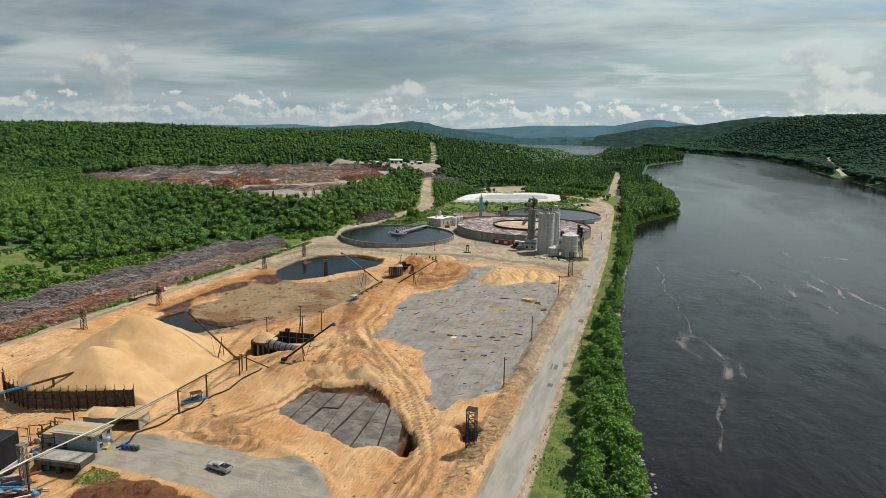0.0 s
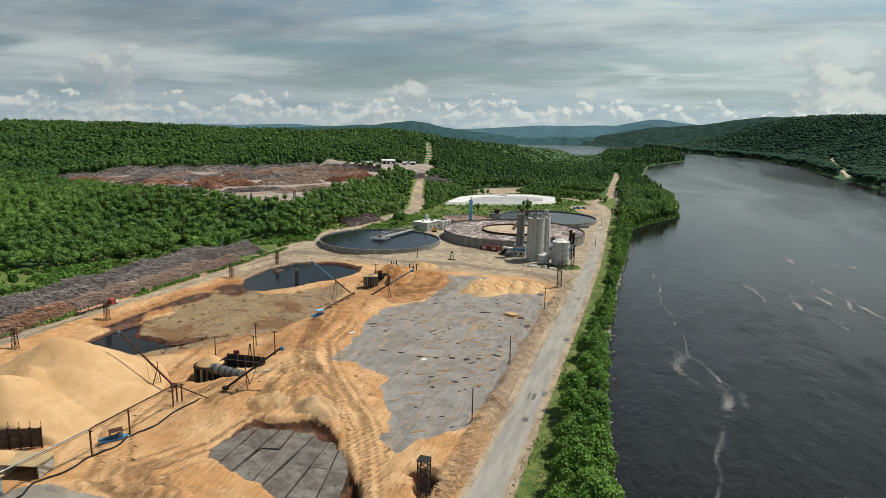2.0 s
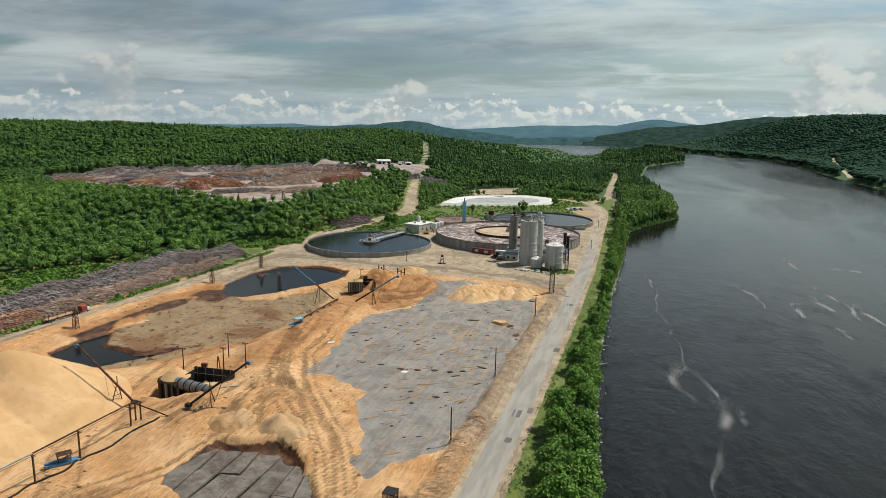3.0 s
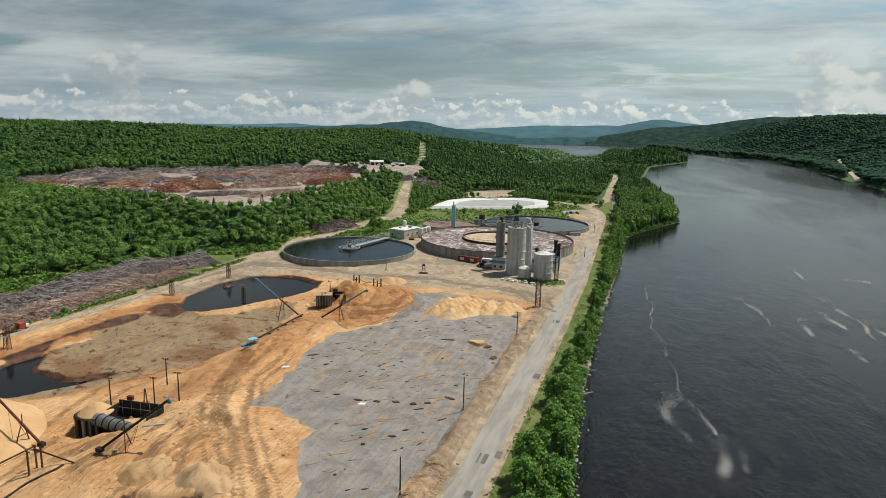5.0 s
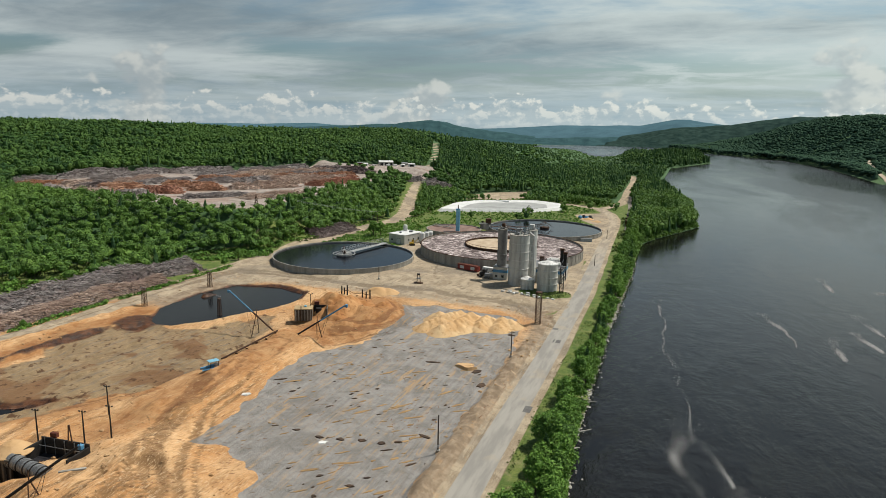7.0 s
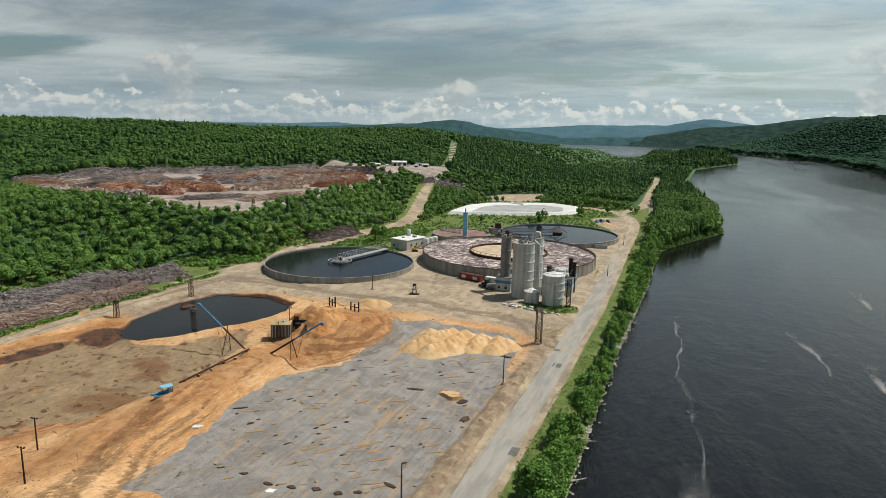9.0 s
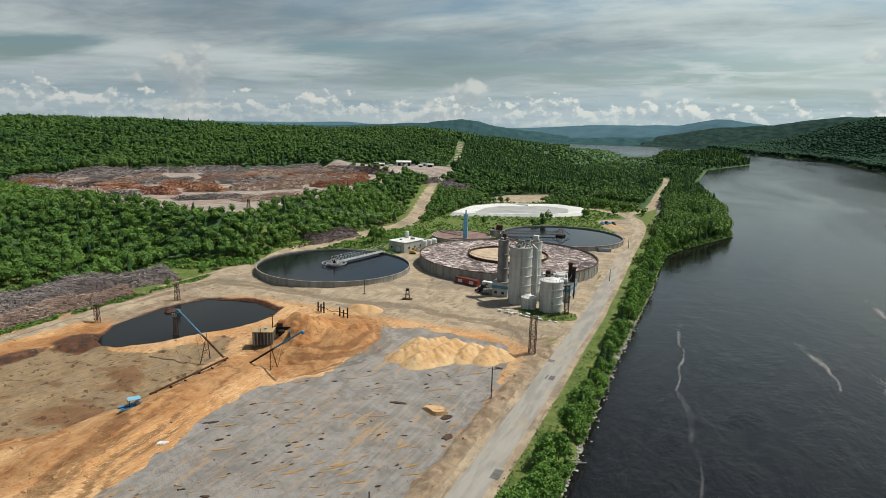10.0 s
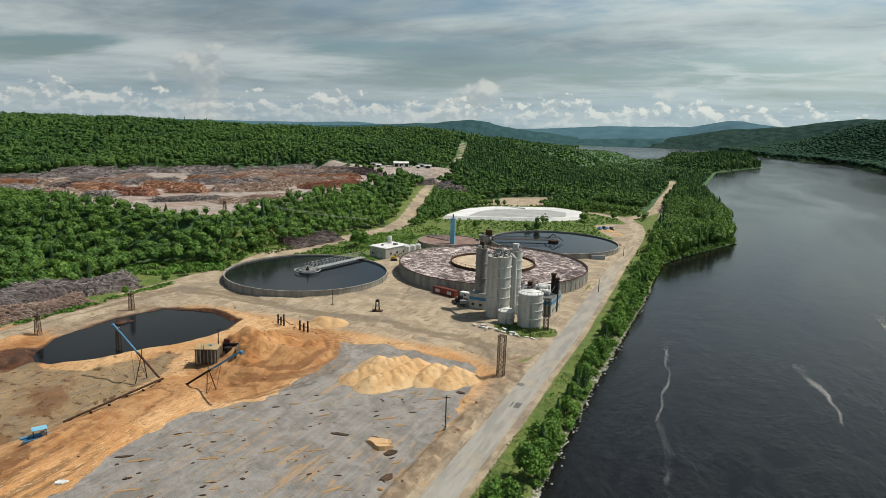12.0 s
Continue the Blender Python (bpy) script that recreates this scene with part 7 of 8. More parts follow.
for (ax, ay), (bx, by) in zip(marks, marks[1:]):
    l, a = math.dist((ax, ay), (bx, by)), math.atan2(by - ay, bx - ax)
    for j in range(7):
        o = new("plank", board_me)
        o.parent = t
        o.matrix_basis = pose((ax + bx) / 2 + 150, (ay + by) / 2 - 114.8, -0.8 + j * 0.66, 0, 0, math.degrees(a)) @ Matrix.Diagonal((l * 0.99, 1 + 0.3 * (j % 2), 1.04, 1))
for i, (x, y) in enumerate(marks):
    p = part("post", box(0.3, 0.34, 5.4, (0, -0.2, -1.2), bevel=0.03), RUST, t)
    p.matrix_basis = pose(x + 150, y - 114.8, 0, 0, 0, 20)
    rod = part("upright", pipe((0, 0.1, 3.6), (0, 0.1, 5.4), 0.07, None, 6), RUST, t)
    rod.matrix_basis = pose(x + 150, y - 114.8, 0, 0, 0, 20)


# ---- steel lattice and poles ----
def lattice_tower(x, y, h, w, label, lights=True, mat=None, name="lattice_tower", group="lattice light towers", turn=0.0, taper=0.7, z=None):
    mat = mat or RUST
    t = thing(name, x, y, (gz(x, y) if z is None else z) - 0.2, turn, label, "tower", group)
    c = [(-1, -1), (1, -1), (1, 1), (-1, 1)]
    q = lambda i, z: (c[i][0] * w / 2 * (1 - (1 - taper) * z / h), c[i][1] * w / 2 * (1 - (1 - taper) * z / h), z)
    for i in range(4):
        part("leg", beam(q(i, -0.3), q(i, h), 0.16), mat, t)
    n = max(3, round(h / 1.6))
    for i in range(4):
        bm = bmesh.new()
        for j in range(n):
            z0, z1 = h * j / n, h * (j + 1) / n
            beam(q(i, z0), q((i + 1) % 4, z1), 0.08, bm)
            beam(q((i + 1) % 4, z0), q(i, z1), 0.08, bm)
            beam(q(i, z1), q((i + 1) % 4, z1), 0.09, bm)
        part("bracing", bm, mat, t)
    part("platform", box(w * taper + 0.4, w * taper + 0.4, 0.12, (0, 0, h)), mat, t)
    if lights:
        part("lamp_bar", beam((-w * 0.8, 0, h + 0.9), (w * 0.8, 0, h + 0.9), 0.1, beam((0, 0, h), (0, 0, h + 0.9), 0.1)), mat, t)
        for s in (-0.7, 0, 0.7):
            part("floodlight", box(0.45, 0.3, 0.4, (s * w, -0.2, h + 0.9), bevel=0.05), LAMP_GREY, t)
    return t


for x, y in ((-193, 172), (-191.5, 208), (-190, 282), (-187, 317)):
    lattice_tower(x, y, 7.0, 1.6, "rusty steel lattice light tower on the yard's edge")
lattice_tower(-156.5, 286.5, 8.0, 1.3, "rusty steel lattice tower standing in the black pond", z=-4.2)
lattice_tower(-35.6, 132.4, 12.0, 2.0, "tall blackened steel lattice tower beside the hole", False, BLACK, group="blackened lattice towers", taper=1.0, z=-2.2)
lattice_tower(-37.0, 321.5, 12.5, 1.9, "tall rusty double lattice tower by the road", False, RUST, group="blackened lattice towers", taper=1.0)
lattice_tower(-37.2, 371.5, 12.0, 1.6, "tall dark lattice tower beside the squat tank", False, BLACK, group="blackened lattice towers", taper=1.0)


def pole(x, y, h, label, arm=False, lamps=0, mat=None, name="utility_pole", group="wooden poles", box_at_foot=True, z=None):
    t = thing(name, x, y, z, 12, label, "pole", group)
    part("shaft", pipe((0, 0, -0.5), (0, 0, h), 0.19, None, 8, 0.13), mat or POLE_WOOD, t)
    if arm:
        part("crossarm", box(2.2, 0.14, 0.14, (0, 0, h - 0.6)), mat or POLE_WOOD, t)
        for s in (-0.9, 0.9):
            part("insulator", pipe((s, 0, h - 0.45), (s, 0, h - 0.2), 0.07, None, 8), LAMP_GREY, t)
    if box_at_foot:
        part("footing", box(0.9, 0.9, 0.7, (0, 0, -0.1), bevel=0.15), CONCRETE, t)
        part("switch_box", box(0.4, 0.25, 0.6, (0.1, -0.3, 1.2), bevel=0.04), LAMP_GREY, t)
    for i in range(lamps):
        part("lamp_head", box(0.4, 0.28, 0.22, (-0.7 + 1.4 * i / max(1, lamps - 1), 0, h + 0.1), bevel=0.04), BLACK, t)
    if lamps:
        part("lamp_bar", beam((-0.8, 0, h), (0.8, 0, h), 0.08), BLACK, t)
    return t


for x, y, arm in ((-37, 172, False), (-37, 215.5, False), (-37.2, 282, True)):
    pole(x, y, 9.0, "dark wooden pole with a switch box on a concrete foot", arm)
for x, y, z in ((-124.5, 185, None), (-104.5, 187.5, None), (-121, 201.5, None), (-111, 186, None)):
    pole(x, y, 7.5, "thin dark lamp post standing in the sawdust", False, 3, BLACK, "lamp_post", "yard lamp posts", False)
pole(-117, 290, 8.5, "thin dark lamp post beside the concrete pit", False, 2, BLACK, "lamp_post", "yard lamp posts", False)
pole(-122.5, 359, 6.5, "short dark pole on a weedy island", False, 0, None, "utility_pole", "wooden poles", True)
for x, y in ((-31, 437), (-35, 530)):
    pole(x, y, 6.0, "wooden pole beside the river road", False, 0, None, "utility_pole", "wooden poles", False)
for x, y in ((-197, 520), (-214, 578), (-240, 650), (-256, 700)):
    pole(x - 6, y, 9.0, "wooden pole beside the dirt road", True, 0, None, "utility_pole", "wooden poles", False)


def wire(points, r, mat, name, label, category="cable"):
    """A sagging cable through the points."""
    cu = bpy.data.curves.new(name, "CURVE")
    cu.dimensions, cu.bevel_depth, cu.bevel_resolution = "3D", r, 1
    s = cu.splines.new("POLY")
    s.points.add(len(points) - 1)
    for p, q in zip(s.points, points):
        p.co = (*q, 1)
    cu.materials.append(mat)
    ob = new(name, cu)
    me = bpy.data.meshes.new_from_object(ob)
    bpy.data.objects.remove(ob)
    return tagged(new(name, me), label, category)


def sag(a, b, drop, n=14):
    return [tuple(a[k] + (b[k] - a[k]) * i / n - (drop * 4 * (i / n) * (1 - i / n) if k == 2 else 0) for k in range(3)) for i in range(n + 1)]


lattice_tower(-243, 428, 5.5, 1.8, "rusty steel pylon at the edge of the log yard", False, RUST, group="power line", turn=20, taper=0.5)
for dz in (0.0, 0.8):
    wire(sag((-243, 428, gz(-243, 428) + 9.0 - dz), (-203, 520, gz(-203, 520) + 8.5 - dz * 0.4), 2.0), 0.06, LAMP_GREY, "power_cable", "pale power cable crossing the young forest")


# ---- conveyors of the yard ----
def boom(base, tip, legs, label, low, high, name="conveyor_boom", rise=0.0):
    """A long tube conveyor on an A-frame."""
    t = tagged(new(name), label, "conveyor", "yard conveyor booms")
    t.matrix_basis = pose(base[0], base[1], base[2])
    v = Vector(tip) - Vector(base)
    half = v * 0.5
    part("lower_tube", pipe((0, 0, 0.3), half + Vector((0, 0, 0.3)), 0.30, None, 10), low, t)
    part("upper_tube", pipe(half + Vector((0, 0, 0.3)), v + Vector((0, 0, 0.3)), 0.27, None, 10), high, t)
    n = Vector((-v.y, v.x, 0)).normalized()
    top = v * legs + Vector((0, 0, 0.2))
    foot = v * (legs + 0.04)
    ground = gz(base[0] + foot.x, base[1] + foot.y) - base[2] - 0.2
    for s in (-1, 1):
        part("leg", beam(top + n * s * 0.4, Vector((foot.x, foot.y, ground)) + n * s * 1.9, 0.2), RUST, t)
        part("guy", beam(top + n * s * 0.4 + v * 0.2, Vector((foot.x, foot.y, ground)) + n * s * 1.9, 0.06), BLACK, t)
    mid = (top.z + ground) / 2
    part("brace", beam(Vector((foot.x, foot.y, mid)) + n * -1.2, Vector((foot.x, foot.y, mid)) + n * 1.2, 0.12), RUST, t)
    part("mast", beam(top, top + Vector((0, 0, 2.6)), 0.16), RUST, t)
    part("tail_box", box(1.6, 1.2, 0.9, (0.4 * -v.normalized().x, 0, -0.3), bevel=0.1), BLACK, t)
    part("head_chute", box(0.9, 0.8, 1.0, (v.x, v.y, v.z - 0.6), bevel=0.1), BLUE, t)
    return t


boom((-118.2, 270, -0.9), (-140, 272.3, 12.0), 0.42, "blue tube conveyor boom rising over the pond on rusty legs", RUST, BLUE)
boom((-111.6, 270.5, -0.9), (-92, 272.3, 12.4), 0.45, "dark blue tube conveyor boom over the sand mound", BLACK, BLUE)
boom((-120.1, 161, 0.4), (-137.8, 161.1, 13.6), 0.28, "rusty stacker boom reaching over the sawdust heap", RED_RUST, RUST)
boom((-102.4, 161, 2.4), (-89, 167.4, 13.4), 0.35, "black conveyor boom beside the sunken pit", BLACK, BLACK)
t = tagged(new("ground_trough"), "dark conveyor trough lying along the sand", "conveyor")
t.matrix_basis = pose(-118, 255, YARD)
part("trough", beam((0.3, 14.5, gz(-117.7, 269.5) + 1.3), (0.6, -15, gz(-117.4, 240) + 1.3), 0.42), RUST, t)
for i in range(6):
    part("support", box(0.9, 0.2, 1.2, (0.4, -13 + 5.2 * i, gz(-117.6, 242 + 5.2 * i) + 0.3)), RUST, t)

# long overhead pipe on posts
t = tagged(new("overhead_pipe"), "long pale pipe on rusty posts over the yard", "pipe")
t.matrix_basis = pose(-112, 137, YARD)
way = [(-4.6, -75, 6.4), (-3.6, -50, 6.4), (-1.2, -30, 6.4), (0, -11, 6.4), (0, 0, 6.4), (0.2, 16, 6.4)]
for i, (a, b) in enumerate(zip(way, way[1:])):
    part("pipe", pipe(a, b, 0.19, None, 10), CREAM if i < 2 else (STEEL if i < 3 else RUST), t)
    part("cable_tray", beam((a[0] + 0.4, a[1], a[2] - 0.3), (b[0] + 0.4, b[1], b[2] - 0.3), 0.09), RUST, t)
for x, y in ((0, -11), (0, 0), (0.2, 14.5), (0.9, 17.0), (-0.7, 17.0), (-4.0, -50)):
    g = gz(-112 + x, 137 + y) - YARD
    p = part("post", beam((x, y, g - 0.3), (x, y, 6.2), 0.28), RUST, t)
    part("bracket", beam((x - 0.9, y, 6.0), (x + 0.9, y, 6.0), 0.16), RUST, p)
part("prop", beam((0.2, 16, 6.0), (6.5, 20, gz(-105.5, 157) - YARD), 0.25), RUST, t)
hose = [(-112.5 + 0.6 * math.sin(i * 0.9) + 0.055 * i * i * 0.1, 106 + i * 1.6) for i in range(32)]
wire([(x, y, gz(x, y) + 0.18) for x, y in hose], 0.22, BLACK, "black_hose", "black hose lying along the yard track", "hose")


def feeder(x, y, turn, roofed):
    t = thing("feeder_machine", x, y, None, turn, "small blue feeder machine with a roofed frame on the sand", "machine", "blue feeder machines")
    for s in (-0.8, 0.8):
        part("skid", box(6.5, 0.25, 0.3, (0, s, 0), bevel=0.05), BLUE, t)
    part("deck", box(5.6, 1.6, 0.2, (0, 0, 0.3)), BLUE, t)
    part("motor", box(1.2, 1.0, 0.9, (1.2, 0, 0.5), bevel=0.12), STEEL, t)
    part("screw", pipe((-3.4, 0, 0.7), (0.6, 0, 0.9), 0.3, None, 10), BLUE, t)
    for a in (-0.8, 1.6):
        for s in (-0.8, 0.8):
            part("roof_post", box(0.12, 0.12, 1.8, (a, s, 0.4)), BLACK, t)
    part("roof", box(3.0, 2.2, 0.14, (0.4, 0, 2.2), bevel=0.04), PALE_BLUE if roofed else RUST, t)


feeder(-113.8, 231.5, 62, True)
feeder(-113.2, 133.5, 55, False)

# sunken pits
t = thing("sunken_pit", -112, 174, 0.6, 6, "sunken concrete sawdust pit with a drum and dark hopper", "pit")
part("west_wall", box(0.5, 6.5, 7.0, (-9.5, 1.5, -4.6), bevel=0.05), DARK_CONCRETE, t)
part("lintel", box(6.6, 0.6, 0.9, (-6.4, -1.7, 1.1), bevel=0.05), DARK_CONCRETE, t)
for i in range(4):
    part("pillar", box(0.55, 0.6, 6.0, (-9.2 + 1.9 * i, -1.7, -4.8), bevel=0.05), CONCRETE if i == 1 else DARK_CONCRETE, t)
# solid near-black block: the shade of the openings is put into its colour
part("chamber", box(6.0, 5.0, 6.6, (-6.4, 1.2, -4.6), bevel=0.1), BLACK, t, "dark block standing in for the shaded chamber")
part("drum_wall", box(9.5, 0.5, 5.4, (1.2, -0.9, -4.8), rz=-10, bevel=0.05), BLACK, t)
part("fallen_beam", beam((-2.0, -4.6, -1.6), (4.2, -3.6, 0.4), 0.5), RUST, t)
part("fallen_beam", beam((-0.4, -5.0, -1.8), (6.2, -4.6, -0.2), 0.35), BLACK, t)
part("sand_roof", spun([(0.01, 4.3), (1.6, 3.8), (3.0, 2.8), (4.0, 2.0), (4.0, 1.8)], 24, at=(-6.4, 1.6)), SAWDUST, t, "sawdust heaped on the roof")
part("drum", pipe((-4.6, -0.4, 1.2), (6.4, -2.4, 0.6), 1.5, None, 24), STEEL, t, "ribbed steel drum")
for i in range(11):
    u = i / 10
    part("drum_rib", pipe((-4.4 + 10.6 * u, -0.43 - 1.93 * u, 1.19 - 0.58 * u), (-4.1 + 10.6 * u, -0.49 - 1.93 * u, 1.17 - 0.58 * u), 1.62, None, 20), BLACK if i % 2 else STEEL, t)
part("hopper_back", box(12.5, 0.35, 4.6, (2.6, 6.4, -1.2), bevel=0.04), BLACK, t)
part("hopper_side", box(0.35, 6.0, 4.2, (8.7, 3.4, -1.4), bevel=0.04), BLACK, t)
part("hopper_side", box(0.35, 5.0, 4.2, (-3.4, 4.0, -1.4), bevel=0.04), BLACK, t)
# flat near-black sheet laid as the hopper floor
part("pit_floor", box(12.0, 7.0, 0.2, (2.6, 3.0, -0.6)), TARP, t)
for i in range(5):
    part("hopper_bar", beam((-2.6 + 2.6 * i, 6.1, -0.9), (-2.6 + 2.6 * i, 6.1, 3.3), 0.14), STEEL, t)
part("rail", beam((-3.2, 5.2, 2.0), (8.4, 5.2, 2.0), 0.12), STEEL, t)
part("a_frame", beam((3.6, 6.2, 3.2), (4.0, 6.2, 7.2), 0.2, beam((4.6, 6.2, 3.2), (4.2, 6.2, 7.2), 0.2)), RUST, t)
part("red_box", box(1.6, 0.9, 1.1, (-1.0, 7.2, 3.2), bevel=0.08), RED_RUST, t)
part("concrete_kerb", box(5.0, 0.6, 1.4, (12.0, -1.5, 1.0), rz=35, bevel=0.06), CONCRETE, t)
t = thing("concrete_pit_house", -118.2, 287, 0.7, 28, "square concrete pit house with a sandy roof and open dark bay", "pit")
part("wall", box(6.4, 5.0, 4.2, (0, 0, -0.4), bevel=0.08), DARK_CONCRETE, t)
part("roof", box(6.7, 5.3, 0.3, (0, 0, 3.8), bevel=0.06), ROOF_TAN, t)
for i in range(6):
    part("buttress", box(0.3, 0.25, 4.0, (-2.7 + 1.08 * i, -2.6, -0.4)), CONCRETE, t)
# bay floor and back are flat near-black panels
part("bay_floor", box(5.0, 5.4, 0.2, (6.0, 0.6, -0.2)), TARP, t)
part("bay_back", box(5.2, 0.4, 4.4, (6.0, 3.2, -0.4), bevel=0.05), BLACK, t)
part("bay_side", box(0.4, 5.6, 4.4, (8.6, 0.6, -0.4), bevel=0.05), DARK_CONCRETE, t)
part("tank", pipe((5.4, 1.8, 0.2), (5.4, 1.8, 3.2), 1.1, None, 18), BLACK, t)
part("red_box", box(1.8, 1.0, 1.6, (4.6, 3.8, 3.6), bevel=0.1), RED_RUST, t)
part("ladder", beam((-1.0, -2.9, -0.4), (-1.0, -2.7, 5.4), 0.12, beam((-0.5, -2.9, -0.4), (-0.5, -2.7, 5.4), 0.12)), RUST, t)
part("blue_motor", box(0.9, 0.6, 0.6, (0.6, 0.4, 4.1), bevel=0.1), PALE_BLUE, t)

# frames, cabs and clutter on the dirt
for a, b in (((-125.5, 328.5), (-122.5, 328)), ((-114.5, 326.8), (-110.5, 326))):
    t = tagged(new("steel_gate"), "rusty steel gate frame standing in the sand", "frame", "rusty frames")
    x, y = (a[0] + b[0]) / 2, (a[1] + b[1]) / 2
    t.matrix_basis = pose(x, y, gz(x, y))
    for k, h in ((a, 3.6), ((x, y), 3.0), (b, 4.2)):
        part("post", beam((k[0] - x, k[1] - y, -0.5), (k[0] - x, k[1] - y, h), 0.42), BLACK, t)
    part("crossbar", beam((a[0] - x, a[1] - y, 1.8), (b[0] - x, b[1] - y, 1.8), 0.25), RUST, t)
t = tagged(new("steel_cable"), "slack rusty cable between two frames", "cable")
t.matrix_basis = pose(-118, 327.5, gz(-118, 327.5))
bm = bmesh.new()
pts = sag((-4.5, 0.6, 2.0), (3.5, -0.8, 1.8), 1.0, 8)
for a, b in zip(pts, pts[1:]):
    beam(a, b, 0.14, bm)
part("cable", bm, RUST, t)
t = thing("drill_stand", -102.5, 360.5, None, 20, "rusty steel stand on a skid beside the track", "machine")
part("skid", box(4.2, 2.6, 0.35, (0, 0, 0), bevel=0.05), RUST, t)
for x, y in ((-0.8, -0.7), (0.8, -0.7), (0.8, 0.7), (-0.8, 0.7)):
    part("leg", beam((x, y, 0.3), (x * 0.7, y * 0.7, 4.0), 0.2), RUST, t)
part("deck", box(2.0, 1.8, 0.3, (0, 0, 2.2), bevel=0.04), STEEL, t)
part("head", box(1.4, 1.2, 0.9, (0, 0, 3.8), bevel=0.1), BLACK, t)
for i in range(9):
    x, y = -60 + 2.6 * i + rng.uniform(-0.8, 0.8), 361.8 - 0.35 * i + rng.uniform(-0.8, 0.8)
    t = thing("concrete_block", x, y, None, rng.uniform(0, 180), "white broken concrete block at the silo foot", "block", "broken concrete blocks")
    part("block", box(rng.uniform(0.9, 2.0), rng.uniform(0.7, 1.2), rng.uniform(0.4, 0.8), bevel=0.12), WHITE if i % 3 else CONCRETE, t)

# flat bark scraps and stains of the pad
SAND_DRIFT = worn("brown_sawdust_drift", (0.312, 0.203, 0.094), (0.218, 0.133, 0.062), 1.0, 0.95)
SCRAP = worn("dark_bark_scrap", (0.078, 0.047, 0.027), (0.035, 0.024, 0.018), 2.0, 0.95)


def scrap(x, y, r, stretch, turn, thick, mat, name, label, category, group):
    bm = bmesh.new()
    n = 11
    lo = [bm.verts.new((r * stretch * math.cos(2 * math.pi * i / n) * rng.uniform(0.55, 1.25), r * math.sin(2 * math.pi * i / n) * rng.uniform(0.55, 1.25), -0.12)) for i in range(n)]
    hi = [bm.verts.new((v.co.x * 0.82, v.co.y * 0.82, thick * rng.uniform(0.5, 1.2))) for v in lo]
    for i in range(n):
        bm.faces.new((lo[i], lo[(i + 1) % n], hi[(i + 1) % n], hi[i]))
    bm.faces.new(hi)
    o = part(name, bm, mat)
    o.matrix_basis = pose(x, y, gz(x, y) + 0.03, 0, 0, turn)
    return tagged(o, label, category, group)


big = [(-59, 269, 1.3, 3.0, 10), (-50, 271, 1.8, 1.8, -20), (-44, 267, 2.0, 1.6, 60), (-43, 222, 1.4, 2.2, -15), (-66, 212, 1.1, 1.6, 0), (-61, 213, 1.2, 1.5, 20), (-56, 214.5, 1.2, 1.5, 10), (-51, 215, 1.3, 1.4, 0), (-73, 213, 1.0, 1.6, 30), (-47.5, 217, 1.0, 1.6, 20), (-95, 238, 0.7, 5.0, 42), (-87, 232, 0.6, 4.0, 50), (-71, 237, 0.5, 2.4, 60), (-66, 243, 0.5, 2.0, 30), (-57, 197, 0.7, 2.0, 40), (-54, 190, 0.9, 1.2, 0), (-49, 196, 0.7, 2.4, 10), (-43, 305, 1.4, 2.0, 0), (-39.5, 257, 2.4, 1.4, 60)]
for x, y, r, s, a in big:
    scrap(x, y, r * 0.66, s, a, 0.2, SCRAP, "bark_scrap", "flat dark clump of wet bark on the pad", "debris", "bark scraps on the pad")
for i in range(90):
    x, y = rng.uniform(-94, -40), rng.uniform(165, 300)
    if inside(np.array([x]), np.array([y]), SLAB)[0] > 2:
        scrap(x, y, rng.uniform(0.12, 0.42), rng.uniform(1.2, 4.0), rng.uniform(30, 70), 0.12, SCRAP, "bark_scrap", "small dark bark scrap on the pad", "debris", "bark scraps on the pad")
for i in range(150):
    x, y = rng.uniform(-96, -39), rng.uniform(160, 305)
    if inside(np.array([x]), np.array([y]), SLAB)[0] > 2:
        scrap(x, y, rng.uniform(0.16, 0.55), rng.uniform(1.6, 7.0), rng.uniform(30, 62), 0.06, SAND_DRIFT, "sawdust_patch", "thin tan drift of sawdust on the pad", "debris", "sawdust drifts on the pad")
for x, y, r in ((-48.5, 269.5, 2.6), (-47, 268, 1.8)):
    scrap(x, y, r, 1.4, 20, 0.9, SAWDUST, "sawdust_patch", "torn mound of sawdust on the pad", "debris", "sawdust drifts on the pad")
for x, y in ((-97, 224.9), (-64, 210)):
    scrap(x, y, 0.9, 1.6, 30, 0.15, WHITE, "broken_slab", "white broken slab lying on the pad", "debris", "broken slabs")

# tilted slab plates lying in the shallow pit
PLATE = worn("stained_slab", (0.165, 0.150, 0.132), (0.072, 0.060, 0.050), 0.9, 0.85, rust=(0.040, 0.022, 0.013), bump=0.6)
outline = [(-90.6, 138), (-89.6, 148.4), (-88, 152.6), (-80, 153.6), (-73, 157.6), (-67.6, 154.5), (-60.6, 148.3), (-56.2, 141), (-54, 134), (-51.6, 126.2), (-55, 126.6), (-59, 126.5), (-61, 123.5), (-71, 128.4), (-83, 132.4), (-88.6, 134.6)]
bm = bmesh.new()
edge_points = []
for (ax, ay), (bx, by) in zip(outline, outline[1:] + outline[:1]):
    n = max(2, int(math.dist((ax, ay), (bx, by)) / 1.2))
    for i in range(n):
        edge_points.append((ax + (bx - ax) * i / n + rng.uniform(-0.22, 0.22), ay + (by - ay) * i / n + rng.uniform(-0.22, 0.22)))
bm.faces.new([bm.verts.new((x, y, 0)) for x, y in edge_points])
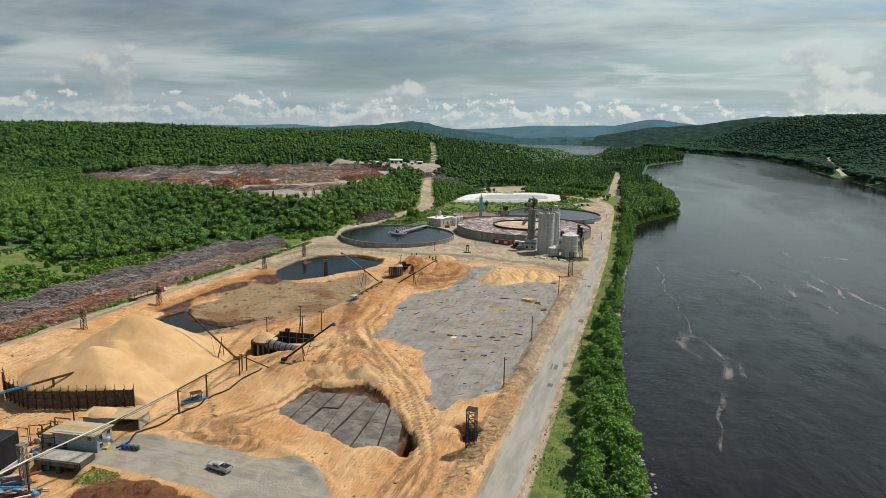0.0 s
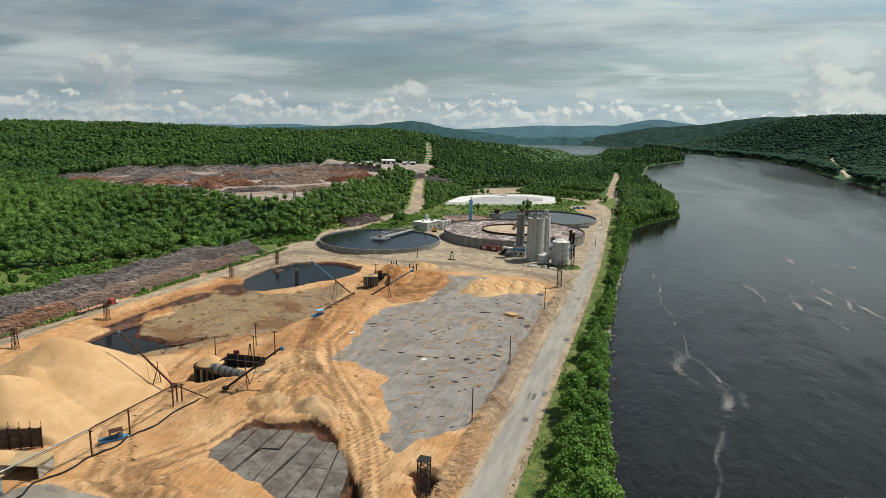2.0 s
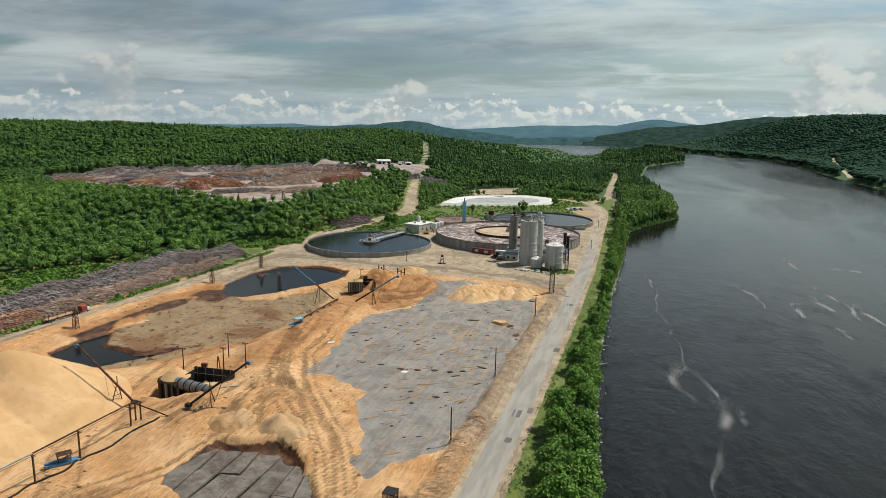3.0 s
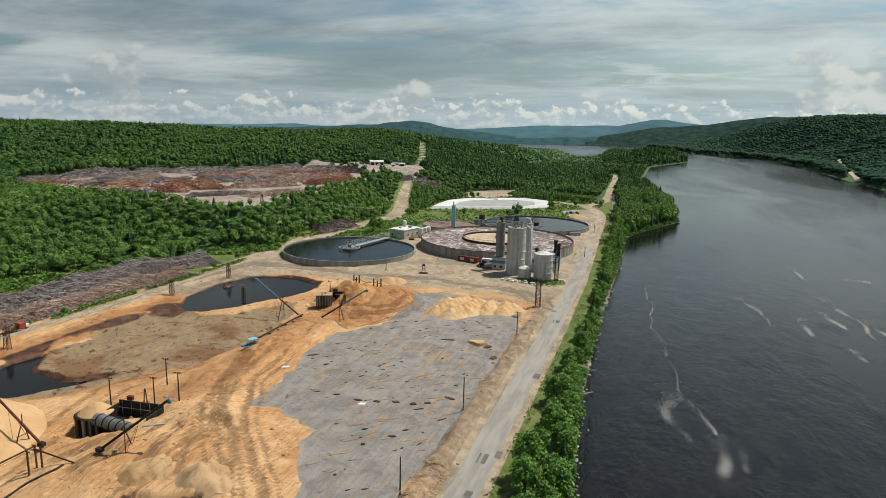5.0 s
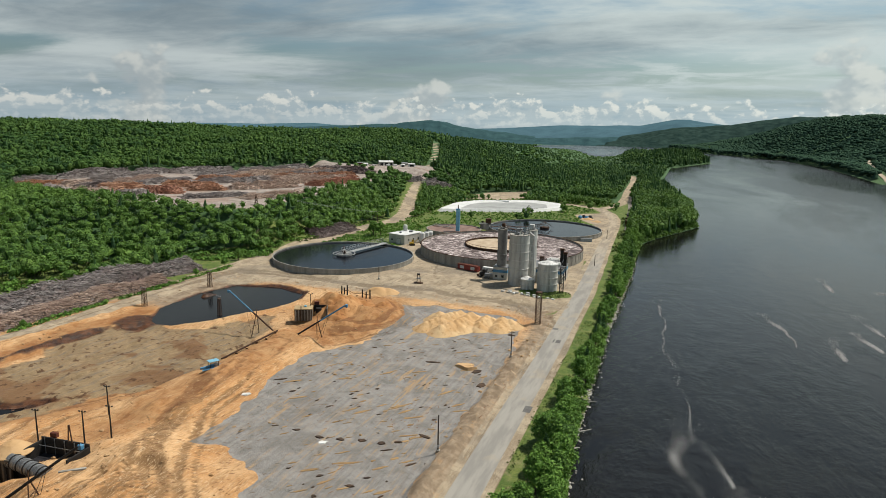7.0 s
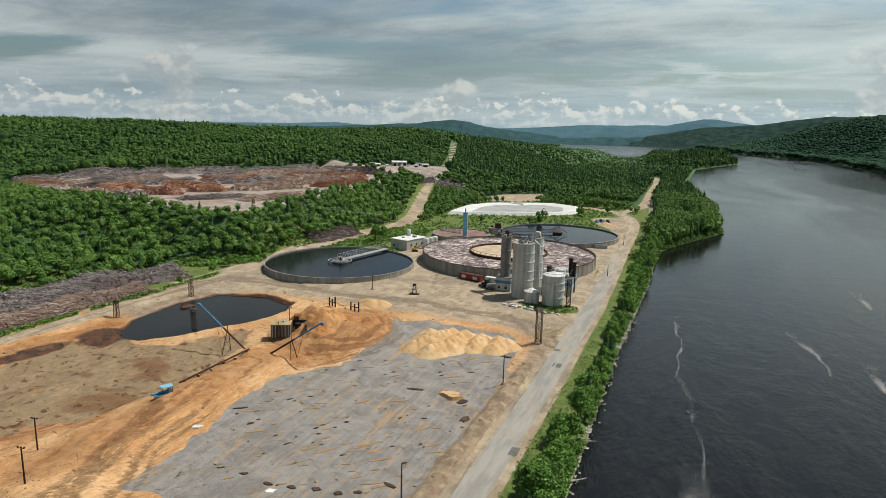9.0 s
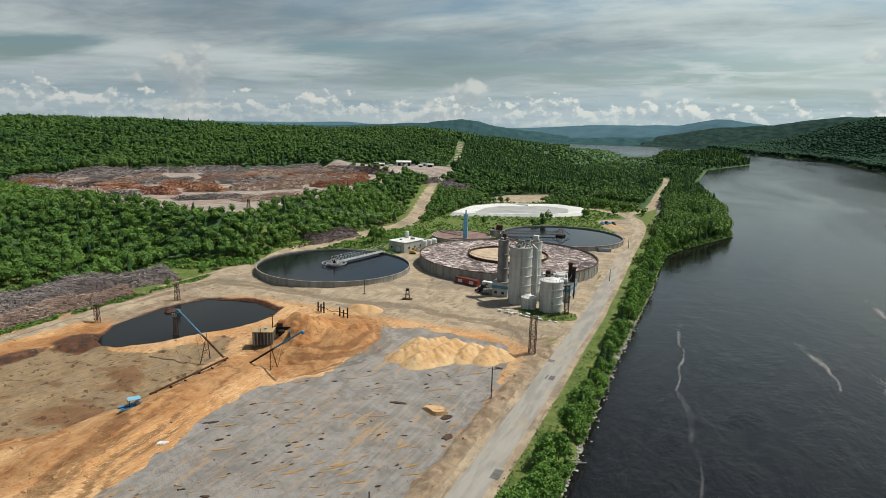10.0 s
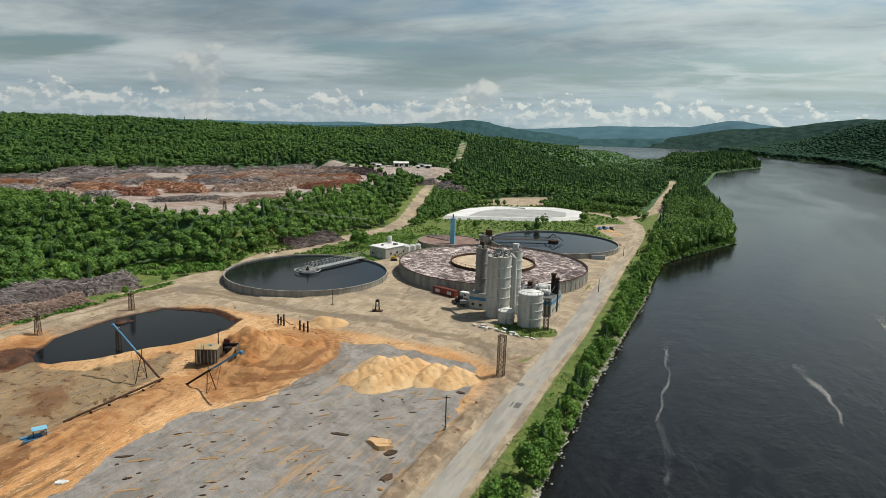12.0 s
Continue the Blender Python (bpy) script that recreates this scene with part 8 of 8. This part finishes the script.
cuts = [(-85.2, 143, 1.0, 0.10), (-80.0, 143, 1.0, 0.04), (-75.2, 143, 1.0, 0.16), (-70.8, 142, 1.0, 0.02), (-65.0, 140, 1.0, 0.12), (-59.8, 138, 1.0, 0.25), (-78, 143.5, -0.22, 1.0), (-68, 139.5, -0.12, 1.0)]
for x, y, nx_, ny_ in cuts:
    geom = bm.verts[:] + bm.edges[:] + bm.faces[:]
    if ny_ > 0.5:
        geom = [f for f in bm.faces if abs(f.calc_center_median().x - x) < 7]
        geom = list({e for f in geom for e in f.edges}) + list({v for f in geom for v in f.verts}) + geom
    bmesh.ops.bisect_plane(bm, geom=geom, plane_co=(x, y, 0), plane_no=(nx_, ny_, 0))
pit_slab = thing("broken_pit_slab", -72, 140, YARD, 0, "cracked and stained concrete slab lying in a shallow pit", "slab")
for face in bm.faces:
    c = face.calc_center_median()
    if len(face.verts) < 3 or face.calc_area() < 1.0:
        continue
    drop = -0.42 - 0.35 * min(1, max(0, (c.x + 86) / 32)) + rng.uniform(-0.12, 0.12)
    tx_, ty_ = rng.normal(0, 0.016, 2)
    plate = bmesh.new()
    wide = max(abs(v.co.x - c.x) for v in face.verts)
    squeeze = 1 - 0.34 / max(wide, 1.0)
    ring_ = [((v.co.x - c.x) * squeeze + rng.uniform(-0.1, 0.1), (v.co.y - c.y) * 0.995 + rng.uniform(-0.08, 0.08)) for v in face.verts]
    top_ = [plate.verts.new((x, y, x * tx_ + y * ty_ - 0.02 * (x + 0))) for x, y in ring_]
    low_ = [plate.verts.new((x, y, x * tx_ + y * ty_ - 0.55)) for x, y in ring_]
    plate.faces.new(top_)
    for i in range(len(ring_)):
        plate.faces.new((top_[i - 1], low_[i - 1], low_[i], top_[i]))
    o = part("slab_plate", plate, PLATE, pit_slab)
    o.matrix_basis = pose(c.x + 72, c.y - 140, drop)
bm.free()

# asphalt patches on the road
PATCH = worn("dark_asphalt_patch", (0.133, 0.129, 0.121), (0.094, 0.090, 0.086), 2.0, 0.9)
for x, y, a, b in ((-25.6, 193, 2.2, 4.5), (-22.6, 196, 1.4, 3.2), (-24.5, 178, 1.6, 2.6), (-23.2, 246, 2.0, 4.0), (-26.4, 304, 2.6, 3.4), (-29.6, 318, 2.0, 2.0)):
    o = part("road_patch", box(a, b, 0.03, bevel=0.01), PATCH)
    o.matrix_basis = pose(x, y, gz(x, y) + 0.08)
    tagged(o, "dark asphalt repair patch in the road", "road patch", "road patches", "structure")

# log truck on the west track
t = thing("log_truck", -204.0, 214, None, 88, "red log truck with an empty rusty trailer on the dirt track", "truck")
part("cab", box(2.6, 2.3, 2.3, (8.4, 0, 0.8), bevel=0.2), RED, t)
part("bonnet", box(1.6, 2.0, 1.3, (10.3, 0, 0.8), bevel=0.2), WHITE, t)
part("windscreen", box(0.08, 1.9, 0.8, (9.7, 0, 2.1)), GLASS, t)
part("frame", box(17, 0.9, 0.4, (0, 0, 0.9)), RUST, t)
for x in (-7, -3.5, 0, 3.5):
    for s in (-1, 1):
        part("stake", box(0.14, 0.14, 2.0, (x, s * 1.15, 1.2)), RUST, t)
for i in range(7):
    part("log", pipe((-7.5, -0.9 + 0.3 * i, 1.5 + 0.1 * (i % 2)), (4.2, -0.85 + 0.3 * i, 1.5 + 0.1 * (i % 3)), 0.17, None, 8), BROWN_LOGS, t)
for x in (9.8, 6.4, 5.2, -5.5, -6.8):
    for s in (-0.95, 0.95):
        wheel(t, x, s, 0.52, 0.4)

# works at the south-west corner
t = thing("black_shed", -131, 92, -1.6, 12, "tall shed wrapped in black tarpaulin", "shed")
part("wall", box(6, 6, 7.2, bevel=0.15), TARP, t)
part("base", box(6.6, 6.6, 0.8, bevel=0.05), CREAM, t)
for i in range(5):
    part("seam", box(0.12, 6.08, 7.1, (-2.4 + 1.2 * i, 0, 0)), BLACK, t)
t = thing("loading_dock", -119.5, 98.4, -1.0, 8, "concrete loading dock with a dark underside", "dock")
part("deck", box(11, 4.4, 0.5, (0, 0, 0.4), bevel=0.04), CONCRETE, t)
part("front_beam", box(11, 0.5, 1.0, (0, -2.2, -0.4)), DARK_CONCRETE, t)
# walls added under the deck, coloured dark for the hollow's shade
part("back_wall", box(11.4, 0.4, 4.2, (0, 2.3, -3.4)), DARK_CONCRETE, t)
part("side_wall", box(0.4, 4.4, 4.2, (5.6, 0, -3.4)), DARK_CONCRETE, t)
for x in (-4.5, 0, 4.8):
    part("pier", box(0.9, 1.2, 3.6, (x, -1.6, -3.2)), DARK_CONCRETE, t)
t = thing("work_platform", -127.5, 106.5, -1.0, 10, "rusty railed platform with frames beside the hut", "platform")
part("deck", box(13, 4.2, 0.3, (0, 0, 1.0)), RUST, t)
for i in range(7):
    for s in (-2, 2):
        part("post", box(0.16, 0.16, 2.6, (-6 + 2 * i, s, 0)), RUST, t)
for s in (-2, 2):
    part("handrail", beam((-6, s, 2.5), (6, s, 2.5), 0.12), RUST, t)
part("frame", beam((-3, 0, 1.2), (-3, 0, 4.6), 0.2, beam((1, 0, 1.2), (1, 0, 4.6), 0.2, beam((-3, 0, 4.6), (1, 0, 4.6), 0.2))), RUST, t)
part("motor", box(1.4, 1.0, 1.0, (3, 0.4, 1.3), bevel=0.1), RED, t)
part("motor", box(1.2, 0.9, 0.8, (-1, -0.6, 1.3), bevel=0.1), BLUE, t)
part("drum", pipe((5, -0.6, 1.9), (5, 0.8, 1.9), 0.6, None, 16), STEEL, t)
tones = [RED, BLUE, STEEL, RUST, WHITE, RED_RUST, BLUE, CREAM]
for i in range(26):
    a = rng.uniform(18, 55)
    x, y = -122 + rng.uniform(-5, 5), 87 + rng.uniform(-4, 4)
    l = rng.uniform(4, 9)
    t = thing("scrap_pipe", x, y, gz(x, y) + 0.2 + 0.07 * i, a, "loose painted steel pipe in a scrap heap", "pipe", "scrap pipes")
    part("pipe", pipe((-l / 2, 0, 0), (l / 2, 0, rng.uniform(-0.4, 0.6)), rng.uniform(0.12, 0.32), None, 10), tones[i % 8], t)
for i in range(30):
    x, y = -134 + rng.uniform(0, 12), 96 + rng.uniform(0, 15)
    t = thing("scrap_crate", x, y, None, rng.uniform(0, 90), "weathered crate or drum standing beside the platform", "crate", "clutter by the platform")
    if i % 3:
        part("body", box(rng.uniform(0.7, 1.8), rng.uniform(0.6, 1.2), rng.uniform(0.5, 1.3), bevel=0.06), tones[i % 8], t)
    else:
        part("drum", spun([(0.35, 0), (0.35, 0.9), (0.01, 0.92)], 14), tones[(i + 3) % 8], t)
for i in range(3):
    t = thing("tarp_bundle", -124 + 3.4 * i, 86.5 + 1.2 * i, None, 35, "blue tarpaulin bundle among the scrap pipes", "bundle", "tarpaulin bundles")
    part("cover", spun([(1.3, -0.2), (1.2, 0.5), (0.6, 1.0), (0.01, 1.1)], 10), BLUE, t)
lattice_tower(-121.5, 90.5, 9.4, 1.2, "grey steel lattice post carrying the pipe", False, STEEL, group="pipe trestle", taper=1.0)
for x, y, h in ((-128, 109, 6.0), (-131, 103, 4.0)):
    pole(x, y, h, "thin rusty post beside the platform", False, 1, RUST, "lamp_post", "yard lamp posts", False)
t = tagged(new("tilted_conveyor"), "rusty and blue conveyor arm above the timber wall", "conveyor")
t.matrix_basis = pose(-147, 116, YARD)
part("lower_arm", beam((-10, -18, 6.0), (-0.6, -1.5, 7.0), 0.5), BLUE, t, "blue painted half")
part("upper_arm", beam((-0.6, -1.5, 7.0), (3.4, 7.6, 7.4), 0.5), RED_RUST, t)
part("post", beam((1.4, 3.0, -0.5), (1.4, 3.0, 7.0), 0.4), RED_RUST, t)
x, y = scatter(-111, -103, 92.5, 98, 0.38)
low_plants("gate_weeds", x, y, "green weeds on the bank below the hut", (0.12, 0.40), 9, LEAF)
for i in range(7):
    x, y, h_ = -134 + 1.9 * i, 100.5 + 1.7 * (i % 4), rng.uniform(2.6, 4.6)
    t = thing("pipe_frame", x, y, None, 10 + 20 * (i % 3), "rusty pipe frame standing among the clutter", "frame", "rusty frames by the hut")
    for s in (-1.3, 1.3):
        part("upright", beam((s, 0, -0.3), (s, 0, h_), 0.14), RUST if i % 3 else STEEL, t)
    part("crossbar", beam((-1.5, 0, h_ - 0.1), (1.5, 0, h_ - 0.1), 0.12), RUST, t)
    part("crossbar", beam((-1.4, 0, h_ * 0.5), (1.4, 0, h_ * 0.5), 0.10), RED_RUST, t)


# ---- lagoon, far sheds, railway and houses ----
ring = np.array(WHITE_LAGOON, float)
c = ring.mean(0)
bm = bmesh.new()
loops = []
for grow, z in ((1.06, -1.6), (1.0, 1.3), (0.96, 1.6), (0.90, 1.3), (0.72, 0.2)):
    p = c + (ring - c) * grow
    fine = np.concatenate([np.linspace(a, b, 7)[:-1] for a, b in zip(p, np.roll(p, -1, 0))])
    fine = (np.roll(fine, 1, 0) + 2 * fine + np.roll(fine, -1, 0)) / 4
    loops.append([bm.verts.new((x - c[0], y - c[1], z)) for x, y in fine])
for p, q in zip(loops, loops[1:]):
    for i in range(len(p)):
        bm.faces.new((p[i], p[(i + 1) % len(p)], q[(i + 1) % len(q)], q[i]))
inner = [v.co.copy() for v in loops[-1]]
t = tagged(new("lagoon"), "white-lined lagoon bank behind the basins", "lagoon")
t.matrix_basis = pose(c[0], c[1], 0)
part("bank", bm, LINER, t)
bm = bmesh.new()
bm.faces.new([bm.verts.new((v.x, v.y, 0.35)) for v in inner])
part("sludge_sheet", bm, LINER_WET, t, "grey wet sheet inside the white bank")


def shed(x, y, sx, sy, h, turn, wall, roof, label, doors=0, z=None):
    t = thing("shed", x, y, z, turn, label, "building", "far sheds")
    part("wall", box(sx, sy, h + 0.6, (0, 0, -0.6), bevel=0.04), wall, t)
    bm = bmesh.new()
    v = [bm.verts.new(p) for p in ((-sx / 2 - 0.3, -sy / 2 - 0.4, h - 0.1), (sx / 2 + 0.3, -sy / 2 - 0.4, h - 0.1), (sx / 2 + 0.3, sy / 2 + 0.4, h - 0.1), (-sx / 2 - 0.3, sy / 2 + 0.4, h - 0.1), (-sx / 2 - 0.3, 0, h + sy * 0.16), (sx / 2 + 0.3, 0, h + sy * 0.16))]
    for f in ((0, 1, 5, 4), (3, 4, 5, 2), (0, 4, 3), (1, 2, 5), (0, 3, 2, 1)):
        bm.faces.new([v[i] for i in f])
    part("roof", bm, roof, t)
    for i in range(doors):
        part("door", box(sx / doors * 0.62, 0.12, h * 0.72, (-sx / 2 + sx * (i + 0.5) / doors, -sy / 2 - 0.03, 0)), BLACK, t)
    return t


shed(-330, 800, 17, 9, 4.5, 35, CREAM, WHITE, "white open-fronted machine shed on the hill", 3)
shed(-345, 775, 6, 5, 2.8, 35, WHITE, WHITE, "small white hut on the hill", 1)
shed(-312, 815, 7, 5, 2.8, 35, CREAM, STEEL, "small grey hut on the hill", 1)
shed(-296, 800, 8, 5, 3.2, 30, WHITE, WHITE, "small white-roofed hut beside the hill road", 1)
shed(-303, 790, 5, 4, 2.5, 30, WHITE, WHITE, "small white-roofed hut beside the hill road", 1)
shed(-360, 790, 7, 5, 2.4, 30, RED, STEEL, "small red hut on the hill", 1)
for x, y in ((-130, 770), (-118, 776), (-104, 768), (-122, 790), (-96, 782)):
    shed(x, y, 9, 5, 3.0, rng.uniform(0, 90), WHITE, WHITE if x < -110 else STEEL, "pale house half hidden in the trees", 1)
for x, y in ((-322, 790), (-316, 796), (-338, 784)):
    t = thing("parked_van", x, y, None, 50, "pale van parked by the hill sheds", "van", "parked vans")
    part("body", box(4.8, 1.9, 1.5, (0, 0, 0.4), bevel=0.2), WHITE, t)
    part("windscreen", box(0.08, 1.6, 0.6, (2.35, 0, 1.1)), GLASS, t)
    for a in (-1.5, 1.5):
        for s in (-0.9, 0.9):
            wheel(t, a, s, 0.35, 0.22)
t = thing("dredge_hut", -152, 690, None, 10, "long white tank trailer behind the lagoon", "trailer")
part("tank", pipe((-6, 0, 1.8), (6, 0, 1.8), 1.2, None, 18), WHITE, t)
part("cradle", box(11, 1.6, 0.6, (0, 0, 0.2)), BLACK, t)
t = thing("agitator", -118, 655, 0.3, 20, "rusty agitator frame floating in the lagoon", "machine")
part("deck", box(5, 2, 0.4), RUST, t)
for x in (-2, 0, 2):
    part("frame", beam((x, -0.8, 0.4), (0, 0, 3.0), 0.18), RUST, t)
t = thing("belt_press", -117.5, 520, -1.2, 15, "rusty scraper house on steel legs behind the basin", "machine")
for x in (-4, 0, 4):
    for s in (-2.2, 2.2):
        part("leg", beam((x, s, 0), (x, s, 6), 0.35), RUST, t)
part("deck", box(10, 5.4, 0.5, (0, 0, 5.6), bevel=0.05), STEEL, t)
part("tank", spun([(3.0, 2.0), (3.0, 6.0), (2.6, 6.4), (0.01, 6.4)], 24, at=(-1, 0)), CONCRETE, t)
part("house", box(4.0, 3.4, 3.4, (1.5, 0, 6.1), bevel=0.1), RUST, t)
part("motor", box(1.4, 1.4, 1.2, (-2.6, 0.4, 6.4), bevel=0.1), BLACK, t)
part("handrail", beam((-4.8, -2.6, 7.1), (4.8, -2.6, 7.1), 0.12, beam((-4.8, 2.6, 7.1), (4.8, 2.6, 7.1), 0.12)), RUST, t)
for i in range(4):
    t = thing("tarp_heap", -67 + 2.6 * i, 622 + 1.5 * (i % 2), None, 30 * i, "heap covered with blue-black tarpaulin", "heap", "tarpaulin heaps")
    part("tarp", spun([(2.4, -0.3), (2.0, 1.1), (1.0, 2.3 + 0.4 * (i % 2)), (0.01, 2.6)], 9), TARP if i % 2 else BLUE, t)
t = thing("service_box", -46.5, 513, None, 20, "long pale blue service box at the basin wall", "container")
part("body", box(7.5, 2.2, 2.0, bevel=0.06), SIDING, t)
part("roof", box(7.7, 2.4, 0.12, (0, 0, 2.0)), STEEL, t)
for y, hue, mat in ((604, "dark red", RED_RUST), (622, "dark brown", RUST), (640, "dark brown", BLACK)):
    x = np.interp(y, [600, 700], [-27.5, -33.5])
    t = thing("rail_wagon", x, y, None, 93, f"{hue} rail wagon on the siding by the wood", "rail wagon", "rail wagons")
    part("body", box(14, 2.8, 2.6, (0, 0, 1.1), bevel=0.06), mat, t)
    for i in range(8):
        part("rib", box(0.16, 2.94, 2.5, (-6.1 + 1.75 * i, 0, 1.1)), mat, t)
    for a in (-4.6, 4.6):
        part("bogie", box(2.6, 2.2, 0.9, (a, 0, 0.1), bevel=0.1), BLACK, t)
BALLAST = worn("rail_ballast", (0.25, 0.225, 0.19), (0.14, 0.125, 0.11), 1.5, 0.95)
rail_line = [(-25.5, 570), (-28.5, 620), (-33.5, 700), (-40, 780), (-46, 900), (-50, 1000)]
tagged(new("trim_rail_bed", ribbon_mesh("trim_rail_bed", ribbon(rail_line, (-1.7, 0, 1.7), 0.15), BALLAST)), "stony railway bed beside the river wood", "railway", kind="structure")
for off in (-0.72, 0.72):
    g = ribbon(rail_line, (off - 0.06, off + 0.06), 0.34)
    tagged(new("rail", ribbon_mesh("rail", g, RUST)), "rusty steel rail of the siding", "rail", "siding rails")
shed(-17, 628, 8, 6, 3.2, 20, CREAM, STEEL, "small pale cabin among the trees on the point", 1)
far_road = ribbon([(307, 1262), (330, 1390), (352, 1520), (390, 1770)], (-4.0, 0, 4.0), 0.9)
PALE_DIRT = worn("pale_dirt", (0.390, 0.328, 0.242), (0.281, 0.234, 0.172), 0.2, 0.95)
tagged(new("road_far_bank", ribbon_mesh("road_far_bank", far_road, PALE_DIRT)), "pale dirt road on the far bank", "road", kind="structure")
shed(322, 1122, 10, 7, 4.0, 30, CREAM, STEEL, "grey house in a clearing across the river", 1)
shed(318, 1098, 7, 5, 3.0, 60, WHITE, STEEL, "small pale hut in a clearing across the river", 1)
